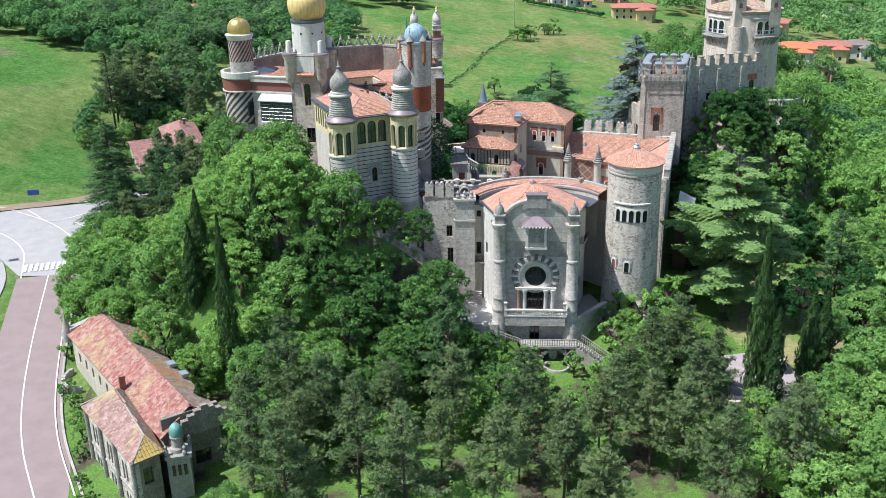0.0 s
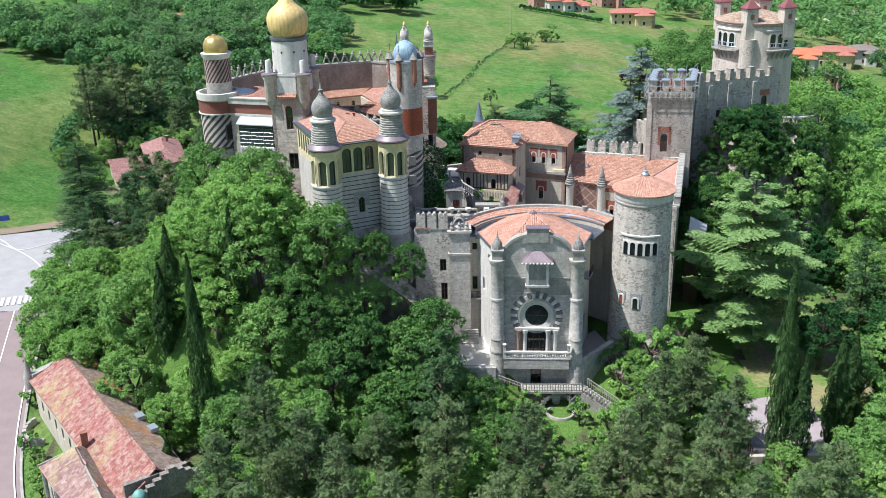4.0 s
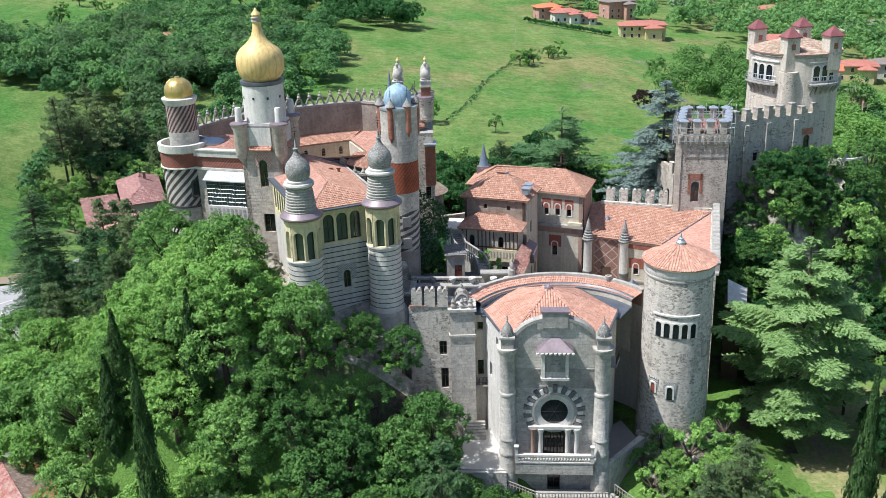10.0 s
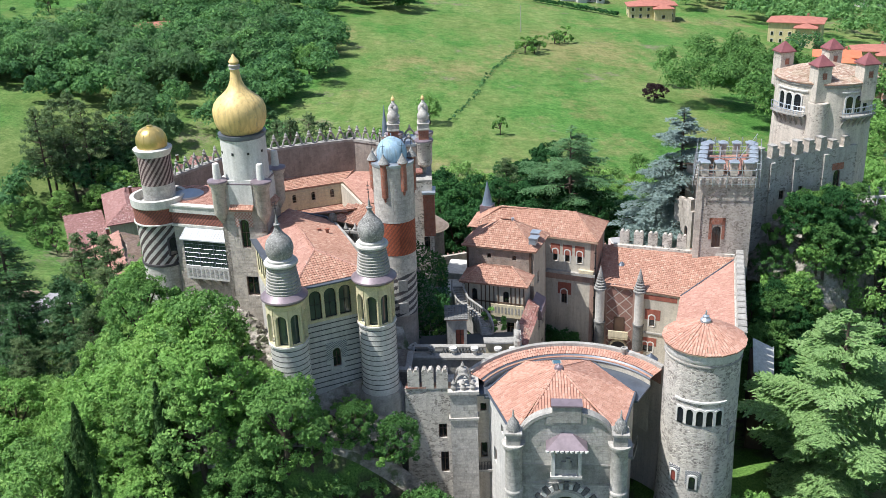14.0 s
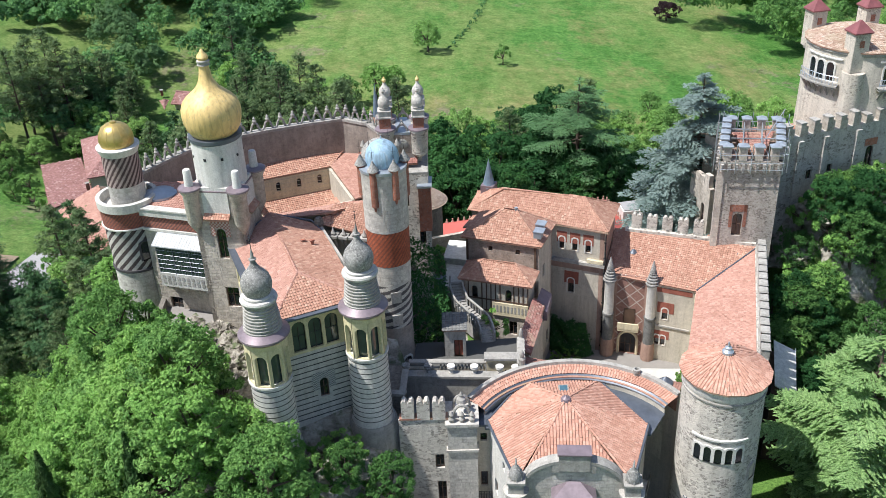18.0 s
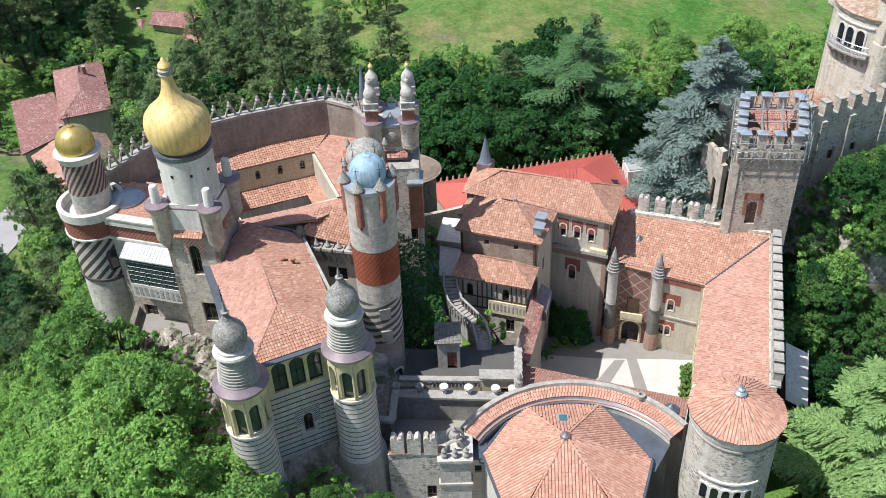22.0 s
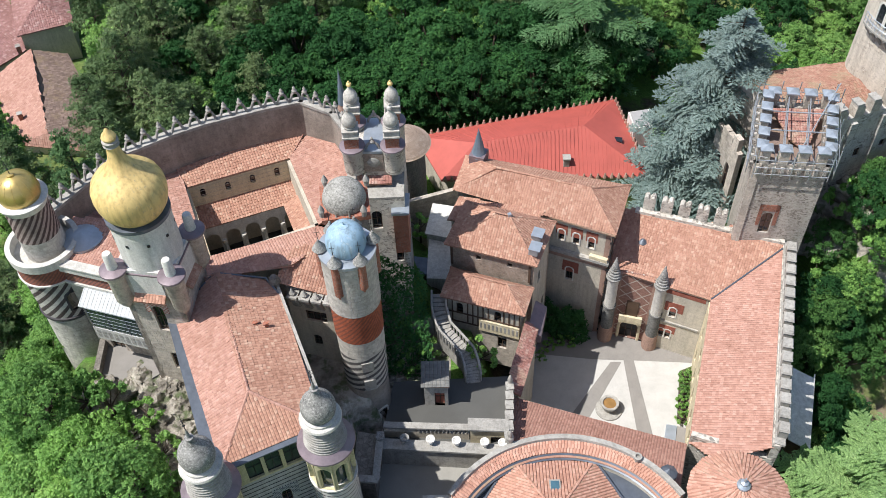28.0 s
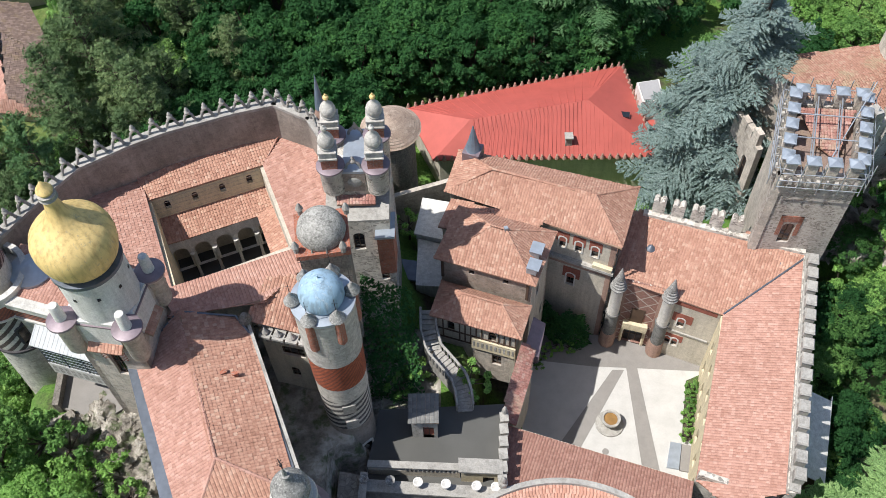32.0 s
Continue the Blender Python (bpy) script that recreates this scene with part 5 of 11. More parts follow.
part("drum_cornice", Mesh().lathe(OX, OY, [(2.28, 42.0), (2.42, 42.15), (2.42, 42.45), (2.05, 42.5)], 40), GUTTER, o)
bulb = [(1.85, 42.4), (2.08, 42.6), (2.4, 43.1), (2.58, 43.7), (2.66, 44.35), (2.63, 44.9), (2.44, 45.45), (2.08, 45.9), (1.58, 46.3), (1.12, 46.7), (0.8, 47.15), (0.6, 47.65), (0.48, 48.3), (0.42, 48.85), (0.4, 49.2), (0.52, 49.5), (0.42, 49.72), (0.2, 49.95), (0.12, 50.15), (0.0, 50.25)]
part("neck_ring", Mesh().lathe(OX, OY, [(0.42, 48.75), (0.58, 48.82), (0.5, 48.95), (0.58, 49.08), (0.58, 49.2), (0.4, 49.28)], 24), GREYSTONE, o)
part("onion_dome", Mesh().lathe(OX, OY, bulb, 48), GOLD, o, "faded golden onion dome")

# hall with the red roof between the two front towers
h = thing("great_hall", "long hall with a red tiled hip roof and yellow painted arcades", "castle wing")
A, B, C, D = (-13.7, 120.6), (-5.6, 124.4), (-11.3, 138.3), (-19.4, 134.6)
EZ = 31.7


def inset(p, k):
    cx, cy = (A[0] + B[0] + C[0] + D[0]) / 4, (A[1] + B[1] + C[1] + D[1]) / 4
    d = Vector((cx - p[0], cy - p[1], 0)).normalized()
    return (p[0] + d.x * k, p[1] + d.y * k)


a, b, c, d = (inset(p, 0.75) for p in (A, B, C, D))
lower = Wall(a, b, 16.5, 27.7, 0.6)
mid = lower.len / 2
lower.hole(mid + 0.2, 0.8, 22.6, 24.2)
lower.build("front_wall", PALE, h, "pale wall with thin dark courses", GLASS, WOOD)
for i in range(13):
    z = 20.7 + i * 0.55
    for u0, u1 in (((0, mid - 0.5), (mid + 0.9, lower.len)) if 22.3 < z < 24.9 else ((0, lower.len),)):
        p, q = lower.at(u0, 0, -0.012), lower.at(u1, 0, -0.012)
        part("dark_course", Mesh().prism([p[:2], q[:2], lower.at(u1, 0, 0.1)[:2], lower.at(u0, 0, 0.1)[:2]], z, z + 0.1), DARKBAND, h)
chk = Nodes("checker_tiles", 0.7)
tex = chk.node("TexChecker", Scale=9.0)
tex.inputs["Color1"].default_value, tex.inputs["Color2"].default_value = (0.06, 0.065, 0.09, 1), (0.55, 0.55, 0.53, 1)
chk.link(chk.place((1.1, 0.0001, 1)), tex.inputs["Vector"])
CHECKER = chk.done(tex.outputs[0])
m = Mesh()
for u0, u1, z0, z1 in ((mid - 0.85, mid - 0.25, 23.5, 25.3), (mid + 0.65, mid + 1.25, 23.5, 25.3), (mid - 0.25, mid + 0.65, 24.65, 25.3)):
    m.prism([lower.at(u0, 0, -0.06)[:2], lower.at(u1, 0, -0.06)[:2], lower.at(u1, 0, 0.05)[:2], lower.at(u0, 0, 0.05)[:2]], z0, z1)
part("checker_panel", m, CHECKER, h, "blue and white chequered tile panel")
upper = Wall(a, b, 27.7, EZ - 0.15, 0.5)
for i in range(3):
    upper.hole(mid - 1.45 + i * 1.45, 1.16, 27.95, 30.35)
upper.build("arcade", YELLOW, h, "pale yellow arcade", GREENGLASS, IRON)
side = Wall(d, a, 16.5, 27.7, 0.6)
side.hole(7.0, 1.0, 22.6, 24.4).hole(11.0, 1.0, 22.6, 24.4)
side.build("side_wall", PALE, h)
us = Wall(d, a, 27.7, EZ - 0.15, 0.5)
for i in range(11):
    us.hole(1.0 + i * 1.18, 0.72, 28.4, 30.5)
us.build("side_arcade", YELLOW, h, "pale yellow arcade with dark openings", GREENGLASS, IRON)
rs = Wall(b, c, 16.5, EZ - 0.15, 0.5)
rs.build("side_wall", RENDERED, h)
Wall(c, d, 22, EZ - 0.15, 0.5).build("back_wall", RENDERED, h)
part("eave_gutter", Mesh().prism([A, B, C, D], EZ - 0.16, EZ - 0.02), GUTTER, h, "broad blue-grey lead gutter")
rp = [inset(p, 0.55) for p in (A, B, C, D)]
rp[0], rp[3] = (rp[0][0] + 0.65, rp[0][1] + 0.28), (rp[3][0] + 0.65, rp[3][1] + 0.28)
ta, tb = (-11.5, 126.6, 33.35), (-14.9, 135.6, 33.35)
cc = [(x, y, EZ) for x, y in rp]
TP, VA, GC, TC = (-15.73, 137.95, 33.3), (-11.75, 138.1, 32.3), (-10.5, 136.7, 31.75), (-18.82, 134.72, 31.75)
tiled(h, [cc[0], cc[1], ta], Vector(cc[1]) - Vector(cc[0]), TERRACOTTA, single=200)
tiled(h, [cc[1], GC, VA, TP, ta], Vector(GC) - Vector(cc[1]), TERRACOTTA, single=150)
tiled(h, [TC, cc[0], ta, TP], Vector(cc[0]) - Vector(TC), PINKTILE)
for p, q in ((ta, TP), (cc[0], ta), (cc[1], ta)):
    ridge(h, p, q, PINKTILE)
m = Mesh()
for p, q in ((TC, TP), (TP, VA), (VA, GC)):
    m.bar(Vector(p) + Vector((0, 0, 0.06)), Vector(q) + Vector((0, 0, 0.06)), 0.09, 5)
part("valley_flashing", m, GUTTER, h, "dark lead flashing along the valley")
for k in (0, 1):
    x, y = -11.9 + k * 0.85, 133.2 - k * 0.1
    part("roof_vent", Mesh().turned_box(x, y, 32.0, 32.85, 0.14, 0.1, 25).turned_box(x, y, 32.85, 32.95, 0.24, 0.14, 25), REDBRICK, h)
# pale parapet along the inner eave
p0, p1 = Vector((*rp[1], 0)), Vector((*rp[2], 0))
e = (p1 - p0).normalized()
ow = Vector((e.y, -e.x, 0))
q0, q1 = p0 + e * 1.5 + ow * 0.35, p1 + ow * 0.35
part("parapet_wall", Mesh().prism([(q0.x, q0.y), (q0.x + ow.x * 0.24, q0.y + ow.y * 0.24), (q1.x + ow.x * 0.24, q1.y + ow.y * 0.24), (q1.x, q1.y)], 30.8, 31.95), COPING, h, "pale stone coping")
part("ball_finial", Mesh().lathe(q1.x, q1.y, [(0.42, 30.4), (0.42, 32.0), (0.5, 32.1), (0.46, 32.4), (0.28, 32.75), (0, 32.9)], 16), STONE_DARK, h)


def front_tower(x, y, label):
    t = thing("ringed_front_tower", label, "tower", "front towers of the great hall")
    part("shaft", Mesh().lathe(x, y, [(2.0, 15.5), (1.98, 19.9), (1.78, 20.6), (1.72, 27.4)], 40), PALE, t, "pale stone with thin dark courses")
    part("footing", Mesh().lathe(x, y, [(2.2, 13.5), (2.15, 19.7), (2.0, 20.2)], 36), GREYSTONE, t)
    for i in range(13):
        ring(t, x, y, 1.78 - 0.005 * i, 20.75 + i * 0.52, DARKBAND, 0.08, 0.012, "dark_course")
    ring(t, x, y, 1.75, 27.35, WHITESTONE, 0.16, 0.1, "ledge")
    n, r, thick = 8, 1.72, 0.3
    # open arcade
    core = Mesh().lathe(x, y, [(1.3, 27.5), (1.3, 31.2)], 24)
    part("arcade_glass", core, GREENGLASS, t)
    for i in range(n):
        a = math.tau * i / n + 0.25
        m = Mesh()
        m.turned_box(x + (r - 0.15) * math.cos(a), y + (r - 0.15) * math.sin(a), 27.5, 31.2, 0.17, 0.16, math.degrees(a) + 90)
        part("pier", m, YELLOW, t)
        b = a + math.tau / n / 2
        hw = r * math.tan(math.pi / n) - 0.1
        wl = Wall((x + (r - 0.05) * math.cos(b) + hw * math.sin(b), y + (r - 0.05) * math.sin(b) - hw * math.cos(b)), (x + (r - 0.05) * math.cos(b) - hw * math.sin(b), y + (r - 0.05) * math.sin(b) + hw * math.cos(b)), 27.5, 31.2, 0.25)
        wl.hole(wl.len / 2, wl.len * 0.82, 27.6, 30.05)
        part("arch", wl.mesh(False), YELLOW, t)
    part("cornice", Mesh().lathe(x, y, [(1.74, 31.1), (1.8, 31.3), (1.8, 31.5), (2.0, 31.7)], 36), YELLOW, t)
    part("lead_skirt", Mesh().lathe(x, y, [(2.0, 31.75), (2.12, 31.85), (2.1, 32.0), (1.55, 32.45), (1.5, 32.5)], 36), LEAD, t, "purplish lead skirt roof")
    prof = [(1.5, 32.3)]
    z, rr = 32.4, 1.52
    for i in range(9):
        prof += [(rr + 0.04, z), (rr + 0.06, z + 0.14), (rr - 0.05, z + 0.22), (rr - 0.06, z + 0.27)]
        z += 0.28
        rr -= 0.035
    part("ringed_drum", Mesh().lathe(x, y, prof, 36), GREYSTONE, t, "grey drum of stacked stone rings")
    part("top_ring", Mesh().lathe(x, y, [(1.2, z - 0.05), (1.46, z + 0.05), (1.52, z + 0.22), (1.46, z + 0.38), (1.15, z + 0.45), (1.22, z + 0.5), (1.22, z + 0.62), (1.0, z + 0.72)], 32), PALE, t)
    cap = [(1.0, z + 0.6), (1.02, z + 0.75), (1.16, z + 1.05), (1.24, z + 1.45), (1.22, z + 1.85), (1.08, z + 2.25), (0.84, z + 2.58), (0.58, z + 2.85), (0.38, z + 3.12), (0.24, z + 3.4), (0.17, z + 3.65), (0.3, z + 3.68), (0.3, z + 3.78), (0.15, z + 3.82), (0.1, z + 4.3), (0.03, z + 4.65), (0.0, z + 4.66)]
    part("onion_cap", Mesh().lathe(x, y, cap, 32), DOMESTONE, t, "lichened grey onion cap")
    finial(t, x, y, z + 4.5, 1.7)


front_tower(-13.45, 119.8, "pale ringed tower, yellow arcade, grey onion cap, beside trees")
front_tower(-5.7, 123.3, "pale ringed tower, yellow arcade, grey onion cap, beside terrace")

# tower with the blue dome
bx, by = -4.2, 135.2
t = thing("blue_dome_tower", "tall round tower with red brick belt and blue dome", "tower")
part("foot", Mesh().lathe(bx, by, [(1.85, 15.5), (1.82, 22.6)], 40), ROSE, t, "smooth grey rendered foot")
part("banded_shaft", Mesh().lathe(bx, by, [(1.86, 22.6), (1.93, 27.4)], 40), spiral("wavy_bands", (0.09, 0.085, 0.09), (0.56, 0.54, 0.50), (bx, by), -5, 1.25, 0.5, 12), t, "pale and dark wavy bands")
part("pale_belt", Mesh().lathe(bx, by, [(1.94, 27.4), (1.97, 29.6)], 40), ASHLAR, t)
part("brick_belt", Mesh().lathe(bx, by, [(2.0, 29.6), (2.03, 33.2)], 44), spiral("scaly_brick", (0.40, 0.11, 0.055), (0.25, 0.085, 0.055), (bx, by), -30, 1.9, 0.4, 10), t, "red scaly brick belt")
part("shaft", Mesh().lathe(bx, by, [(2.06, 33.2), (2.1, 38.6), (2.12, 39.0)], 40), ASHLAR, t, "grey stone shaft")
part("rim", Mesh().lathe(bx, by, [(2.12, 39.0), (2.2, 39.1), (2.2, 39.35), (1.3, 39.45)], 40), ZINC, t, "pale blue-grey lead rim")
part("dome", Mesh().lathe(bx, by, [(1.40, 39.4), (1.52, 39.8), (1.52, 40.3), (1.36, 40.85), (1.04, 41.3), (0.68, 41.55), (0.42, 41.66), (0.4, 41.7), (0.2, 41.76), (0.05, 41.78), (0.04, 42.1), (0.0, 42.12)], 36), BLUE, t, "faded sky-blue painted dome")
for i, deg in enumerate((-112, -56, 14, 75, 130, -172)):
    a = radians(deg)
    x, y = bx + 2.0 * math.cos(a), by + 2.0 * math.sin(a)
    low = 36.0 + 0.6 * (i % 2)
    k = part("brick_turret", Mesh().lathe(x, y, [(0.12, low - 0.5), (0.2, low - 0.1), (0.36, low), (0.36, 39.3), (0.44, 39.4), (0.44, 39.55)], 14), REDBRICK, t, "small red brick turret")
    part("turret_cap", Mesh().lathe(x, y, [(0.56, 39.55), (0.52, 39.62), (0.3, 40.0), (0.12, 40.3), (0.09, 40.45), (0.0, 40.5)], 14), DOMESTONE, k)
    m = Mesh().bar((x, y, 40.6), (x, y, 41.9), 0.03, 5, 0.012)
    m.bar((x - 0.2, y, 41.3), (x + 0.2, y, 41.3), 0.02, 4)
    part("turret_finial", m, IRON, k)
for zc, dg in ((26.2, -75), (23.6, -75)):
    m = Mesh()
    a = radians(dg)
    m.turned_box(bx + 1.9 * math.cos(a), by + 1.9 * math.sin(a), zc - 0.6, zc + 0.6, 0.5, 0.09, dg + 90)
    k = part("blind_window", m, COPING, t)
round_window(t, bx, by, 1.83, -50, 0.9, 16.5, 18.6, WHITESTONE)
round_window(t, bx, by, 1.83, -115, 0.6, 18.2, 19.2, GREYSTONE)

# dark turret with the mossy stone dome
dx, dy = -5.1, 142.4
t = thing("mossy_dome_turret", "dark brick turret with a mossy grey stone dome", "tower")
part("body", Mesh().turned_box(dx, dy, 24, 36.4, 1.75, 1.75, 8), STONE_DARK, t)
part("cornice", Mesh().turned_box(dx, dy, 36.3, 36.8, 1.95, 1.95, 8), REDBRICK, t)
part("dome", Mesh().lathe(dx, dy, [(1.68, 36.6), (1.8, 37.1), (1.66, 37.8), (1.3, 38.32), (0.75, 38.66), (0.0, 38.78)], 30), lichen("pale_lichen_dome", (0.28, 0.275, 0.255), (0.50, 0.49, 0.46), 0.5), t, "pale speckled stone dome")
for sx in (-1, 1):
    for sy in (-1, 1):
        part("corner_pinnacle", Mesh().lathe(dx + 1.7 * sx, dy + 1.7 * sy, [(0.2, 36.8), (0.22, 37.3), (0.3, 37.4), (0.16, 37.8), (0.0, 38.1)], 8), GREYSTONE, t)
m = Mesh()
for i in range(4):
    m.bar((dx - 1.6 + i * 1.06, dy - 1.8, 36.8), (dx - 1.6 + i * 1.06, dy - 1.8, 37.5), 0.09, 6, 0.02)
part("cresting", m, GREYSTONE, t)

# block with the twin minarets
t = thing("minaret_block", "stone gate block crowned by ringed twin minarets", "tower")
mb = Wall((-5.5, 145.7), (-0.55, 145.9), 14, 33.3, 0.5)
mb.hole(2.4, 0.9, 29.6, 31.4).hole(4.3, 1.0, 25.0, 26.6, False)
mb.build("front_wall", STONE, t)
Wall((-0.55, 145.9), (-0.7, 152.6), 14, 33.3, 0.5).build("side_wall", STONE, t)
Wall((-0.7, 152.6), (-5.8, 152.4), 14, 33.3, 0.5).build("back_wall", STONE, t)
Wall((-5.8, 152.4), (-5.5, 145.7), 14, 33.3, 0.5).build("side_wall", STONE, t)
part("brick_foot", Mesh().prism([(-1.62, 145.2), (-0.35, 145.3), (-0.35, 147.5), (-1.62, 147.5)], 26.9, 32.0), REDBRICK, t, "red brick buttress")
part("lead_cap", Mesh().prism([(-1.75, 145.0), (-0.2, 145.1), (-0.2, 147.6), (-1.75, 147.6)], 32.0, 32.2), ZINC, t)
part("terrace", Mesh().prism([(-5.5, 145.7), (-0.55, 145.9), (-0.7, 152.6), (-5.8, 152.4)], 33.2, 33.5), GREYSTONE, t)
part("upper_wall", Mesh().prism([(-4.9, 148.6), (-1.2, 148.7), (-1.2, 151.9), (-4.9, 151.8)], 33.5, 37.2), STONE, t)
tl = [(-4.6, 147.0, 34.0), (-1.6, 147.0, 34.0), (-1.6, 148.6, 34.7), (-4.6, 148.6, 34.7)]
tiled(t, tl, Vector((1, 0, 0)), REDTILE)


def minaret(x, y, drop):
    b = 37.6 - drop
    part("bartizan", Mesh().lathe(x, y, [(0.55, b - 3.0), (0.86, b - 2.7), (0.92, b - 0.4), (1.02, b - 0.25), (1.02, b)], 24), STONE, t)
    part("lead_collar", Mesh().lathe(x, y, [(1.1, b), (1.08, b + 0.12), (0.7, b + 0.25)], 24), LEAD, t)
    part("brick_drum", Mesh().turned_box(x, y, b + 0.1, b + 1.35, 0.58, 0.58, 3), REDBRICK, t)
    part("stone_block", Mesh().turned_box(x, y, b + 1.35, b + 1.5, 0.7, 0.7, 3).turned_box(x, y, b + 1.5, b + 2.05, 0.62, 0.62, 3).turned_box(x, y, b + 2.05, b + 2.15, 0.68, 0.68, 3), ASHLAR, t, "pale square stone block")
    q = b + 2.15
    part("bulb_finial", Mesh().lathe(x, y, [(0.5, q), (0.5, q + 0.25), (0.6, q + 0.5), (0.62, q + 0.8), (0.5, q + 1.15), (0.28, q + 1.42), (0.17, q + 1.6), (0.14, q + 1.8)], 22), ASHLAR, t, "pale stone bulb")
    part("bulb_ring", Mesh().lathe(x, y, [(0.5, q + 0.14), (0.58, q + 0.22), (0.5, q + 0.3)], 22), GREYSTONE, t)
    part("gilt_ball", Mesh().lathe(x, y, [(0.14, q + 1.78), (0.24, q + 1.95), (0.2, q + 2.1), (0.08, q + 2.2), (0.08, q + 2.3), (0.0, q + 2.4)], 12), GOLD if y > 150 else ASHLAR, t)


for x, y in ((-4.8, 151.0), (-1.36, 151.0)):
    minaret(x, y, 0.0)
for x, y in ((-4.75, 148.0), (-1.33, 148.0)):
    minaret(x, y, 0.05)
part("brick_panel", Mesh().box(-3.9, 147.62, 34.9, -2.2, 147.72, 37.0), BRICKISH, t)
part("terrace_slab", Mesh().box(-3.9, 147.6, 37.0, -2.2, 151.9, 37.25), ZINC, t, "blue-grey lead terrace")
for yy in (148.0, 151.4):
    part("crest_arch", Mesh().tube([(-3.05 + 0.55 * math.cos(math.pi * k / 9), yy, 37.2 + 0.75 * math.sin(math.pi * k / 9)) for k in range(10)], 0.12).lathe(-3.05, yy, [(0.2, 37.9), (0.24, 38.1), (0.08, 38.3), (0.12, 38.4), (0, 38.6)], 8), GREYSTONE, t)
part("carved_panel", Mesh().lathe(-3.05, 0, [(0.5, 0), (0.55, 0.04), (0.4, 0.1), (0, 0.1)], 16), COPING, t).matrix_basis = Matrix.Translation((0, 147.6, 36.0)) @ Matrix.Rotation(math.pi / 2, 4, "X")
part("panel_block", Mesh().box(-4.2, 147.7, 33.5, -1.9, 148.6, 36.0), STONE, t)
part("blue_spire", Mesh().lathe(-6.2, 155.2, [(0.42, 36.2), (0.4, 36.6), (0.0, 40.1)], 10), SPIREBLUE, t, "thin blue metal spire")
part("spire_drum", Mesh().lathe(-6.2, 155.2, [(0.6, 33.5), (0.6, 35.6), (0.42, 35.9), (0.36, 36.3)], 14), RENDER_PINK, t)

# round house behind with the scaly stone roof
t = thing("round_stone_roof", "low round building with a scaly stone roof", "outbuilding")
rx, ry = -2.1, 168.0
part("wall", Mesh().lathe(rx, ry, [(2.4, 6), (2.4, 19.2)], 28), STONE_DARK, t)
scale_v, scale_n = [], 0
for k in range(13):
    r0 = 3.05 * (1 - k / 13) + 0.05
    cnt = max(6, int(r0 * 13))
    for i in range(cnt):
        a = math.tau * (i + 0.5 * (k % 2)) / cnt
        z = 19.3 + 1.7 * math.sin(k / 13 * math.pi / 2)
        hw = math.pi * r0 / cnt * 0.98
        r1 = max(r0 - 0.30, 0.02)
        z1 = z + 0.20
        c, s = math.cos(a), math.sin(a)
        for rr, ww, zz in ((r0 + 0.06, hw, z + 0.05), (r1, hw * 0.9, z1)):
            scale_v += [(rx + rr * c + ww * s, ry + rr * s - ww * c, zz), (rx + rr * c - ww * s, ry + rr * s + ww * c, zz)]
        scale_n += 1
mesh_of("stone_scales", np.array(scale_v), [(0, 1, 3, 2)], scale_n, 4, SCALETILE, t)["kind"] = "stuff"
part("roof_core", Mesh().lathe(rx, ry, [(2.95, 19.2), (2.7, 19.55), (1.6, 20.5), (0.0, 21.0)], 28), STONE_DARK, t)

# crested outer wall round the cloister
cw = thing("crested_wall", "high rose-stained wall crowned with carved stone cresting", "castle wall", "", "structure")
LINE = [(-31.0, 141.6), (-29.4, 144.2), (-27.2, 147.6), (-25.3, 150.2), (-21.6, 152.5), (-18.8, 153.9), (-13.5, 155.8), (-10.1, 156.7), (-6.9, 154.9), (-5.4, 152.2)]
for p, q in zip(LINE, LINE[1:]):
    Wall(q, p, 12, 35.4, 0.55).build("wall_section", ROSE, cw)
    u = (Vector(q) - Vector(p)).normalized()
    n2 = Vector((u.y, -u.x))
    k = [(p[0] - n2.x * 0.2, p[1] - n2.y * 0.2), (p[0] + n2.x * 0.65, p[1] + n2.y * 0.65), (q[0] + n2.x * 0.65, q[1] + n2.y * 0.65), (q[0] - n2.x * 0.2, q[1] - n2.y * 0.2)]
    part("coping", Mesh().prism(k, 35.4, 35.7), COPING, cw)
    ln = (Vector(q) - Vector(p)).length
    cnt = max(1, round(ln / 1.32))
    for i in range(cnt):
        c = Vector(p) + u * ln * (i + 0.5) / cnt + n2 * 0.22
        m = Mesh()
        # a pierced horseshoe arch on two feet with a knob and ears
        for j in range(9):
            a0, a1 = math.pi * (-0.15 + 1.3 * j / 9), math.pi * (-0.15 + 1.3 * (j + 1) / 9)
            m.bar((c.x + u.x * 0.33 * math.cos(a0), c.y + u.y * 0.33 * math.cos(a0), 36.25 + 0.36 * math.sin(a0)), (c.x + u.x * 0.33 * math.cos(a1), c.y + u.y * 0.33 * math.cos(a1), 36.25 + 0.36 * math.sin(a1)), 0.12, 5)
        for sgn in (-1, 1):
            m.bar((c.x + u.x * 0.5 * sgn, c.y + u.y * 0.5 * sgn, 35.7), (c.x + u.x * 0.32 * sgn, c.y + u.y * 0.32 * sgn, 36.3), 0.15, 5, 0.1)
        m.lathe(c.x, c.y, [(0.16, 36.6), (0.26, 36.85), (0.12, 37.05), (0.16, 37.15), (0.0, 37.4)], 8)
        part("cresting", m, GREYSTONE, cw)

# cloister
cl = thing("cloister", "cloister with red tiled roofs round a sunken arcaded court", "castle wing")
TL, TR, BR, BL = (-20.8, 150.0), (-11.6, 153.6), (-8.2, 145.2), (-17.3, 141.3)


def lerp(p, q, k):
    return (p[0] + (q[0] - p[0]) * k, p[1] + (q[1] - p[1]) * k)


def z3(p, z):
    return (p[0], p[1], z)


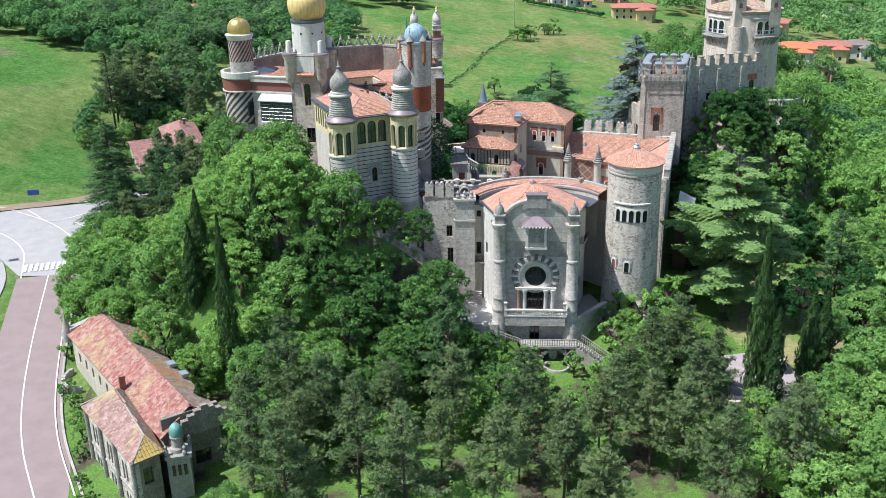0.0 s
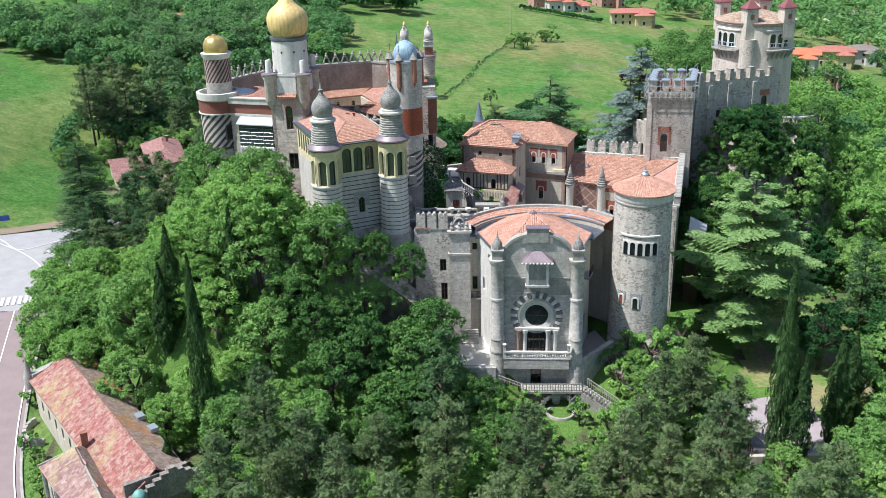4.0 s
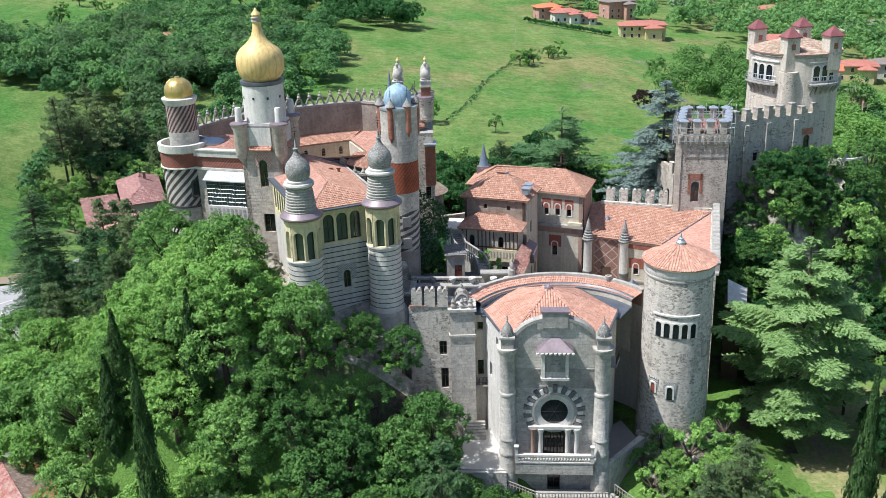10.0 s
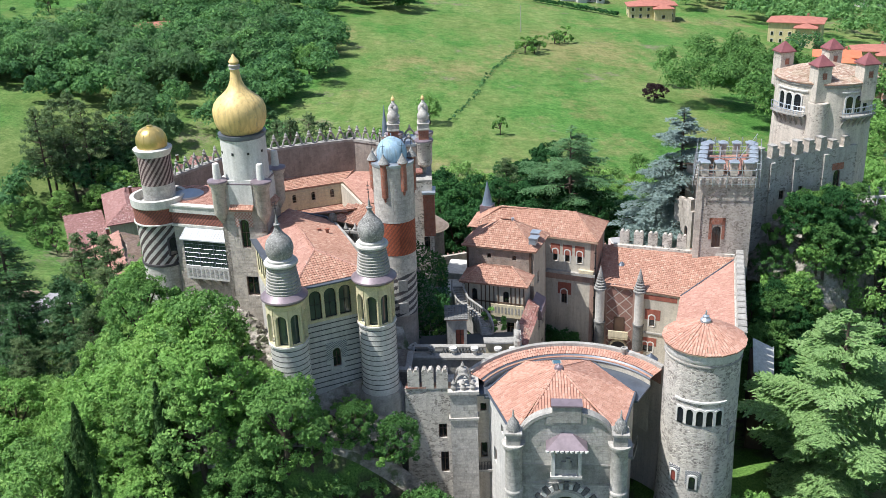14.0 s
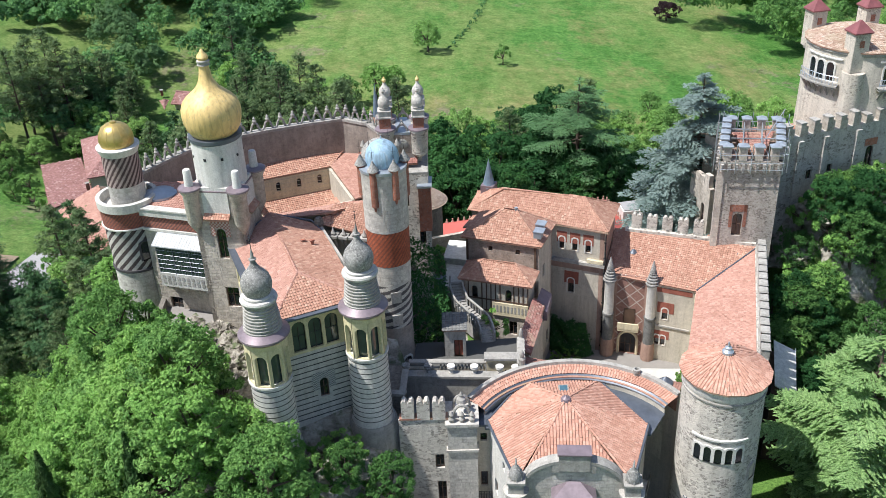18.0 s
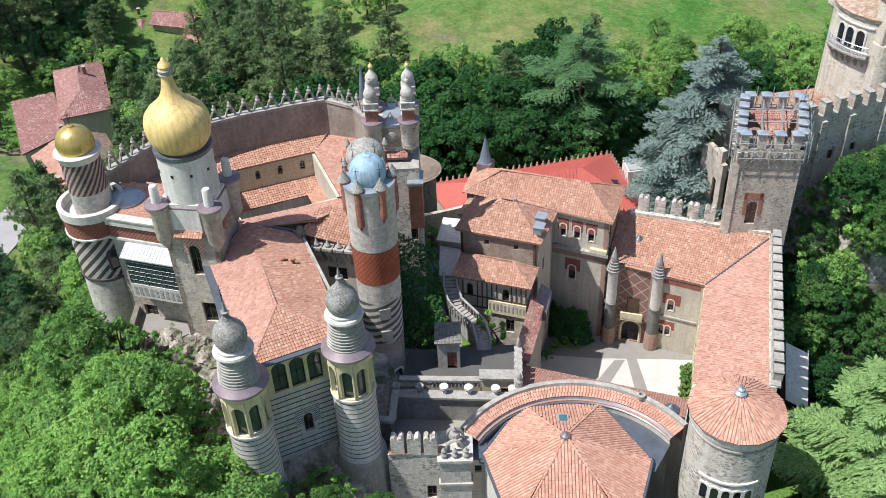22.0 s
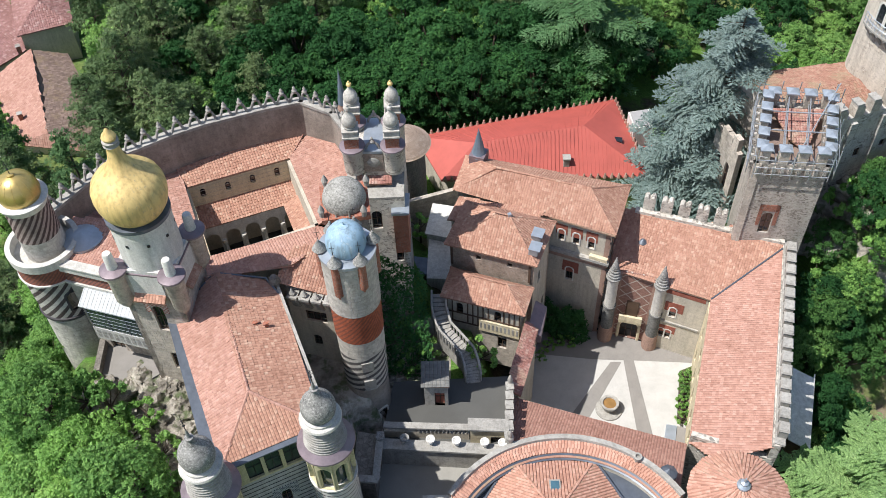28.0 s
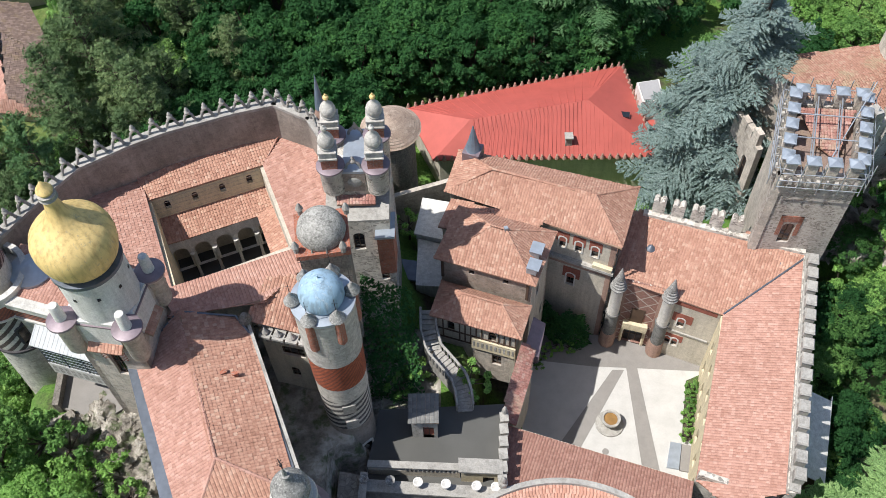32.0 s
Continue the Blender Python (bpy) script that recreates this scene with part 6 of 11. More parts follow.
tiled(cl, [z3(TR, 31.0), z3(TL, 31.0), (-21.9, 152.2, 31.8), (-18.8, 153.7, 31.8), (-13.5, 155.6, 31.8), (-10.3, 156.4, 31.8)], Vector((9.2, 3.6, 0)), TERRACOTTA)
tiled(cl, [z3(TL, 31.0), z3(BL, 31.0), (-19.2, 139.1, 31.5), (-22.6, 139.2, 32.2), (-29.0, 144.3, 32.2), (-25.3, 150.1, 32.2), (-21.9, 152.2, 31.8)], Vector((3.5, -8.7, 0)), PINKTILE)
tiled(cl, [z3(BR, 31.0), z3(TR, 31.0), (-10.3, 156.4, 31.8), (-6.8, 154.7, 31.8), (-5.6, 152.0, 31.8), (-5.3, 145.5, 31.8)], Vector((-3.4, 8.4, 0)), PINKTILE)
tiled(cl, [z3(BL, 31.0), z3(BR, 31.0), (-6.3, 143.9, 31.5), (-9.6, 139.2, 32.4), (-17.0, 137.9, 32.7), (-19.2, 139.1, 31.9)], Vector((9.1, 3.9, 0)), PINKTILE)
tiled(cl, [(-11.0, 138.0, 31.9), (-6.2, 137.0, 31.2), (-6.0, 142.0, 31.9), (-9.8, 141.2, 32.8)], Vector((4.8, -1, 0)), TERRACOTTA)
for p, q in ((z3(BL, 31.05), (-17.0, 137.9, 32.75)), (z3(TR, 31.05), (-10.3, 156.4, 31.9)), (z3(TL, 31.05), (-21.9, 152.2, 31.9)), ((-17.0, 137.9, 32.75), (-9.6, 139.2, 32.5))):
    ridge(cl, p, q, PINKTILE, 0.06)
# walls of the court
iw = Wall(TL, TR, 28.2, 30.85, 0.3)
for i in range(4):
    iw.hole(1.4 + i * 2.35, 0.5, 29.3, 30.1)
iw.build("court_wall", CREAM, cl, "cream boarded wall with small windows")
for i in range(5):
    z = 28.6 + i * 0.5
    m = Mesh().prism([iw.at(0, 0, -0.02)[:2], iw.at(iw.len, 0, -0.02)[:2], iw.at(iw.len, 0, 0.02)[:2], iw.at(0, 0, 0.02)[:2]], z, z + 0.03)
    part("board_line", m, RENDERED, cl)
for p, q in ((BL, TL), (BR, BL), (TR, BR)):
    Wall(q, p, 21.0, 30.85, 0.3).build("court_wall", CREAM if p == BL else RENDERED, cl)
Wall(lerp(TL, BL, 0.0), lerp(TR, BR, 0.0), 21.0, 28.2, 0.3).build("court_wall", RENDERED, cl)
L1, R1 = lerp(TL, BL, 0.24), lerp(TR, BR, 0.24)
tiled(cl, [z3(L1, 27.5), z3(R1, 27.5), z3(TR, 28.3), z3(TL, 28.3)], Vector((9.2, 3.6, 0)), TERRACOTTA)
R2, R3 = lerp(BR, BL, 0.18), lerp(R1, L1, 0.18)
tiled(cl, [z3(R2, 27.5), z3(R3, 27.5), z3(R1, 28.4), z3(BR, 28.4)], Vector((-3.4, 8.4, 0)), TERRACOTTA)
aw = Wall(L1, R1, 23.4, 27.45, 0.35)
for i in range(5):
    aw.hole(1.0 + i * 1.9, 1.35, 23.4, 25.8)
part("arcade", aw.mesh(False), WHITESTONE, cl, "cream arcade of round arches")
for i in range(6):
    x, y, _ = aw.at(0.05 + i * 1.9, 0, -0.1)
    part("column", Mesh().lathe(x, y, [(0.2, 22.0), (0.14, 22.3), (0.12, 24.8), (0.24, 25.2), (0.24, 25.5)], 10), PALE, cl)
# shade of the sunken court is put into the floor colour
part("court_floor", Mesh().prism([BL, BR, TR, TL], 21.8, 22.1), TERRACE, cl, "stone court floor in a grey darkened for shade")

# wall with scrolled corbels beside the blue tower
lg = thing("corbelled_wall", "stone wall with scrolled corbels and deep windows", "castle wall", "", "structure")
wl = Wall((-10.4, 138.1), (-5.4, 136.9), 15, 31.0, 0.5)
wl.hole(2.3, 1.9, 27.0, 28.4, False).hole(2.0, 0.8, 23.4, 24.6).hole(3.8, 0.9, 19.0, 21.0, False)
wl.build("wall", RENDERED, lg)
for i in range(4):
    u = 0.9 + i * 1.05
    m = Mesh()
    for u0 in (u - 0.16, u + 0.16):
        m.tube([wl.at(u0, 29.0, -0.05), wl.at(u0, 29.5, -0.35), wl.at(u0, 30.0, -0.45), wl.at(u0, 30.5, -0.75), wl.at(u0, 30.95, -0.8)], 0.15)
    c = wl.at(u, 0, -0.45)
    m.turned_box(c[0], c[1], 30.9, 31.15, 0.45, 0.55, -13.5)
    m.lathe(*wl.at(u, 0, -0.6)[:2], [(0.2, 31.15), (0.28, 31.35), (0.12, 31.6), (0.05, 31.9), (0.0, 31.95)], 8)
    part("scrolled_corbel", m, COPING, lg, "carved bracket with a knob")
    if i < 3:
        m = Mesh().tube([wl.at(u + 0.525 + 0.34 * math.cos(math.pi * k / 8), 30.75 + 0.3 * math.sin(math.pi * k / 8), -0.7) for k in range(9)], 0.09)
        part("corbel_arch", m, COPING, lg)


# ---- rock outcrops ----
def boulder(x, y, z, r, seed, flat=0.7, parent=None):
    rng = random.Random(seed)
    m = Mesh()
    n, k = 34, 21
    for j in range(k + 1):
        th = math.pi * j / k
        for i in range(n):
            ph = math.tau * i / n
            d = Vector((math.sin(th) * math.cos(ph), math.sin(th) * math.sin(ph), math.cos(th)))
            f = 1 + 0.42 * noise.noise(d * 1.6 + Vector((seed, 0, 0))) + 0.3 * noise.noise(d * 4.1 + Vector((0, seed, 0))) + 0.2 * noise.noise(d * 9.0 + Vector((0, 0, seed))) + 0.1 * noise.noise(d * 19.0 + Vector((seed, 0, seed)))
            m.v.append((x + d.x * r * f, y + d.y * r * f, z + d.z * r * f * flat))
    for j in range(k):
        for i in range(n):
            m.f.append((j * n + i, (j + 1) * n + i, (j + 1) * n + (i + 1) % n, j * n + (i + 1) % n))
    return m


for i, (x, y, r) in enumerate(((-24.5, 134.6, 2.0), (-22.2, 132.2, 2.2), (-20.8, 129.2, 2.3), (-19.2, 126.0, 2.4), (-18.0, 123.0, 2.2), (-26.8, 133.2, 2.2), (-23.8, 130.0, 2.6), (-8.5, 118.4, 1.9),
                                (24.0, 117.6, 3.0), (27.0, 118.0, 3.2), (21.8, 118.6, 2.2), (25.4, 116.0, 2.8), (28.6, 120.4, 2.6), (49.0, 157.6, 3.0), (45.0, 156.0, 3.0), (53.0, 158.6, 3.2), (41.5, 154.6, 2.6), (-3.0, 138.6, 1.2))):
    g = on_ground(x, y)
    tagged(part("rock_outcrop", boulder(x, y, g - r * 0.25, r, i + 3), ROCK), "rough grey-brown rock outcrop under the castle", "rock", "castle rocks")
for i, (x, y, z, r) in enumerate(((-21.4, 134.0, 22.6, 1.3), (-22.9, 133.4, 22.4, 1.1), (-20.3, 132.2, 22.2, 1.5), (-19.6, 130.0, 21.6, 1.6), (-25.2, 134.2, 22.5, 0.9), (-18.8, 127.6, 20.8, 1.5), (-24.2, 135.2, 22.8, 0.7), (22.4, 115.4, 3.2, 2.5), (25.4, 114.8, 2.6, 2.8), (28.0, 116.4, 3.0, 2.6), (20.8, 116.4, 2.0, 2.2), (23.8, 113.6, 0.8, 2.2), (27.2, 113.8, 0.6, 2.4), (24.6, 117.0, 4.6, 2.0))):
    tagged(part("rock_outcrop", boulder(x, y, z, r, i + 60), ROCK), "pale craggy rock beside the stone tower", "rock", "castle rocks")
tp = thing("rock_terrace_floor", "small pale gravel terrace on the castle rock", "terrace", "", "structure")
part("floor", Mesh().prism([(-27.6, 135.4), (-23.8, 134.2), (-21.9, 135.6), (-22.0, 137.2), (-27.8, 138.8)], 20.0, 22.9), PATHGREY, tp)
part("low_wall", Mesh().prism([(-27.9, 135.2), (-27.4, 135.2), (-27.6, 138.6), (-28.1, 138.6)], 20.0, 23.8), STONE_DARK, tp)

# ---- church, round tower and bell wing ----
ch = thing("castle_church", "stone church with an arched front, rose window and hexagonal tiled roof", "church")
P = [(6.6, 115.0), (15.9, 114.4), (18.4, 121.4), (15.0, 127.8), (8.2, 128.0), (4.6, 122.5)]
AP = (11.3, 121.9, 22.5)
EZ = 19.8
FA, FB = Vector((6.5, 114.35, 0)), Vector((15.7, 113.65, 0))
fr = Wall(FA.xy, FB.xy, -1.0, 20.0, 0.8)
mid = fr.len / 2
fr.hole(mid, 2.3, 7.3, 10.3, False).hole(mid, 1.3, 2.1, 5.3, False)
front = fr.build("front_wall", ASHLAR, ch, "weathered grey ashlar front", GLASS, WOOD)
# arched gable above the front
m = Mesh()
hw, rise, n = 3.85, 2.45, 20
prof = [(mid - fr.len / 2, 20.0), (mid + fr.len / 2, 20.0), (mid + hw + 0.35, 20.0)]
top = [(mid + hw * math.cos(math.pi * i / n), 20.0 + rise * math.sin(math.pi * i / n)) for i in range(n + 1)]
line = [(mid - fr.len / 2, 19.99), (mid + fr.len / 2, 19.99)] + top
for d, flip in ((0.0, False), (0.6, True)):
    pts = [fr.at(u, z, d) for u, z in ([(mid - hw, 19.99), (mid + hw, 19.99)] + top[1:-1])]
    m.face(*(reversed(pts) if flip else pts))
part("gable", m, ASHLAR, ch)
m = Mesh()
for i in range(n):
    (u0, z0), (u1, z1) = top[i], top[i + 1]
    a0, a1 = math.pi * i / n, math.pi * (i + 1) / n
    k = 0.28
    o0, o1 = (u0 + k * math.cos(a0), z0 + k * math.sin(a0)), (u1 + k * math.cos(a1), z1 + k * math.sin(a1))
    m.face(fr.at(u0, z0, -0.22), fr.at(*o0, -0.22), fr.at(*o1, -0.22), fr.at(u1, z1, -0.22))
    m.face(fr.at(*o0, -0.22), fr.at(*o0, 0.75), fr.at(*o1, 0.75), fr.at(*o1, -0.22))
    m.face(fr.at(u0, z0, -0.22), fr.at(u1, z1, -0.22), fr.at(u1, z1, 0.75), fr.at(u0, z0, 0.75))
part("gable_moulding", m, GREYSTONE, ch, "grey moulded arch")
x, y, _ = fr.at(mid, 0, 0.3)
ang = math.degrees(math.atan2(fr.u.y, fr.u.x))
k = part("gable_block", Mesh().turned_box(x, y, 21.6, 23.2, 1.25, 0.55, ang).turned_box(x, y, 21.4, 22.3, 1.75, 0.5, ang), GREYSTONE, ch)
part("block_cap", Mesh().turned_box(x, y, 23.2, 23.34, 1.36, 0.64, ang), LEAD, k, "purplish metal capping")
# shrine with its small roof
x, y, _ = fr.at(mid, 0, -0.35)
sh = part("shrine", Mesh().turned_box(x, y, 16.6, 19.5, 1.35, 0.4, ang), PALE, ch, "pale stone shrine")
x2, y2, _ = fr.at(mid, 0, -0.8)
part("shrine_recess", Mesh().turned_box(x2, y2, 17.2, 19.2, 0.95, 0.06, ang), GREYSTONE, sh)
for s in (-1, 1):
    x3, y3, _ = fr.at(mid + s * 1.15, 0, -0.9)
    part("shrine_post", Mesh().turned_box(x3, y3, 16.5, 19.5, 0.16, 0.16, ang), WHITESTONE, sh)
part("shrine_sill", Mesh().turned_box(x2, y2, 16.35, 16.6, 1.4, 0.35, ang), PALE, sh)
part("bell_bracket", Mesh().turned_box(*fr.at(mid, 0, -0.95)[:2], 17.3, 18.1, 0.45, 0.12, ang).turned_box(*fr.at(mid + 0.15, 0, -1.0)[:2], 18.1, 18.5, 0.18, 0.12, ang), COPING, sh)
rf = Mesh()
e = [fr.at(mid - 1.8, 19.55, -1.5), fr.at(mid + 1.8, 19.55, -1.5), fr.at(mid + 1.8, 19.6, 0), fr.at(mid - 1.8, 19.6, 0), fr.at(mid - 0.5, 20.5, -0.2), fr.at(mid + 0.5, 20.5, -0.2)]
rf.add(e, [(0, 1, 5, 4), (1, 2, 5), (2, 3, 4, 5), (3, 0, 4), (3, 2, 1, 0)])
part("shrine_roof", rf, LEAD, sh, "faded purple-pink metal roof")
m = Mesh()
for i in range(9):
    x3, y3, z3_ = fr.at(mid - 1.7 + i * 0.425, 0, -1.5)
    m.lathe(x3, y3, [(0.02, 19.3), (0.16, 19.4), (0.16, 19.56)], 8)
part("scalloped_edge", m, WHITESTONE, sh)
# string courses
for z, h, d in ((15.0, 0.22, -0.14), (17.0, 0.14, -0.08), (6.9, 0.25, -0.16), (11.0, 0.18, -0.1)):
    segs = ((0.0, mid - 3.6), (mid + 3.6, fr.len)) if z == 11.0 else ((0, fr.len),)
    if z == 6.9:
        segs = ((0, mid - 1.3), (mid + 1.3, fr.len))
    for u0, u1 in segs:
        part("string_course", Mesh().prism([fr.at(u0, 0, d)[:2], fr.at(u1, 0, d)[:2], fr.at(u1, 0, 0.1)[:2], fr.at(u0, 0, 0.1)[:2]], z, z + h), GREYSTONE, ch)
part("stained_band", Mesh().prism([fr.at(0, 0, -0.03)[:2], fr.at(fr.len, 0, -0.03)[:2], fr.at(fr.len, 0, 0.1)[:2], fr.at(0, 0, 0.1)[:2]], 15.2, 17.0), GREYSTONE, ch, "dark stained stone band")


def disc(r0, r1, z, d0, d1, a0=0.0, a1=math.tau, n=40):
    m = Mesh()
    for i in range(n):
        t0, t1 = a0 + (a1 - a0) * i / n, a0 + (a1 - a0) * (i + 1) / n
        A0, A1 = (mid + r0 * math.cos(t0), z + r0 * math.sin(t0)), (mid + r0 * math.cos(t1), z + r0 * math.sin(t1))
        B0, B1 = (mid + r1 * math.cos(t0), z + r1 * math.sin(t0)), (mid + r1 * math.cos(t1), z + r1 * math.sin(t1))
        m.face(fr.at(*A0, d0), fr.at(*B0, d1), fr.at(*B1, d1), fr.at(*A1, d0))
        m.face(fr.at(*B0, d1), fr.at(*B0, 0.05), fr.at(*B1, 0.05), fr.at(*B1, d1))
    return m


RZ = 12.3
part("rose_glass", Mesh().face(*[fr.at(mid + 1.36 * math.cos(math.tau * i / 32), RZ + 1.36 * math.sin(math.tau * i / 32), -0.02) for i in range(32)]), GLASS, ch, "dark round window glass")
part("rose_ring", disc(1.36, 2.0, RZ, -0.03, -0.16), PALE, ch, "pale moulded stone ring")
part("rose_outer_ring", disc(2.0, 2.25, RZ, -0.26, -0.26), COPING, ch)
m = Mesh()
for i in range(6):
    a = math.tau * i / 6
    m.bar(fr.at(mid, RZ, -0.05), fr.at(mid + 1.36 * math.cos(a), RZ + 1.36 * math.sin(a), -0.05), 0.014, 4)
part("rose_bars", m, IRON, ch)
for i in range(29):
    a0 = math.pi * (-0.3 + 1.6 * i / 29)
    a1 = math.pi * (-0.3 + 1.6 * (i + 0.8) / 29)
    darkstone = i % 2 == 0
    r0, r1 = 2.3, 2.85 if not darkstone else 3.1
    m = Mesh()
    q = [(mid + r * math.cos(a), RZ + r * math.sin(a)) for r, a in ((r0, a0), (r1, a0), (r1, a1), (r0, a1))]
    m.add([fr.at(u, z, -0.26) for u, z in q] + [fr.at(u, z, 0.02) for u, z in q], [(0, 1, 2, 3), (0, 4, 5, 1), (1, 5, 6, 2), (2, 6, 7, 3), (3, 7, 4, 0)])
    part("voussoir", m, DARKSHAFT if darkstone else WHITESTONE, ch)
for u, mt in ((mid - 1.35, WHITESTONE), (mid + 1.35, WHITESTONE), (mid - 2.1, RENDER_PINK), (mid + 2.25, WHITESTONE)):
    x3, y3, _ = fr.at(u, 0, -0.35)
    part("door_column", Mesh().lathe(x3, y3, [(0.34, 7.2), (0.3, 7.5), (0.25, 7.7), (0.23, 10.0), (0.38, 10.35), (0.4, 10.6)], 14), mt, ch)
part("door_lintel", Mesh().prism([fr.at(mid - 2.6, 0, -0.6)[:2], fr.at(mid + 2.7, 0, -0.6)[:2], fr.at(mid + 2.7, 0, 0)[:2], fr.at(mid - 2.6, 0, 0)[:2]], 10.55, 10.85), PALE, ch)
m = Mesh()
for i in range(7):
    m.bar(fr.at(mid - 1.0 + i * 0.33, 7.3, 0.1), fr.at(mid - 1.0 + i * 0.33, 10.2, 0.1), 0.035, 4)
part("door_grille", m, IRON, ch)
# balcony before the door
bal = part("balcony", Mesh().prism([fr.at(mid - 3.9, 0, -1.5)[:2], fr.at(mid + 3.9, 0, -1.5)[:2], fr.at(mid + 3.9, 0, 0)[:2], fr.at(mid - 3.9, 0, 0)[:2]], 5.9, 7.2), ASHLAR, ch)
m = Mesh()
for z0, z1, d0, d1 in ((7.2, 7.35, -1.55, -1.25), (8.0, 8.2, -1.6, -1.2)):
    m.prism([fr.at(mid - 3.9, 0, d0)[:2], fr.at(mid + 3.9, 0, d0)[:2], fr.at(mid + 3.9, 0, d1)[:2], fr.at(mid - 3.9, 0, d1)[:2]], z0, z1)
part("balustrade_rail", m, WHITESTONE, bal)
for i in range(26):
    u = mid - 3.75 + i * 0.3
    a, b = (u, 7.35), (u + 0.3, 8.0)
    m = Mesh().bar(fr.at(u, 7.35, -1.4), fr.at(u + 0.3, 8.0, -1.4), 0.05, 4).bar(fr.at(u + 0.3, 7.35, -1.4), fr.at(u, 8.0, -1.4), 0.05, 4)
    part("baluster", m, WHITESTONE, bal)
for s in (-1, 1):
    x3, y3, _ = fr.at(mid + s * 3.8, 0, -1.4)
    part("end_post", Mesh().turned_box(x3, y3, 7.2, 9.0, 0.16, 0.16, ang).turned_box(x3, y3, 9.0, 9.15, 0.22, 0.22, ang), WHITESTONE, bal)
# great half columns at both corners
for cx, cy in ((6.45, 114.05), (15.72, 113.35)):
    prof = [(0.98, 3.0), (0.96, 6.0), (0.9, 6.2), (0.86, 7.6), (0.92, 7.7), (0.92, 7.9), (0.83, 8.1), (0.8, 9.3), (0.88, 9.4), (0.88, 9.55), (0.79, 9.7), (0.77, 14.4), (0.87, 14.5), (0.87, 14.7), (0.77, 14.85), (0.76, 18.8), (0.95, 19.2), (1.05, 19.45), (1.05, 19.65)]
    c = part("corner_column", Mesh().lathe(cx, cy, prof, 28), ASHLAR, ch, "round ashlar corner column")
    part("lantern_base", Mesh().turned_box(cx, cy, 19.6, 20.7, 0.62, 0.62, ang).turned_box(cx, cy, 20.7, 20.9, 0.75, 0.75, ang), GREYSTONE, c)
    part("lantern_cap", Mesh().lathe(cx, cy, [(0.55, 20.9), (0.6, 21.2), (0.52, 21.6), (0.3, 21.95), (0.12, 22.2), (0.05, 22.9), (0.0, 23.0)], 12), DOMESTONE, c)
    for i in range(8):
        a = math.tau * i / 8
        part("lantern_rib", Mesh().bar((cx + 0.62 * math.cos(a), cy + 0.62 * math.sin(a), 20.9), (cx + 0.3 * math.cos(a), cy + 0.3 * math.sin(a), 21.95), 0.05, 4), COPING, c)
# side walls of the hexagon
sides = {0: None, 1: ((P[1], P[2]), RENDERED), 2: ((P[2], P[3]), RENDERED), 3: ((P[3], P[4]), RENDERED), 4: ((P[4], P[5]), RENDERED), 5: ((P[5], P[0]), RENDER_WHITE)}
for i in range(1, 6):
    (p, q), mt = sides[i]
    wl = Wall(p, q, 2.0, EZ - 0.1, 0.5)
    if i == 1:
        wl.hole(3.6, 1.2, 16.0, 17.8, False).hole(4.0, 0.9, 12.2, 13.6).hole(4.6, 1.0, 8.0, 9.8)
    if i == 5:
        wl.hole(4.2, 0.7, 17.6, 18.5, False).hole(6.0, 0.7, 17.6, 18.5, False).hole(5.6, 1.3, 6.4, 9.4, False).hole(2.0, 0.8, 13.0, 14.6, False)
    wl.build("side_wall", mt, ch)
    if i == 1:
        part("small_balcony", Mesh().prism([wl.at(2.6, 0, -0.9)[:2], wl.at(4.8, 0, -0.9)[:2], wl.at(4.8, 0, 0)[:2], wl.at(2.6, 0, 0)[:2]], 15.6, 15.85), GREYSTONE, ch)
        m = Mesh()
        for j in range(12):
            m.bar(wl.at(2.6 + j * 0.2, 15.85, -0.88), wl.at(2.6 + j * 0.2, 16.8, -0.88), 0.02, 4)
        m.bar(wl.at(2.6, 16.8, -0.88), wl.at(4.8, 16.8, -0.88), 0.03, 4)
        part("balcony_railing", m, IRON, ch)["kind"] = "stuff"
        part("drainpipe", Mesh().bar(wl.at(1.4, 4, -0.1), wl.at(1.4, 19.5, -0.1), 0.08, 6), IRON, ch)
# roof
for i in range(6):
    p, q = P[i], P[(i + 1) % 6]
    a, b = (p[0], p[1], EZ), (q[0], q[1], EZ)
    if i == 0:
        a, b = (7.0, 115.1, EZ), (15.5, 114.6, EZ)
    tiled(ch, [a, b, AP], Vector(b) - Vector(a), CHURCHTILE, 0.27, 0.34, single=60 if i in (3, 2, 4) else 0, barrel=True)
    ridge(ch, a, AP, CHURCHTILE, 0.12)
    if i != 0:
        d = (Vector(b) - Vector(a)).normalized()
        o = Vector((d.y, -d.x, 0)) * 0.14
        part("gutter", Mesh().bar(Vector(a) + o, Vector(b) + o, 0.13, 6), GUTTER, ch, "dark metal gutter")
part("apex_cap", Mesh().lathe(AP[0], AP[1], [(0.5, 22.35), (0.4, 22.6), (0.12, 22.75), (0.0, 22.95)], 10), LEAD, ch)
n3 = (Vector(P[3]).to_3d() + Vector(P[4]).to_3d()) / 2
k = 0.52
cx, cy, cz = n3.x + (AP[0] - n3.x) * k, n3.y + (AP[1] - n3.y) * k, EZ + (AP[2] - EZ) * k
sk = part("skylight", Mesh().turned_box(cx, cy, cz - 0.1, cz + 0.14, 0.45, 0.6, 0), COPING, ch)
part("skylight_pane", Mesh().box(cx - 0.34, cy - 0.48, cz + 0.15, cx + 0.34, cy + 0.48, cz + 0.17), sheet("blue_skylight_glass", (0.07, 0.15, 0.20), 0.1), sk)
for i in range(9):
    part("valley_sheet", Mesh().turned_box(9.0 + i * 0.7, 128.15, 19.75, 19.95, 0.33, 0.3, 0), ZINC, ch)

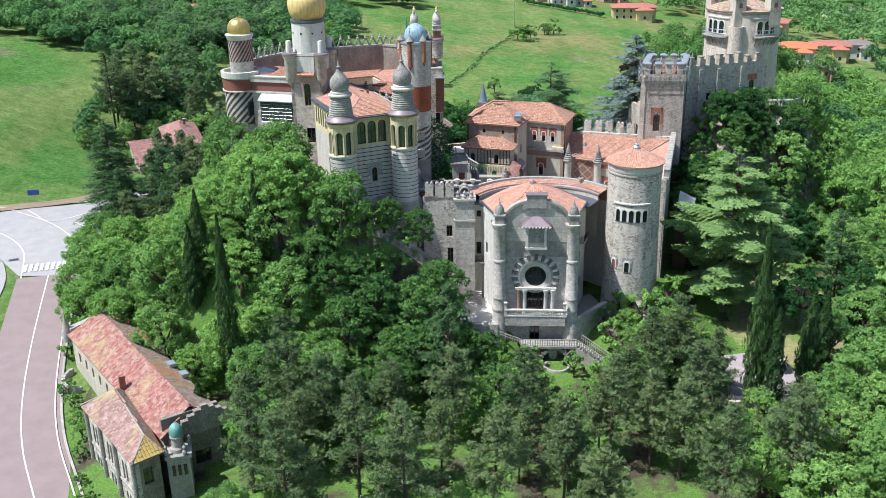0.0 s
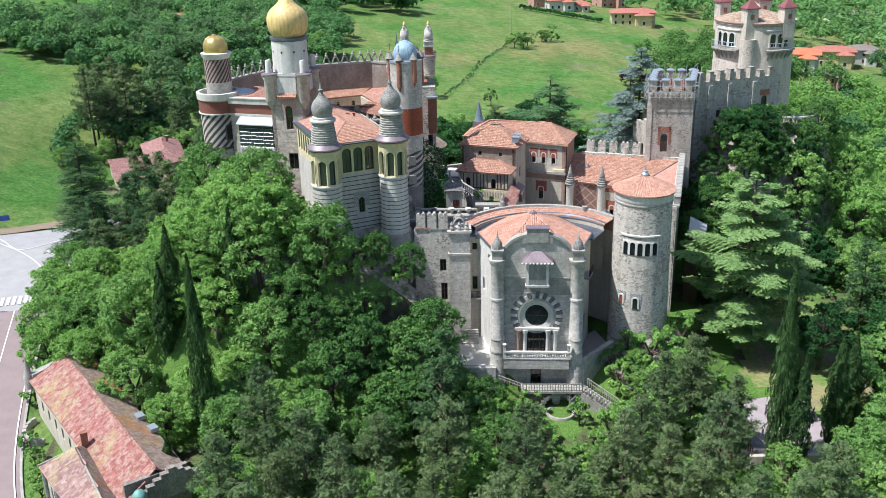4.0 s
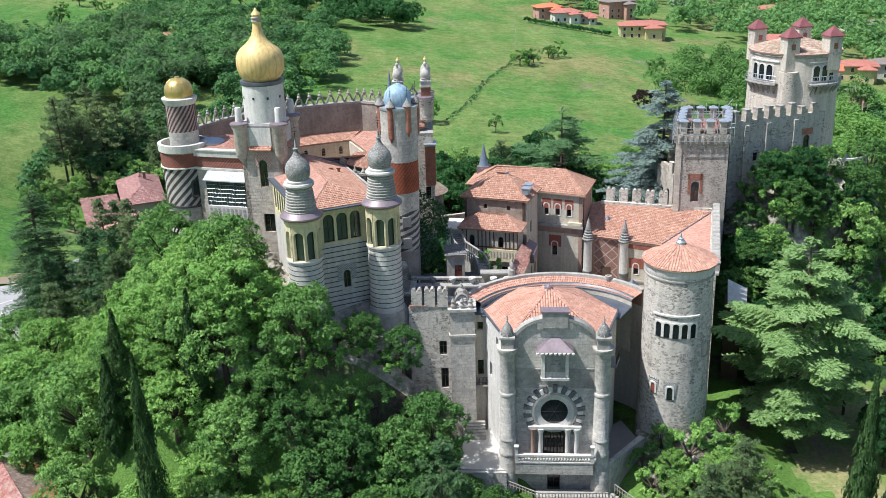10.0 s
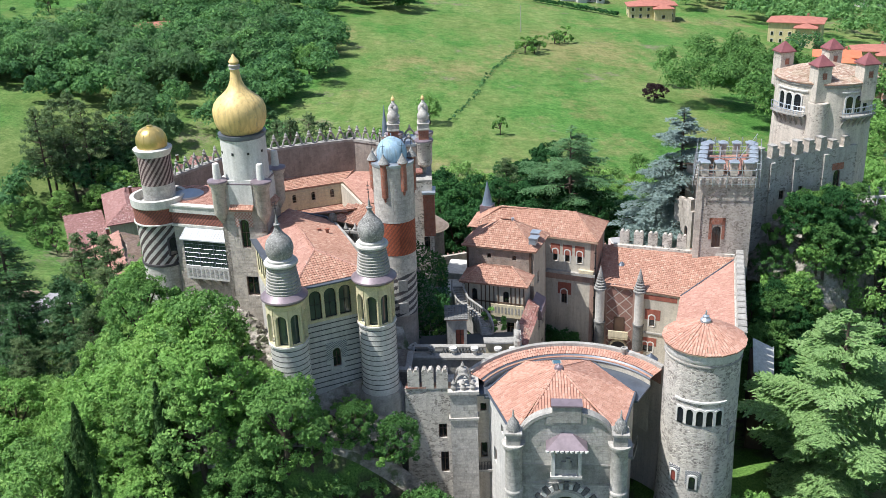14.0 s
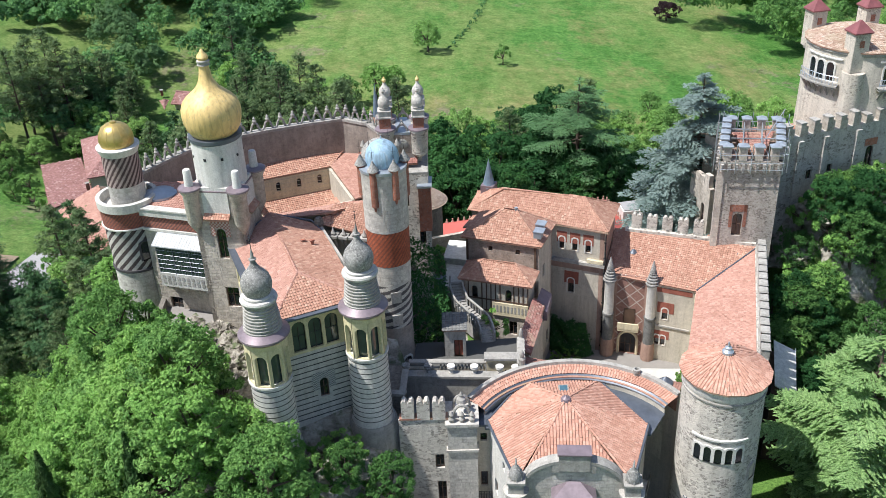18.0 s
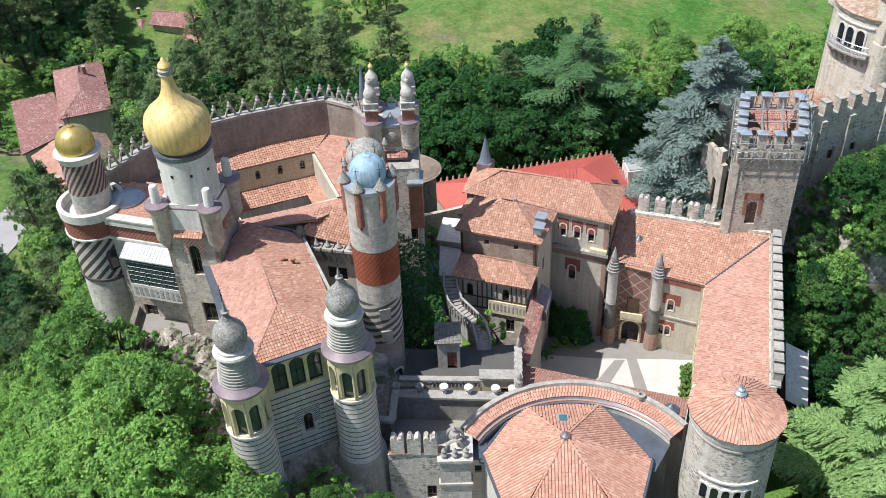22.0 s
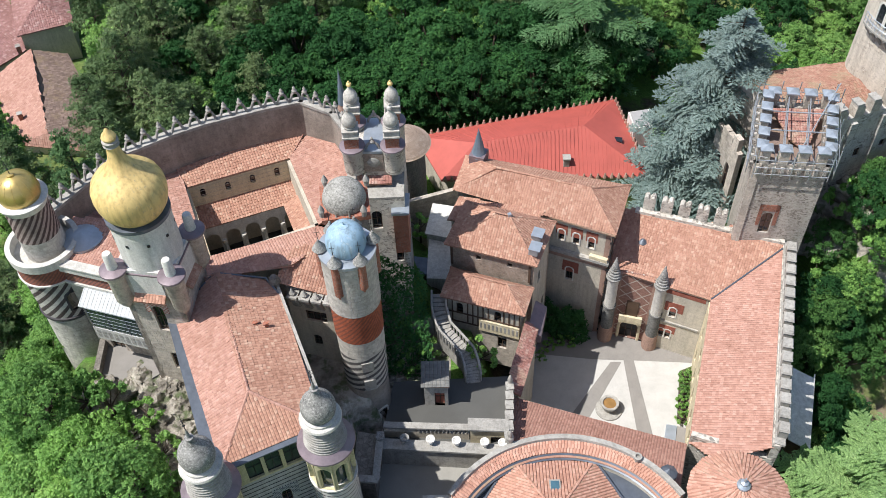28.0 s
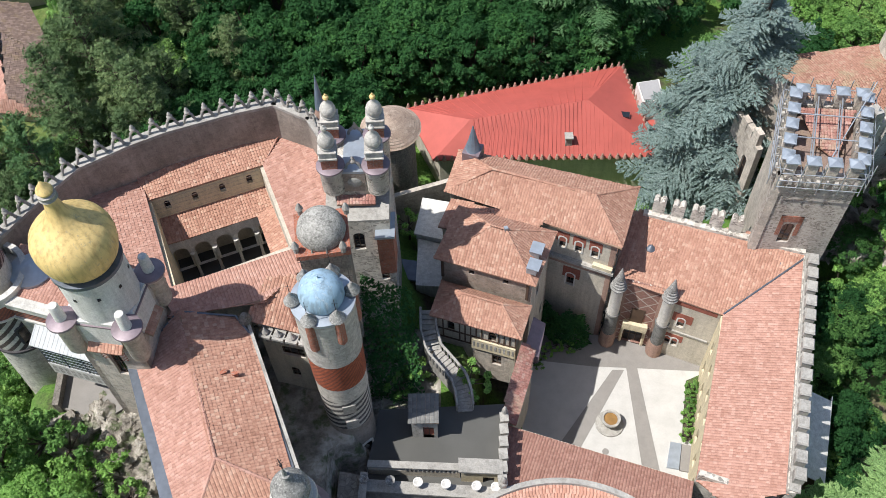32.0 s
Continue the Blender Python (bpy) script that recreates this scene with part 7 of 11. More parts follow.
# the ring roof round the apse
rg = thing("apse_ring_roof", "curved tiled roof with a stone coping round the apse", "roof")
RX, RY, R1, R0 = 12.2, 118.6, 10.75, 9.75
A0, A1 = radians(30), radians(148)
tv, cnt = [], 0
for k in range(3):
    rr0 = R0 + k * 0.36
    num = int((A1 - A0) * rr0 / 0.26)
    for i in range(num):
        a = A0 + (A1 - A0) * (i + 0.5) / num
        hwid = (A1 - A0) * rr0 / num / 2
        c, s = math.cos(a), math.sin(a)
        for rr, zz in ((rr0 - 0.02, 20.35 + k * 0.12), (rr0 + 0.40, 20.45 + k * 0.12)):
            for tt, dz in ((-1, 0.0), (-0.5, 0.07), (0.5, 0.07), (1, 0.0)):
                tv.append((RX + rr * c - tt * hwid * s, RY + rr * s + tt * hwid * c, zz + dz))
        cnt += 1
mesh_of("ring_tiles", np.array(tv), [(0, 4, 5, 1), (1, 5, 6, 2), (2, 6, 7, 3)], cnt, 8, CHURCHTILE, rg)["kind"] = "stuff"
part("ring_bed", Mesh().lathe(RX, RY, [(R0 - 0.35, 19.6), (R0 - 0.35, 20.2), (R0, 20.3), (R1, 20.68), (R1, 19.0)], 48, A0, A1), OLDTILE, rg)
part("ring_gutter", Mesh().lathe(RX, RY, [(R0 - 0.5, 20.05), (R0 - 0.3, 20.15), (R0 - 0.05, 20.36)], 48, A0, A1), GUTTER, rg)
part("coping", Mesh().lathe(RX, RY, [(R1 - 0.05, 20.6), (R1, 21.0), (R1 + 0.42, 21.02), (R1 + 0.48, 20.8), (R1 + 0.3, 20.7)], 48, A0, A1), COPING, rg, "pale lichened stone coping")
part("ring_wall", Mesh().lathe(RX, RY, [(R1 + 0.32, 6.0), (R1 + 0.32, 20.75)], 48, A0, A1), RENDERED, rg)
part("inner_wall", Mesh().lathe(RX, RY, [(R0 - 0.4, 14.0), (R0 - 0.4, 20.1)], 48, A1, A0), RENDERED, rg)
part("apse_flat_roof", Mesh().prism([(RX + (R0 - 0.3) * math.cos(A0 + (A1 - A0) * i / 20), RY + (R0 - 0.3) * math.sin(A0 + (A1 - A0) * i / 20)) for i in range(21)] + [(4.2, 122), (18.6, 120.5)], 19.2, 19.4), GUTTER, rg)
part("chimney", Mesh().lathe(18.45, 127.35, [(0.22, 19.5), (0.22, 21.0), (0.34, 21.05), (0.36, 21.35), (0.2, 21.4), (0.18, 21.1)], 14), COPING, rg, "small round stone chimney")
m = Mesh().lathe(20.9, 126.2, [(0.75, 20.5), (0.72, 20.7), (0.0, 21.3)], 8)
part("lead_vent", m, GUTTER, rg)

# gallery roof towards the court
ga = thing("gallery", "low gallery with a brown tiled roof facing the court", "castle wing")
gl = [(8.3, 136.2, 16.8), (23.8, 130.9, 16.8), (21.6, 124.9, 19.2), (19.3, 127.3, 19.4), (16.5, 129.0, 19.4), (12.3, 129.9, 19.4), (8.0, 129.2, 19.4)]
gl = [(x, y, 16.8 + max(0.0, ((8.3 - x) * 0.324 + (136.2 - y) * 0.946)) * 0.42) for x, y, z in gl]
tiled(ga, gl, Vector((15.5, -5.3, 0)), GALLERYTILE, 0.25, 0.29, under=GALLERYTILE)
gw = Wall((23.6, 131.1), (8.4, 136.3), 7.0, 16.7, 0.4)
for i in range(5):
    gw.hole(2.0 + i * 2.9, 1.4, 7.3, 10.0)
    gw.hole(2.0 + i * 2.9, 0.9, 12.4, 13.8)
gw.build("court_wall", RENDERED, ga)
part("end_wall", Mesh().prism([(7.6, 128.8), (8.2, 128.8), (8.7, 136.5), (8.1, 136.6)], 6.5, [20.8, 20.8, 18.4, 18.4]), COPING, ga, "pale stone end wall")
for i in range(6):
    part("end_wall_stone", Mesh().turned_box(7.95 + i * 0.08, 129.6 + i * 1.25, 20.6 - i * 0.38, 21.1 - i * 0.38, 0.36, 0.45, 4), COPING, ga)
part("gable_finial", Mesh().lathe(8.4, 136.2, [(0.3, 18.3), (0.34, 19.0), (0.2, 19.3), (0.26, 19.6), (0.1, 20.2), (0, 20.3)], 10), COPING, ga)
part("gable_finial", Mesh().lathe(8.0, 129.2, [(0.3, 20.8), (0.34, 21.6), (0.2, 21.8), (0.26, 22.1), (0.1, 22.5), (0, 22.6)], 10), COPING, ga)

# round tower
rt = thing("round_tower", "round rubble-stone tower with a conical tiled roof", "tower")
TX, TY = 24.75, 121.7
part("shaft", Mesh().lathe(TX, TY, [(3.95, 1.5), (3.75, 6.5), (3.55, 14.0), (3.46, 24.4)], 48), STONE, rt, "grey rubble-stone shaft")
part("cornice", Mesh().lathe(TX, TY, [(3.48, 24.3), (3.58, 24.5), (3.55, 25.1), (3.7, 25.35)], 48), RENDER_WHITE, rt)
ring(rt, TX, TY, 3.5, 24.0, COPING, 0.14, 0.08)
part("label_mould", Mesh().lathe(TX, TY, [(3.46, 20.2), (3.64, 20.24), (3.64, 20.42), (3.46, 20.46)], 16, radians(-144), radians(-64)), WHITESTONE, rt, "white moulding above the arcade")
part("arcade_panel", Mesh().lathe(TX, TY, [(3.4, 17.7), (3.505, 17.72), (3.505, 19.75), (3.4, 19.78)], 16, radians(-141), radians(-67)), WHITESTONE, rt, "white stone arcade panel")
N = 16
for i in range(N):
    a0, a1 = math.tau * (i - 0.5) / N, math.tau * (i + 0.5) / N
    p = (TX + 3.85 * math.cos(a0), TY + 3.85 * math.sin(a0), 25.35)
    q = (TX + 3.85 * math.cos(a1), TY + 3.85 * math.sin(a1), 25.35)
    tiled(rt, [p, q, (TX, TY, 27.15)], Vector(q) - Vector(p), CHURCHTILE, 0.27, 0.34, depth=0.1, barrel=True)
    ridge(rt, p, (TX, TY, 27.15), CHURCHTILE, 0.09)
part("roof_knob", Mesh().lathe(TX, TY, [(0.5, 27.0), (0.5, 27.2), (0.3, 27.4), (0.3, 27.55), (0.1, 27.65), (0.06, 28.1), (0, 28.12)], 14), ZINC, rt, "grey metal roof knob")
for i in range(5):
    round_window(rt, TX, TY, 3.5, -133 + i * 14.5, 0.62, 17.9, 19.2)
round_window(rt, TX, TY, 3.62, -137, 0.5, 11.3, 12.2, WHITESTONE, sheet("red_shutter", (0.26, 0.07, 0.05), 0.6), CHECKER)
round_window(rt, TX, TY, 3.62, -108, 0.6, 10.9, 12.0, WHITESTONE, GLASS, CHECKER)
round_window(rt, TX, TY, 3.56, -46, 0.8, 15.4, 16.6, COPING, RENDERED)

# bell wing and battlemented wall west of the church
bw = thing("battlemented_wing", "pale stone wing with stepped battlements and a bell gable", "castle wing")
wl = Wall((-3.4, 122.0), (1.0, 121.9), 4.0, 20.6, 0.6)
wl.hole(3.5, 0.8, 15.0, 16.6, False).hole(3.6, 0.8, 11.0, 13.4, False)
wl.build("wall", STONE, bw)
merlons(bw, (-3.2, 122.3, 0), (0.9, 122.2, 0), 20.6, STONE, 3, 1.12, 2.1, 0.75, True)
for i in range(7):
    part("coping_tile", Mesh().turned_box(-3.0 + i * 0.62, 122.3, 20.6, 20.78, 0.3, 0.42, 0), OLDTILE, bw, "red coping tile between the battlements")
part("bell_tower_body", Mesh().box(0.9, 121.4, 4.0, 3.5, 124.4, 20.2).box(0.75, 121.25, 17.3, 3.65, 124.5, 17.55).box(0.7, 121.2, 20.2, 3.7, 124.6, 20.5), ASHLAR, bw, "pale rubble bell tower body")
for i, (x0, z0) in enumerate(((1.3, 20.5), (2.2, 20.5), (3.1, 20.5))):
    part("roof_urn", Mesh().lathe(x0, 121.7, [(0.22, z0), (0.3, z0 + 0.3), (0.16, z0 + 0.55), (0.24, z0 + 0.75), (0.05, z0 + 1.1)], 10), COPING, bw)
for s in (0, 1):
    m = Mesh().tube([(2.2 + 0.75 * math.cos(math.pi * i / 9), 122.2 + s * 1.4, 20.6 + 1.3 * math.sin(math.pi * i / 9)) for i in range(10)], 0.14)
    part("bell_arch", m, GREYSTONE, bw)
part("bell_finial", Mesh().lathe(2.2, 122.9, [(0.5, 21.7), (0.4, 22.1), (0.15, 22.3), (0.2, 22.5), (0, 22.9)], 10), GREYSTONE, bw)
lk = Wall((3.5, 122.4), (4.7, 122.4), 4.0, 19.4, 0.4)
lk.hole(0.6, 0.6, 17.6, 18.5, False).hole(0.6, 0.65, 12.2, 14.0, False)
lk.build("link_wall", RENDERED, bw)
part("link_roof", Mesh().prism([(3.4, 122.2), (4.9, 122.2), (4.9, 126), (3.4, 126)], 19.4, 19.6), GUTTER, bw)
m = Mesh()
for i in range(9):
    m.bar((3.45 + i * 0.15, 121.7, 11.3), (3.45 + i * 0.15, 121.7, 12.2), 0.025, 4)
m.bar((3.4, 121.7, 12.2), (4.75, 121.7, 12.2), 0.03, 4)
part("iron_railing", m, IRON, bw)["kind"] = "stuff"
part("ledge", Mesh().box(3.4, 121.6, 11.1, 4.8, 122.4, 11.3), GREYSTONE, bw)

# paved landing and steps beside the church
ld = thing("church_landing", "pale gravel landing with stone steps beside the church", "terrace", "", "structure")
part("landing_floor", Mesh().prism([(1.2, 113.6), (6.0, 113.2), (6.4, 115.2), (5.0, 121), (2.0, 121.4)], 3.0, 6.15), PAVING, ld)
for i in range(6):
    part("step", Mesh().box(2.2, 119.0 + i * 0.35, 6.1, 4.4, 119.4 + i * 0.35, 6.35 + i * 0.18), COPING, ld)
part("retaining_wall", Mesh().prism([(1.0, 113.2), (6.2, 112.9), (6.2, 113.3), (1.0, 113.6)], 1.0, 6.0), ASHLAR, ld)
part("buttress_wall", Mesh().prism([(16.2, 113.0), (16.8, 113.0), (21.2, 117.6), (20.6, 118.0)], 0.5, 6.8), ASHLAR, ld)
part("east_terrace", Mesh().prism([(16.3, 113.4), (20.8, 117.8), (19.5, 122.5), (18.2, 121.4)], 1.0, 6.0), PATHGREY, ld)

# railed landing, niche with a wall fountain, and stair below the church front
st = thing("garden_stair", "weathered stone landing and stair with rustic railing below the church", "stairs")
part("landing", Mesh().prism([(9.2, 111.2), (16.3, 110.9), (16.5, 113.0), (9.2, 113.4)], 3.3, 3.6), GREYSTONE, st)
for x0, x1 in ((9.2, 11.7), (15.3, 16.4)):
    part("landing_wall", Mesh().prism([(x0, 111.5), (x1, 111.4), (x1, 113.0), (x0, 113.2)], -0.5, 3.3), STONE_DARK, st)
part("niche_back", Mesh().box(11.7, 112.4, -0.5, 15.3, 112.9, 3.3), STONE_DARK, st)
for i in range(11):
    a = math.pi * (i + 0.5) / 11
    part("arch_stone", Mesh().turned_box(13.5 - 1.85 * math.cos(a), 111.3, 1.35 + 1.75 * math.sin(a) - 0.16, 1.35 + 1.75 * math.sin(a) + 0.2, 0.3, 0.16, 0), GREYSTONE, st)
part("wall_fountain", Mesh().box(12.9, 112.15, 1.6, 13.9, 112.4, 2.7).lathe(13.4, 112.1, [(0.1, 1.2), (0.42, 1.5), (0.46, 1.6), (0.36, 1.58), (0, 1.5)], 14), WHITESTONE, st, "pale wall fountain")
part("basin", Mesh().lathe(13.7, 110.2, [(1.7, 0.2), (1.75, 1.25), (1.7, 1.36), (1.42, 1.36), (1.38, 1.0), (0, 0.95)], 28), COPING, st, "round stone basin")
for i in range(15):
    part("step", Mesh().turned_box(16.6 + i * 0.33, 111.7 - i * 0.2, 0.2, 3.5 - i * 0.165, 0.22, 0.85, -31), GREYSTONE, st)


def rustic_rail(a, b, n, tall=0.95):
    a, b, up = Vector(a), Vector(b), Vector((0, 0, tall))
    m = Mesh().bar(a + up, b + up, 0.06, 5).bar(a + up * 0.5, b + up * 0.5, 0.04, 5)
    for i in range(n + 1):
        p = a.lerp(b, i / n)
        m.bar(p, p + up, 0.045, 4)
    part("railing", m, WHITEWOOD, st, "weathered grey rustic railing")


WHITEWOOD = plaster("weathered_grey_rail", (0.36, 0.34, 0.31), 0.5)
rustic_rail((9.4, 111.3, 3.6), (16.3, 111.0, 3.6), 22)
rustic_rail((16.4, 111.0, 3.5), (21.2, 108.1, 1.1), 20)
rustic_rail((17.2, 112.6, 3.5), (21.9, 109.6, 1.1), 20)
rustic_rail((3.9, 114.2, 4.7), (9.3, 111.6, 3.7), 18, 0.7)
for x, y in ((16.5, 110.9), (14.9, 111.1), (17.9, 110.1)):
    m = Mesh().bar((x, y, 0.6), (x, y, 3.3), 0.1, 6).bar((x, y, 2.2), (x - 0.7, y + 0.1, 3.25), 0.07, 5).bar((x, y, 2.2), (x + 0.7, y - 0.3, 3.1), 0.07, 5)
    part("branch_post", m, WHITEWOOD, st)
part("lamp_post", Mesh().lathe(21.7, 108.4, [(0.12, 0.3), (0.08, 0.6), (0.06, 2.2)], 8), IRON, st)
part("lamp_globe", Mesh().lathe(21.7, 108.4, [(0.06, 2.2), (0.2, 2.35), (0.2, 2.5), (0.0, 2.65)], 10), WHITESTONE, st)

# ---- houses, terrace and court between the stronghold and the church ----
hr = thing("main_house", "tall beige house with a hipped tile roof", "house")
HZ = 23.6
hp = [(3.5, 156.3), (19.1, 149.7), (21.4, 156.4), (4.9, 161.2)]
hip_roof(hr, hp, HZ, (7.9, 156.9, 26.0), (16.9, 153.7, 26.0), TERRACOTTA)
hi = [(4.0, 156.5), (18.8, 150.25), (20.9, 156.2), (5.2, 160.7)]
w0 = Wall(hi[0], hi[1], 7.0, HZ - 0.1, 0.5)
for i in range(3):
    w0.hole(11.1 + i * 1.55, 0.62, 20.3, 21.6)
w0.hole(12.3, 0.75, 14.6, 16.2)
w0.build("front_wall", RENDERED, hr, "aged beige rendered wall", GLASS, WOOD, WHITESTONE)
for i in range(3):
    u = 11.1 + i * 1.55
    part("red_panel", Mesh().prism([w0.at(u - 0.6, 0, -0.03)[:2], w0.at(u + 0.6, 0, -0.03)[:2], w0.at(u + 0.6, 0, 0.02)[:2], w0.at(u - 0.6, 0, 0.02)[:2]], 21.25, 22.6), REDPAINT, hr)
part("red_panel", Mesh().prism([w0.at(11.5, 0, -0.03)[:2], w0.at(13.2, 0, -0.03)[:2], w0.at(13.2, 0, 0.02)[:2], w0.at(11.5, 0, 0.02)[:2]], 15.9, 17.5), REDPAINT, hr)
part("pink_band", Mesh().prism([w0.at(8.5, 0, -0.08)[:2], w0.at(w0.len, 0, -0.08)[:2], w0.at(w0.len, 0, 0.02)[:2], w0.at(8.5, 0, 0.02)[:2]], 17.9, 18.8), RENDER_PINK, hr, "faded pink plaster band")
part("ledge", Mesh().prism([w0.at(8.5, 0, -0.45)[:2], w0.at(w0.len + 0.2, 0, -0.45)[:2], w0.at(w0.len + 0.2, 0, 0.02)[:2], w0.at(8.5, 0, 0.02)[:2]], 18.8, 19.15), COPING, hr)
part("sill_slab", Mesh().prism([w0.at(14.2, 0, -0.4)[:2], w0.at(w0.len, 0, -0.4)[:2], w0.at(w0.len, 0, 0.02)[:2], w0.at(14.2, 0, 0.02)[:2]], 19.2, 19.6), CREAM, hr)
w1 = Wall(hi[1], hi[2], 7.0, HZ - 0.1, 0.5)
w1.build("side_wall", RENDER_PINK, hr, "faded pink side wall")
Wall(hi[2], hi[3], 5.0, HZ - 0.1, 0.5).build("back_wall", RENDERED, hr)
Wall(hi[3], hi[0], 7.0, HZ - 0.1, 0.5).build("side_wall", RENDERED, hr)
part("spire_base", Mesh().turned_box(6.2, 160.0, 24.0, 25.2, 0.8, 0.8, -20), LEAD, hr)
part("spire", Mesh().lathe(6.2, 160.0, [(0.85, 24.9), (0.72, 25.1), (0.5, 26.2), (0.0, 28.5)], 10), SPIREBLUE, hr, "slim blue-grey metal spire")
for i in range(8):
    part("drainpipe_bracket", Mesh().turned_box(18.85, 150.0, 8 + i * 2.0, 8.1 + i * 2.0, 0.12, 0.12, 0), IRON, hr)
part("drainpipe", Mesh().bar((18.9, 149.95, 7.2), (18.9, 149.95, 23.4), 0.07, 6), IRON, hr)

md = thing("middle_house", "brick and stone house with a hipped tile roof", "house")
MZ = 24.4
mp = [(2.6, 148.4), (11.2, 145.3), (13.4, 150.9), (4.8, 154.0)]
ap = (8.6, 149.6, 27.0)
hip_roof(md, mp, MZ, (7.6, 149.9, 26.9), (8.8, 149.5, 26.9), TERRACOTTA, single=150)
part("roof_knob", Mesh().turned_box(8.8, 149.5, 26.8, 27.2, 0.16, 0.16, 20), ZINC, md)
mi = [(3.2, 148.55), (11.0, 145.75), (12.9, 150.7), (5.0, 153.5)]
w0 = Wall(mi[0], mi[1], 12.0, MZ - 0.1, 0.4)
w0.hole(2.8, 0.5, 22.9, 23.5, False).hole(5.9, 0.5, 22.9, 23.5, False)
w0.build("front_wall", BRICKISH, md, "brown brickwork front")
w1 = Wall(mi[1], mi[2], 7.0, MZ - 0.1, 0.4)
w1.hole(2.0, 0.8, 19.5, 21.0, False).hole(2.4, 0.8, 13.0, 14.6, False).hole(4.1, 0.8, 13.0, 14.6, False).hole(3.9, 0.8, 9.4, 11.0, False)
w1.build("side_wall", RENDERED, md)
Wall(mi[2], mi[3], 7.0, MZ - 0.1, 0.4).build("back_wall", BRICKISH, md)
Wall(mi[3], mi[0], 10.0, MZ - 0.1, 0.4).build("side_wall", BRICKISH, md)
for u in (0.15, 7.9):
    part("timber_post", Mesh().turned_box(*w0.at(u, 0, -0.03)[:2], 21.5, 24.3, 0.12, 0.12, -20), WOOD, md)
for x, y in ((11.35, 148.3), (11.0, 146.6)):
    part("roof_light", Mesh().turned_box(x, y, 25.0, 25.75, 0.42, 0.5, -20).turned_box(x + 0.1, y, 25.75, 25.85, 0.55, 0.6, -20), ZINC, md, "grey metal roof dormer")
# back part, between the two houses
bk = thing("link_roof_house", "lower tiled link roof between the houses", "house")
tiled(bk, [(2.9, 152.4, 23.2), (10.5, 149.6, 24.8), (12.4, 152.2, 24.2), (4.1, 155.8, 23.4)], Vector((7.6, -2.8, 0)), TERRACOTTA)
part("wall", Mesh().prism([(3.3, 152.6), (10.6, 150.2), (12.0, 152.3), (4.2, 155.6)], 8.0, 23.0), RENDERED, bk)

lo = thing("timbered_house", "timber-framed house with stone foot and hipped tile roof", "house")
LZ = 21.5
lp = [(2.15, 144.4), (9.95, 141.8), (11.0, 145.1), (3.2, 147.9)]
hip_roof(lo, lp, LZ, (5.0, 145.6, 23.0), (8.4, 144.4, 23.0), TERRACOTTA, single=120)
li = [(2.7, 144.7), (9.6, 142.4), (10.5, 145.2), (3.4, 147.6)]
w0 = Wall(li[0], li[1], 17.6, LZ - 0.1, 0.35)
w0.hole(1.3, 0.7, 18.9, 20.2).hole(5.1, 0.7, 18.9, 20.2)
w0.build("upper_wall", RENDERED, lo)
for i in range(15):
    u = 0.1 + i * 0.51
    if abs(u - 1.3) > 0.42 and abs(u - 5.1) > 0.42:
        part("timber_stud", Mesh().turned_box(*w0.at(u, 0, -0.02)[:2], 17.6, 21.4, 0.06, 0.05, -18.4), WOOD, lo)
for z in (17.6, 19.0, 21.2):
    part("timber_rail", Mesh().turned_box(*w0.at(w0.len / 2, 0, -0.03)[:2], z, z + 0.14, w0.len / 2, 0.05, -18.4), WOOD, lo)
part("balcony_panel", Mesh().turned_box(*w0.at(5.3, 0, -0.12)[:2], 17.3, 18.9, 2.0, 0.1, -18.4), CREAM, lo, "cream carved balcony panel")
for i in range(10):
    part("panel_slot", Mesh().turned_box(*w0.at(3.5 + i * 0.4, 0, -0.23)[:2], 17.8, 18.6, 0.09, 0.02, -18.4), GREYSTONE, lo)
ft = Wall(li[0], li[1], 12.0, 17.6, 0.4)
ft.hole(5.6, 0.9, 14.9, 16.6, False)
ft.build("stone_foot", STONE_WARM, lo)
for p, q in ((1, 2), (2, 3), (3, 0)):
    Wall(li[p], li[q], 9.0, LZ - 0.1, 0.4).build("side_wall", RENDERED, lo)
# lean-to beside it
ln = thing("lean_to", "narrow lean-to with a red tiled roof", "outbuilding")
# added filler, closes a gap that let a streak of sun onto the court
part("end_wall", Mesh().prism([(10.0, 141.9), (11.1, 141.7), (11.3, 142.9), (10.2, 143.1)], 6.5, 17.4), RENDERED, ln)
tiled(ln, [(8.1, 136.2, 18.0), (9.4, 135.9, 17.2), (11.4, 142.2, 19.0), (10.1, 142.5, 19.8)], Vector((2.0, 6.3, 1.4)), REDTILE)
part("wall", Mesh().prism([(8.3, 136.4), (9.2, 136.2), (11.2, 142.0), (10.2, 142.3)], 7.0, [17.0, 17.0, 18.6, 18.6]), RENDERED, ln)
part("side_eave", Mesh().prism([(10.3, 142.0), (11.6, 141.7), (12.4, 145.0), (11.3, 145.3)], 17.4, [19.2, 18.5, 18.7, 19.4]), LEAD, ln)

# terrace with the pots
tr = thing("upper_terrace", "stone terrace on several levels with balustrades", "terrace", "", "structure")
part("terrace_floor", Mesh().prism([(-3.6, 124.2), (8.0, 123.9), (8.0, 129.4), (-3.6, 130.4)], 12.0, 16.9), asphalt_mat("worn_terrace_paving", (0.33, 0.32, 0.295), 0.6), tr, "worn pale paved terrace")
# shade beside the towers is put into the dark floor colour
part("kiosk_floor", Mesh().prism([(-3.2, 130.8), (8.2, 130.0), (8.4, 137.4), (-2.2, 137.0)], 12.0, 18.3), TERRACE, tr)
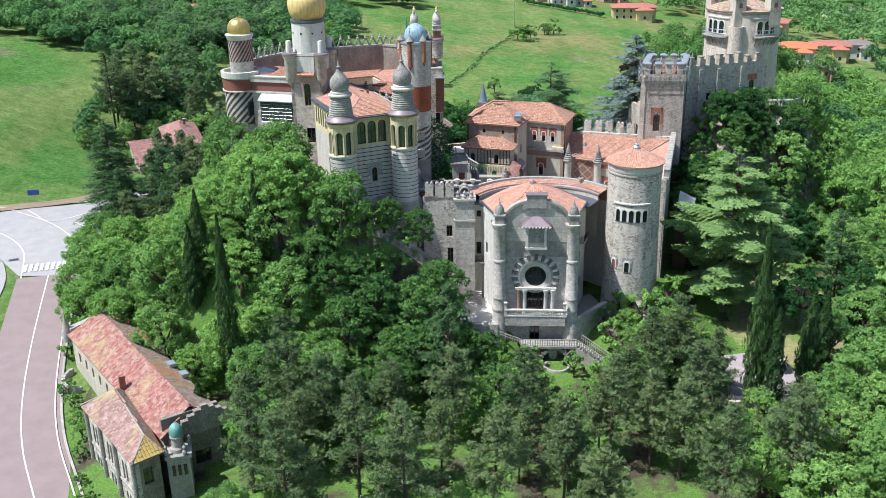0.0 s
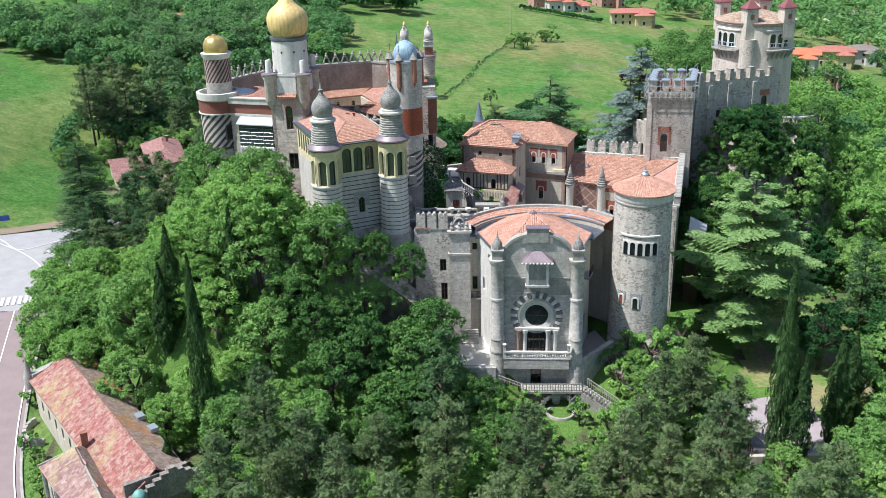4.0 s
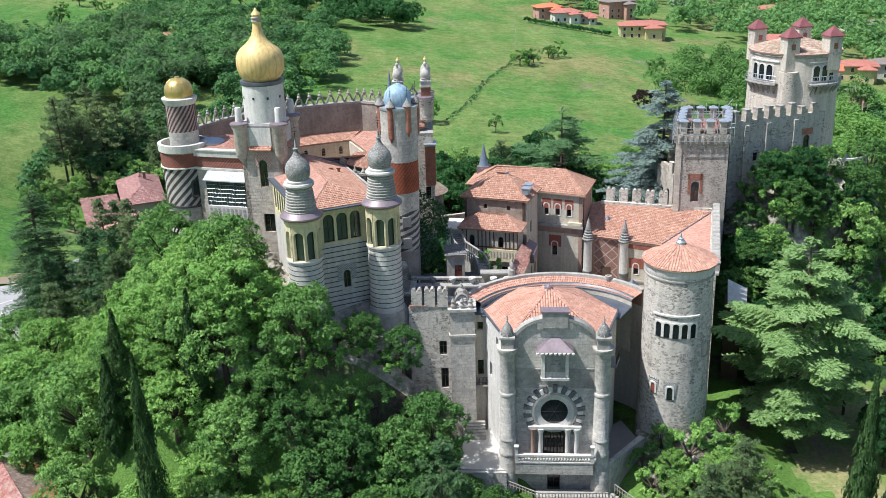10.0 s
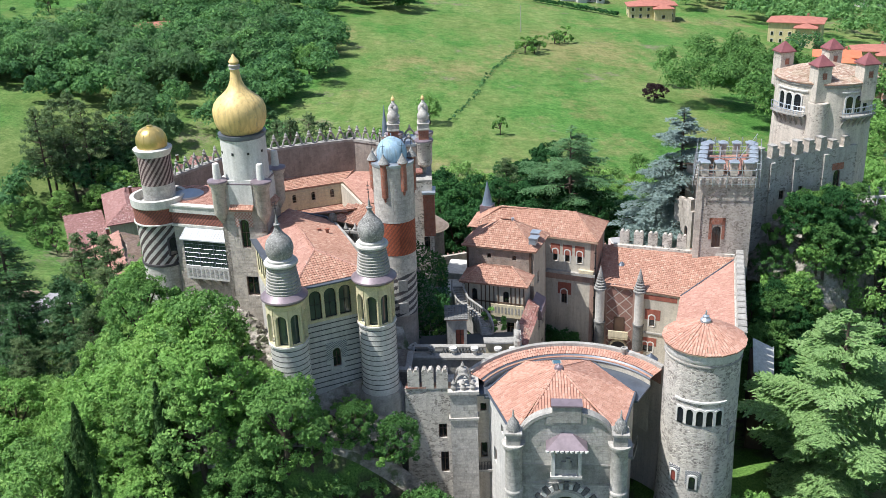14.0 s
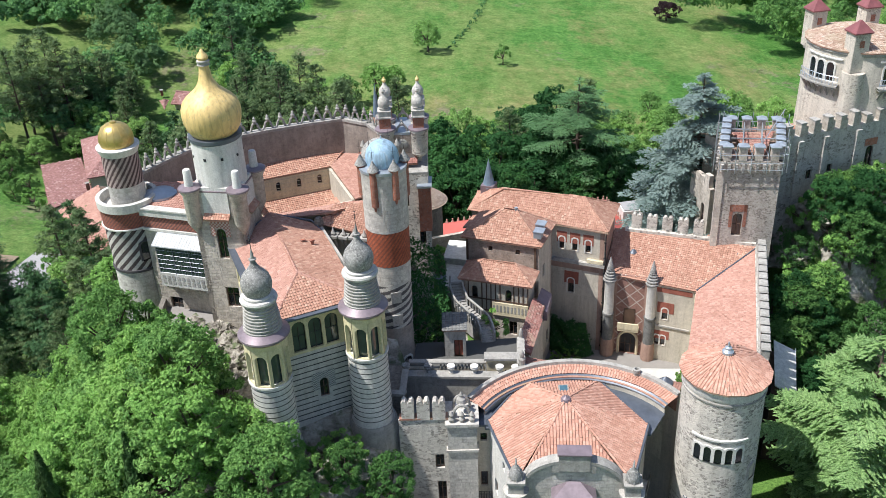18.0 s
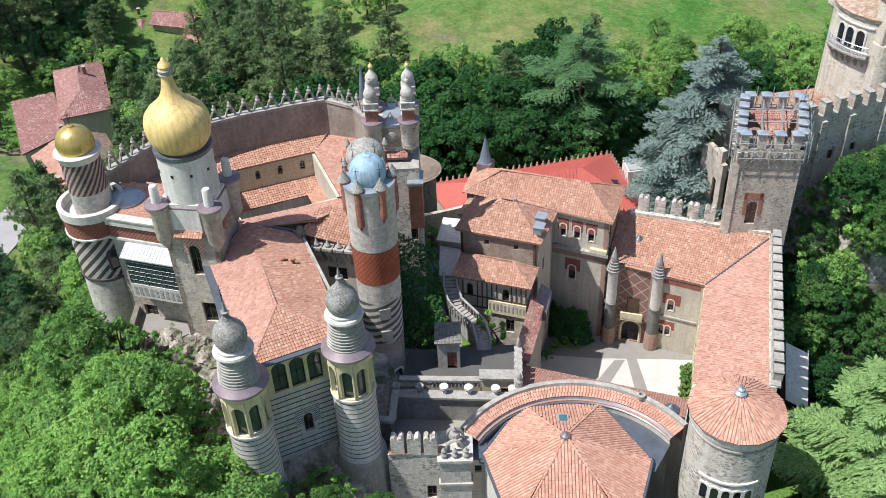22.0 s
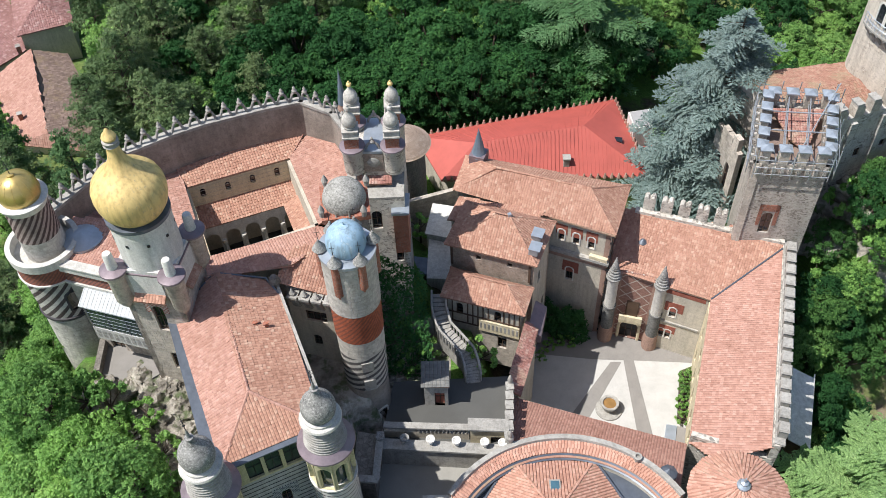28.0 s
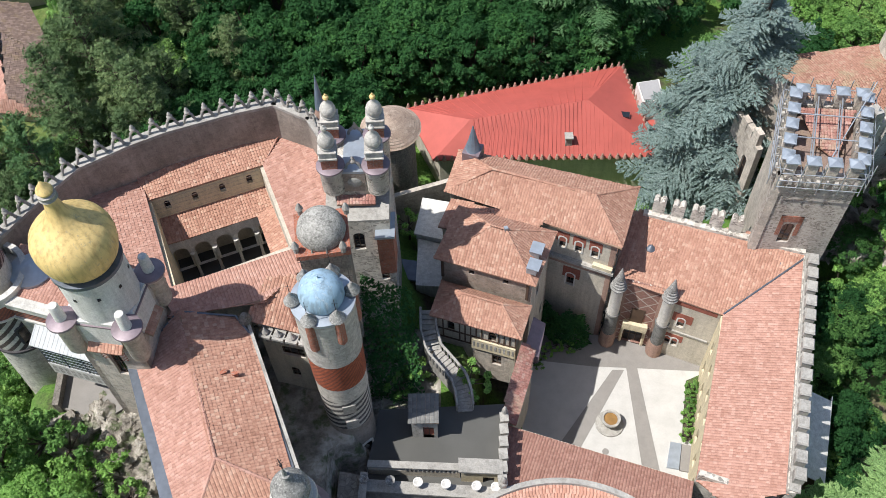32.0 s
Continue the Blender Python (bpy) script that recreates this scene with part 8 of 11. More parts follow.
part("low_wall", Mesh().prism([(-3.6, 129.5), (8.0, 128.6), (8.0, 129.2), (-3.6, 130.1)], 16.0, 19.7), GREYSTONE, tr, "pale coped parapet wall")
part("low_wall_cap", Mesh().prism([(-3.7, 129.3), (8.1, 128.4), (8.1, 129.4), (-3.7, 130.3)], 19.7, 19.95), COPING, tr)
part("rear_parapet", Mesh().prism([(-2.8, 131.3), (4.6, 130.9), (4.6, 131.3), (-2.8, 131.7)], 17.0, 19.3), RENDERED, tr)
for i in range(13):
    x = 0.3 + i * 0.34
    part("baluster", Mesh().lathe(x, 131.2 - x * 0.05, [(0.1, 19.3), (0.14, 19.5), (0.07, 19.75), (0.1, 19.9)], 8), COPING, tr)
part("rear_rail", Mesh().prism([(-2.8, 131.2), (4.7, 130.8), (4.7, 131.4), (-2.8, 131.8)], 19.9, 20.1), COPING, tr)
wl = Wall((4.7, 130.6), (7.8, 130.4), 16.9, 20.6, 0.3)
wl.hole(2.2, 0.9, 17.6, 19.4, False)
wl.build("niche_wall", CREAM, tr)
part("niche_cap", Mesh().prism([(4.5, 130.4), (8.0, 130.2), (8.0, 131.4), (4.5, 131.6)], 20.6, 20.8), COPING, tr)
for i in range(6):
    part("terrace_step", Mesh().box(6.4, 129.3 + i * 0.25, 17.0, 7.6, 129.6 + i * 0.25, 17.2 + i * 0.2), COPING, tr)
part("left_bastion", Mesh().prism([(-5.2, 126.2), (-3.3, 126.0), (-3.0, 130.4), (-5.0, 130.8)], 12, 20.2), STONE_DARK, tr)
part("bastion_coping", Mesh().prism([(-5.4, 126.0), (-3.1, 125.8), (-2.8, 126.4), (-5.2, 126.6)], 20.2, 20.5).prism([(-3.5, 126.4), (-2.9, 126.4), (-2.7, 130.6), (-3.3, 130.6)], 20.2, 20.5), COPING, tr)
for i, x in enumerate((-3.0, -0.9, 1.3, 3.5, 5.9, 7.4)):
    y = 129.75 - x * 0.075
    v = thing("garden_urn", "pale round stone urn on the terrace parapet", "urn", "urns on the terrace parapet")
    part("bowl", Mesh().lathe(0, 0, [(0.2, 0), (0.22, 0.1), (0.12, 0.2), (0.3, 0.35), (0.4, 0.6), (0.36, 0.75), (0.4, 0.8), (0.3, 0.82), (0.1, 0.7)], 14), WHITESTONE if i > 1 else DOMESTONE, v)
    v.location = (x, y, 19.95)

kk = thing("slate_kiosk", "small stone kiosk with a slate roof", "outbuilding")
kp = [(0.7, 134.5), (2.8, 134.4), (2.7, 136.3), (0.6, 136.4)]
w0 = Wall(kp[0], kp[1], 18.0, 21.6, 0.3)
w0.hole(1.4, 1.0, 18.3, 20.3, False)
w0.build("front_wall", COPING, kk, "", REDPAINT)
for p, q in ((1, 2), (2, 3), (3, 0)):
    Wall(kp[p], kp[q], 17.5, 21.6, 0.3).build("side_wall", COPING, kk)
tiled(kk, [(0.55, 134.3, 21.6), (2.95, 134.2, 21.6), (2.85, 136.4, 22.2), (0.45, 136.5, 22.2)], Vector((1, 0, 0)), tile_mat("grey_slates", [(0, (0.10, 0.11, 0.115)), (1, (0.22, 0.225, 0.22))], 0.4), 0.36, 0.3)

# curving outside stair with its balustrade
cs = thing("curved_stair", "curved outside stair with a pale stone balustrade", "stairs")
SP = [Vector(q) for q in ((2.0, 145.4, 20.3), (2.0, 143.6, 20.0), (2.5, 141.8, 19.6), (3.6, 140.6, 19.2), (4.6, 139.4, 18.9), (5.0, 138.0, 18.6), (5.1, 136.9, 18.4))]
rail, rail2 = [], []
for i in range(24):
    t = i / 23 * (len(SP) - 1)
    k = min(int(t), len(SP) - 2)
    c = SP[k].lerp(SP[k + 1], t - k)
    d = (SP[k + 1] - SP[k]).normalized()
    o = Vector((-d.y, d.x, 0)).normalized()
    part("step", Mesh().turned_box(c.x, c.y, c.z - 2.2, c.z, 0.2, 0.62, math.degrees(math.atan2(d.y, d.x))), GREYSTONE, cs)
    for sgn, line in ((1, rail), (-1, rail2)):
        e = c + o * 0.68 * sgn
        line.append((e.x, e.y, c.z + 0.85))
        part("baluster", Mesh().bar((e.x, e.y, c.z - 0.4), (e.x, e.y, c.z + 0.85), 0.08, 6), COPING, cs)
part("handrail", Mesh().tube(rail, 0.13), COPING, cs, "pale stone handrail")
part("handrail", Mesh().tube(rail2, 0.11), COPING, cs, "pale stone handrail")

# garden wall and white roof behind
gd = thing("garden_wall", "low stone garden wall behind the houses", "wall", "", "structure")
part("wall", Mesh().prism([(-3.0, 160.0), (6.0, 163.0), (6.0, 163.5), (-3.0, 160.5)], 6, 17.5), STONE_WARM, gd)
wr = thing("white_flat_roof", "low outbuilding with a white flat roof", "outbuilding")
part("wall", Mesh().prism([(0.6, 156.2), (3.8, 155.3), (4.4, 159.4), (1.4, 160.2)], 6, 17.2), RENDER_WHITE, wr)
part("roof", Mesh().prism([(0.4, 156.0), (4.0, 155.0), (4.6, 159.6), (1.2, 160.4)], 17.2, 17.45), RENDER_WHITE, wr)
part("step_edge", Mesh().prism([(0.6, 150.6), (3.0, 150.4), (3.4, 155.2), (0.8, 156.0)], 6, 16.6), RENDER_WHITE, wr)
part("ribbed_shed_roof", Mesh().prism([(-1.6, 151.6), (0.6, 151.2), (0.8, 153.4), (-1.4, 153.8)], 16.2, 16.5), GUTTER, wr)

# court floor
ct = thing("court_floor", "pale gravel court crossed by grey stone paths", "courtyard", "", "structure")
part("floor", Mesh().prism([(8.6, 136.4), (23.8, 131.1), (26.4, 134.4), (29.0, 146.4), (19.0, 150.2), (12.6, 150.6), (11.0, 146.0)], 6.2, 7.25), PAVING, ct, "pale gravel paving")


def laid(lift, *pts):
    return Mesh().face(*[(x, y, 7.25 + lift) for x, y in pts])


part("path", laid(0.012, (12.2, 136.0), (14.4, 135.4), (21.0, 146.2), (19.8, 146.2)), PATHGREY, ct)
part("path", laid(0.018, (21.7, 131.6), (23.5, 131.4), (22.3, 146.4), (21.2, 146.8)), PATHGREY, ct)
part("path", laid(0.024, (11.5, 147.5), (18.0, 146.6), (22.3, 146.35), (28.5, 145.9), (28.9, 146.9), (19.4, 150.2), (12.5, 150.5)), PATHGREY, ct)
part("gravel_bed", laid(0.03, (25.6, 138.6), (26.6, 138.6), (28.5, 145.6), (26.9, 144.9)), SOIL, ct, "dark planting bed along the wall")
part("drain", Mesh().lathe(18.3, 137.6, [(0.32, 7.26), (0.32, 7.3), (0, 7.31)], 14), PATHGREY, ct)
part("drain", Mesh().lathe(19.2, 136.5, [(0.2, 7.26), (0.2, 7.3), (0, 7.31)], 14), PATHGREY, ct)
part("glass_hatch", Mesh().prism([(23.8, 135.9), (24.9, 135.7), (25.5, 138.2), (24.5, 138.4)], 7.2, 7.55), ZINC, ct, "blue-grey sheet metal hatch")
part("hatch_frame", Mesh().prism([(24.95, 135.6), (25.9, 135.4), (26.4, 138.0), (25.55, 138.2)], 7.2, 7.45), PATHGREY, ct)
fo = thing("stone_fountain", "round stone fountain basin on a low step", "fountain")
fx, fy = 18.95, 140.4
part("step", Mesh().lathe(fx, fy, [(1.35, 7.2), (1.35, 7.42), (1.25, 7.45), (0.5, 7.45)], 28), GREYSTONE, fo)
part("basin", Mesh().lathe(fx, fy, [(0.55, 7.4), (0.6, 7.8), (0.85, 8.2), (0.95, 8.5), (0.92, 8.62), (0.7, 8.6), (0.62, 8.35), (0.0, 8.3)], 28), COPING, fo)
part("rust_water", Mesh().lathe(fx, fy, [(0.66, 8.42), (0.0, 8.43)], 20), sheet("rusty_water", (0.30, 0.17, 0.06), 0.2), fo, "rust-stained water")

# the twin gate columns
for x, y in ((19.5, 149.5), (24.1, 148.25)):
    c = thing("gate_column", "tall pale round column with a ringed grey cap", "column", "columns beside the court gate")
    part("red_foot", Mesh().lathe(0, 0, [(0.78, 0), (0.78, 0.12), (0.74, 2.0), (0.66, 2.3)], 24), RENDER_PINK, c, "faded red painted foot")
    part("dark_shaft", Mesh().lathe(0, 0, [(0.64, 2.3), (0.62, 5.6), (0.7, 5.7), (0.7, 5.9)], 24), DARKSHAFT, c, "dark grey weathered stone")
    part("pale_shaft", Mesh().lathe(0, 0, [(0.58, 5.9), (0.55, 9.9), (0.66, 10.2)], 24), WHITESTONE, c)
    pr = []
    for i in range(5):
        r = 0.78 - i * 0.09
        z = 10.2 + i * 0.33
        pr += [(r * 0.86, z), (r, z + 0.12), (r, z + 0.24), (r * 0.84, z + 0.32)]
    part("ringed_cap", Mesh().lathe(0, 0, pr + [(0.38, 11.9), (0.05, 13.3), (0, 13.35)], 22), DOMESTONE, c, "lichened ringed stone cap")
    c.location = (x, y, 7.25)
# gate bay between them
gt = thing("gate_bay", "gate bay with lattice brick wall, balcony and arched door", "gate")
w0 = Wall((20.2, 149.9), (23.7, 148.9), 7.2, 18.0, 0.5)
w0.hole(1.8, 1.9, 7.25, 9.3)
lat = Nodes("lattice_brick", 0.9)
c3 = lat.t.nodes.new("ShaderNodeTexCoord")
s3 = lat.t.nodes.new("ShaderNodeSeparateXYZ")
lat.link(c3.outputs["Object"], s3.inputs[0])
d1 = lat.math("FRACT", lat.math("MULTIPLY", lat.math("ADD", s3.outputs[0], s3.outputs[2]), 0.62))
d2 = lat.math("FRACT", lat.math("MULTIPLY", lat.math("SUBTRACT", s3.outputs[0], s3.outputs[2]), 0.62))
on = lat.math("MAXIMUM", lat.math("LESS_THAN", d1, 0.1), lat.math("LESS_THAN", d2, 0.1))
base = lat.ramp(lat.noise(5, 5, 0.7), [(0.3, (0.20, 0.105, 0.085)), (0.7, (0.34, 0.20, 0.165))])
LATTICE = lat.done(lat.mix(on, base, (0.45, 0.39, 0.34)))
w0.build("lattice_wall", LATTICE, gt, "brown brick wall with pale diagonal lattice", IRON)
m = Mesh()
for i in range(12):
    a0, a1 = math.pi * i / 12, math.pi * (i + 1) / 12
    m.bar(w0.at(1.8 + 1.1 * math.cos(a0), 9.3 + 1.1 * math.sin(a0), -0.08), w0.at(1.8 + 1.1 * math.cos(a1), 9.3 + 1.1 * math.sin(a1), -0.08), 0.17, 6)
for s in (-1, 1):
    m.bar(w0.at(1.8 + 1.1 * s, 7.3, -0.08), w0.at(1.8 + 1.1 * s, 9.3, -0.08), 0.17, 6)
part("door_arch", m, CREAM, gt, "carved cream stone door arch")
part("balcony", Mesh().prism([w0.at(0.6, 0, -0.9)[:2], w0.at(3.0, 0, -0.9)[:2], w0.at(3.0, 0, 0)[:2], w0.at(0.6, 0, 0)[:2]], 10.9, 11.2), CREAM, gt)
part("balcony_front", Mesh().prism([w0.at(0.6, 0, -0.95)[:2], w0.at(3.0, 0, -0.95)[:2], w0.at(3.0, 0, -0.75)[:2], w0.at(0.6, 0, -0.75)[:2]], 11.2, 12.0), CREAM, gt)
part("balcony_door", Mesh().turned_box(*w0.at(1.8, 0, -0.02)[:2], 11.2, 13.6, 0.65, 0.05, -16), WOOD, gt)
part("side_pilaster", Mesh().turned_box(*w0.at(0.0, 0, -0.1)[:2], 7.2, 18, 0.25, 0.2, -16).turned_box(*w0.at(w0.len, 0, -0.1)[:2], 7.2, 18, 0.25, 0.2, -16), RENDER_PINK, gt)

# the L-shaped wing with its battlements
lw = thing("court_wing", "L-shaped court wing with tiled roofs and swallow-tail battlements", "castle wing")
IN, FE, OC, OE = (28.6, 146.3), (23.9, 130.9), (36.4, 150.6), (30.4, 128.6)
tiled(lw, [(FE[0], FE[1], 17.3), (25.6, 128.6, 18.2), (OE[0], OE[1], 20.35), (OC[0], OC[1], 20.6), (IN[0], IN[1], 17.6)], Vector((4.7, 15.4, 0.3)), PINKTILE, single=150)
part("link_wall", Mesh().prism([(18.9, 150.55), (20.5, 150.0), (20.7, 150.5), (19.05, 151.1)], 6.5, 17.5), RENDERED, lw)
tiled(lw, [(19.0, 150.4, 17.75), (IN[0], IN[1], 17.6), (OC[0], OC[1], 20.6), (31.3, 153.0, 20.7), (20.95, 156.1, 20.8)], Vector((8.4, -3.7, 0)), TERRACOTTA, single=150)
ridge(lw, (*IN, 17.7), (*OC, 20.7), GUTTER, 0.1)
w0 = Wall((23.9, 148.5), (28.7, 146.4), 7.0, 17.5, 0.5)
w0.hole(1.2, 0.55, 9.4, 10.5).hole(1.9, 0.55, 9.4, 10.5).hole(1.9, 0.65, 13.0, 14.2)
w0.build("court_front", RENDERED, lw, "aged beige court wall", GLASS, WOOD, WHITESTONE)
for z0, z1, u0, u1 in ((10.3, 11.4, 0.6, 2.6), (13.9, 15.3, 1.0, 2.9), (16.6, 17.2, 0, 4.8)):
    part("red_panel", Mesh().turned_box(*w0.at((u0 + u1) / 2, 0, 0.0)[:2], z0, z1, (u1 - u0) / 2, 0.03, -23.9), REDPAINT, lw)
part("string_course", Mesh().turned_box(*w0.at(2.4, 0, -0.05)[:2], 12.0, 12.2, 2.4, 0.1, -23.9), COPING, lw)
w1 = Wall((28.5, 146.4), (24.7, 131.1), 7.0, 17.2, 0.5)
for i in range(6):
    w1.hole(1.6 + i * 2.4, 0.9, 9.0, 10.6)
    w1.hole(1.6 + i * 2.4, 0.8, 13.0, 14.3)
w1.build("court_side", CREAM, lw, "cream rendered court side")
w2 = Wall((30.6, 128.4), (36.6, 150.4), 4.0, 20.6, 0.7)
w2.build("outer_wall", STONE, lw, "tall rubble outer wall")
w3 = Wall((36.2, 151.2), (22.2, 156.0), 6.0, 20.9, 0.6)
w3.build("back_wall", STONE, lw)
w4 = Wall((23.9, 130.9), (30.4, 128.4), 5.0, 18.4, 0.5)
w4.build("end_wall", STONE, lw)
part("wall_walk", Mesh().prism([(30.1, 128.7), (30.9, 128.4), (36.9, 150.6), (36.1, 150.9)], 20.5, 20.75), COPING, lw)
merlons(lw, (36.45, 150.2, 0), (30.7, 128.9, 0), 20.75, COPING, 15, 0.95, 1.0, 0.8, False)
merlons(lw, (22.6, 156.1, 0), (31.0, 153.2, 0), 20.9, STONE, 5, 1.15, 1.8, 0.75, True)
for x, y, z in ((33.9, 150.2, 19.7), (22.6, 152.6, 19.3)):
    part("roof_vent", Mesh().lathe(x, y, [(0.5, z - 0.3), (0.5, z), (0.12, z + 0.35), (0, z + 0.4)], 8), GUTTER, lw, "dark metal roof vent")
# lean-to with the white sheet roof outside
ws = thing("white_lean_to", "lean-to with a white sheet roof against the wall", "outbuilding")
q = [(33.3, 132.1, 15.3), (35.4, 131.5, 14.2), (37.8, 139.2, 14.2), (35.5, 139.8, 15.3)]
part("roof", Mesh().prism([p[:2] for p in q], [p[2] - 0.12 for p in q], [p[2] for p in q]), RENDER_WHITE, ws)
part("wall", Mesh().prism([(33.2, 132.4), (35.0, 131.9), (37.3, 139.0), (35.2, 139.6)], 4, 14.0), WOOD, ws)
for i in range(7):
    part("valance", Mesh().turned_box(35.5 + i * 0.38, 131.9 + i * 1.22, 13.7, 14.2, 0.03, 0.5, -17), ZINC, ws)

# ---- square tower, curtain wall and keep ----
sq = thing("square_tower", "square brown stone tower with scaffolded metal-capped battlements", "tower")
Q = [(31.1, 151.7), (37.75, 150.9), (40.3, 159.4), (33.7, 160.3)]
w0 = Wall(Q[0], Q[1], 6, 30.9, 0.7)
w0.hole(2.7, 1.05, 21.7, 24.0)
w0.build("front_wall", TOWERSTONE, sq, "brown stone front", GLASS, WOOD)
m = Mesh()
for u0, u1, z0, z1 in ((1.75, 2.1, 22.8, 25.6), (3.3, 3.65, 22.8, 25.6), (1.75, 3.65, 24.75, 25.6)):
    m.prism([w0.at(u0, 0, -0.05)[:2], w0.at(u1, 0, -0.05)[:2], w0.at(u1, 0, 0.05)[:2], w0.at(u0, 0, 0.05)[:2]], z0, z1)
part("brick_surround", m, REDBRICK, sq, "red brick window surround")
Wall(Q[1], Q[2], 6, 30.9, 0.7).build("side_wall", TOWERSTONE, sq)
Wall(Q[2], Q[3], 6, 30.9, 0.7).build("back_wall", TOWERSTONE, sq)
Wall(Q[3], Q[0], 6, 30.9, 0.7).build("side_wall", STONE_WARM, sq)
part("deck", Mesh().prism([lerp(Q[0], Q[2], 0.08), lerp(Q[1], Q[3], 0.08), lerp(Q[2], Q[0], 0.08), lerp(Q[3], Q[1], 0.08)], 29.6, 29.9), BROWNTILE, sq)
tiled(sq, [(*lerp(Q[0], Q[2], 0.45), 30.4), (*lerp(Q[1], Q[3], 0.3), 30.4), (*lerp(Q[2], Q[0], 0.15), 31.2), (*lerp(Q[3], Q[1], 0.15), 31.2)], Vector((6.7, -0.8, 0)), REDTILE)
for a, b, n in ((Q[0], Q[1], 4), (Q[1], Q[2], 5), (Q[2], Q[3], 4), (Q[3], Q[0], 5)):
    a, b = Vector((*a, 0)), Vector((*b, 0))
    d = (b - a).normalized()
    o = Vector((d.y, -d.x, 0))
    deg = math.degrees(math.atan2(d.y, d.x))
    for i in range(n):
        c = a + (b - a) * ((i + 0.5) / n) - o * 0.35
        mm = part("merlon", Mesh().turned_box(c.x, c.y, 30.9, 32.5, 0.42, 0.36, deg), STONE_WARM, sq)
        part("metal_cap", Mesh().turned_box(c.x, c.y, 32.5, 32.62, 0.58, 0.52, deg).turned_box(c.x, c.y, 32.62, 32.9, 0.56, 0.5, deg, 0.1), ZINC, mm, "pale blue metal cap")
    for i in range(9):
        c = a + (b - a) * ((i + 0.5) / 9) + o * 0.14
        part("corbel", Mesh().turned_box(c.x, c.y, 29.7, 30.6, 0.14, 0.2, deg), CURTAIN, sq)
    # scaffold bays
    for i in range(5):
        c = a + (b - a) * (i / 4.0) + o * 0.55
        part("scaffold_pole", Mesh().bar((c.x, c.y, 29.6), (c.x, c.y, 33.0), 0.05, 5), SCAFFOLD, sq)
        e = a + (b - a) * (i / 4.0) - o * 1.0
        part("scaffold_ledger", Mesh().bar((c.x, c.y, 31.8), (e.x, e.y, 31.8), 0.04, 5), SCAFFOLD, sq)
    for z in (30.1, 30.9, 31.8):
        p, r = a + o * 0.55, b + o * 0.55
        part("scaffold_rail", Mesh().bar((p.x, p.y, z), (r.x, r.y, z), 0.045, 5), SCAFFOLD, sq)
for k in (0.35, 0.65):
    p, r = lerp(Q[0], Q[1], k), lerp(Q[3], Q[2], k)
    part("scaffold_beam", Mesh().bar((*p, 32.2), (*r, 32.2), 0.06, 5).bar((*p, 31.4), (*r, 31.4), 0.05, 5), SCAFFOLD, sq)
    p, r = lerp(Q[0], Q[3], k), lerp(Q[1], Q[2], k)
    part("scaffold_beam", Mesh().bar((*p, 32.3), (*r, 32.3), 0.06, 5), SCAFFOLD, sq)
part("scaffold_brace", Mesh().bar((*Q[2], 33.6), (*lerp(Q[1], Q[0], 0.5), 31.0), 0.05, 5), SCAFFOLD, sq)
# roofless ruin beside it
ru = thing("ruined_wall", "roofless ruined wall with arched openings", "ruin")
wl = Wall((32.0, 166.0), (33.3, 161.4), 8, 22.6, 0.6)
wl.hole(1.5, 0.8, 16.5, 19.8).hole(3.4, 0.8, 16.5, 19.8)
wl.build("wall", STONE_WARM, ru, "", IRON)
for i in range(4):
    x, y, _ = wl.at(0.5 + i * 1.1, 0, 0.3)
    part("broken_crown", Mesh().turned_box(x, y, 22.5, 23.0 + i * 0.3 + 0.3 * (i % 2), 0.5, 0.3, -73), STONE_WARM, ru)

cu = thing("curtain_wall", "grey stone curtain wall with broken battlements", "castle wall", "", "structure")
CA, CB = (39.6, 156.6), (54.2, 162.0)
wl = Wall(CA, CB, 16, 31.0, 1.0)
wl.hole(4.3, 0.8, 25.2, 26.4, False).hole(7.2, 0.7, 25.6, 26.6, False).hole(12.8, 1.1, 24.6, 27.4)
wl.build("wall", CURTAIN, cu, "weathered grey stone")
part("arch_panel", Mesh().prism([wl.at(11.9, 0, -0.04)[:2], wl.at(13.7, 0, -0.04)[:2], wl.at(13.7, 0, 0.02)[:2], wl.at(11.9, 0, 0.02)[:2]], 28.0, 28.9), REDBRICK, cu)
for u in (2.4, 6.0, 10.6):
    part("buttress", Mesh().turned_box(*wl.at(u, 0, -0.12)[:2], 16, 30.4, 0.35, 0.2, 20.3), CURTAIN, cu)
random.seed(5)
for i in range(8):
    u = 0.9 + i * 1.85
    x, y, _ = wl.at(u, 0, 0.5)
    hgt = random.uniform(1.0, 1.7)
    mm = part("merlon", Mesh().turned_box(x, y, 30.9, 30.9 + hgt * 0.75, 0.52, 0.5, 20.3).turned_box(x - 0.15, y - 0.05, 30.9 + hgt * 0.75, 30.9 + hgt, 0.34, 0.5, 20.3), STONE_WARM, cu)
    part("cap_stone", Mesh().turned_box(x - 0.15, y - 0.05, 30.9 + hgt, 31.05 + hgt, 0.4, 0.55, 20.3), COPING, mm)
# long roof between tower and keep
yr = thing("ward_roof", "low ward building with an old tiled roof", "castle wing")
tiled(yr, [(40.0, 158.0, 27.2), (51.0, 162.4, 27.2), (49.2, 166.5, 28.6), (36.0, 164.0, 28.6)], Vector((11, 4.4, 0)), OLDTILE)
tiled(yr, [(36.0, 164.0, 28.6), (49.2, 166.5, 28.6), (47.5, 171.0, 27.0), (33.5, 169.0, 27.0)], Vector((11, 2.4, 0)), OLDTILE)
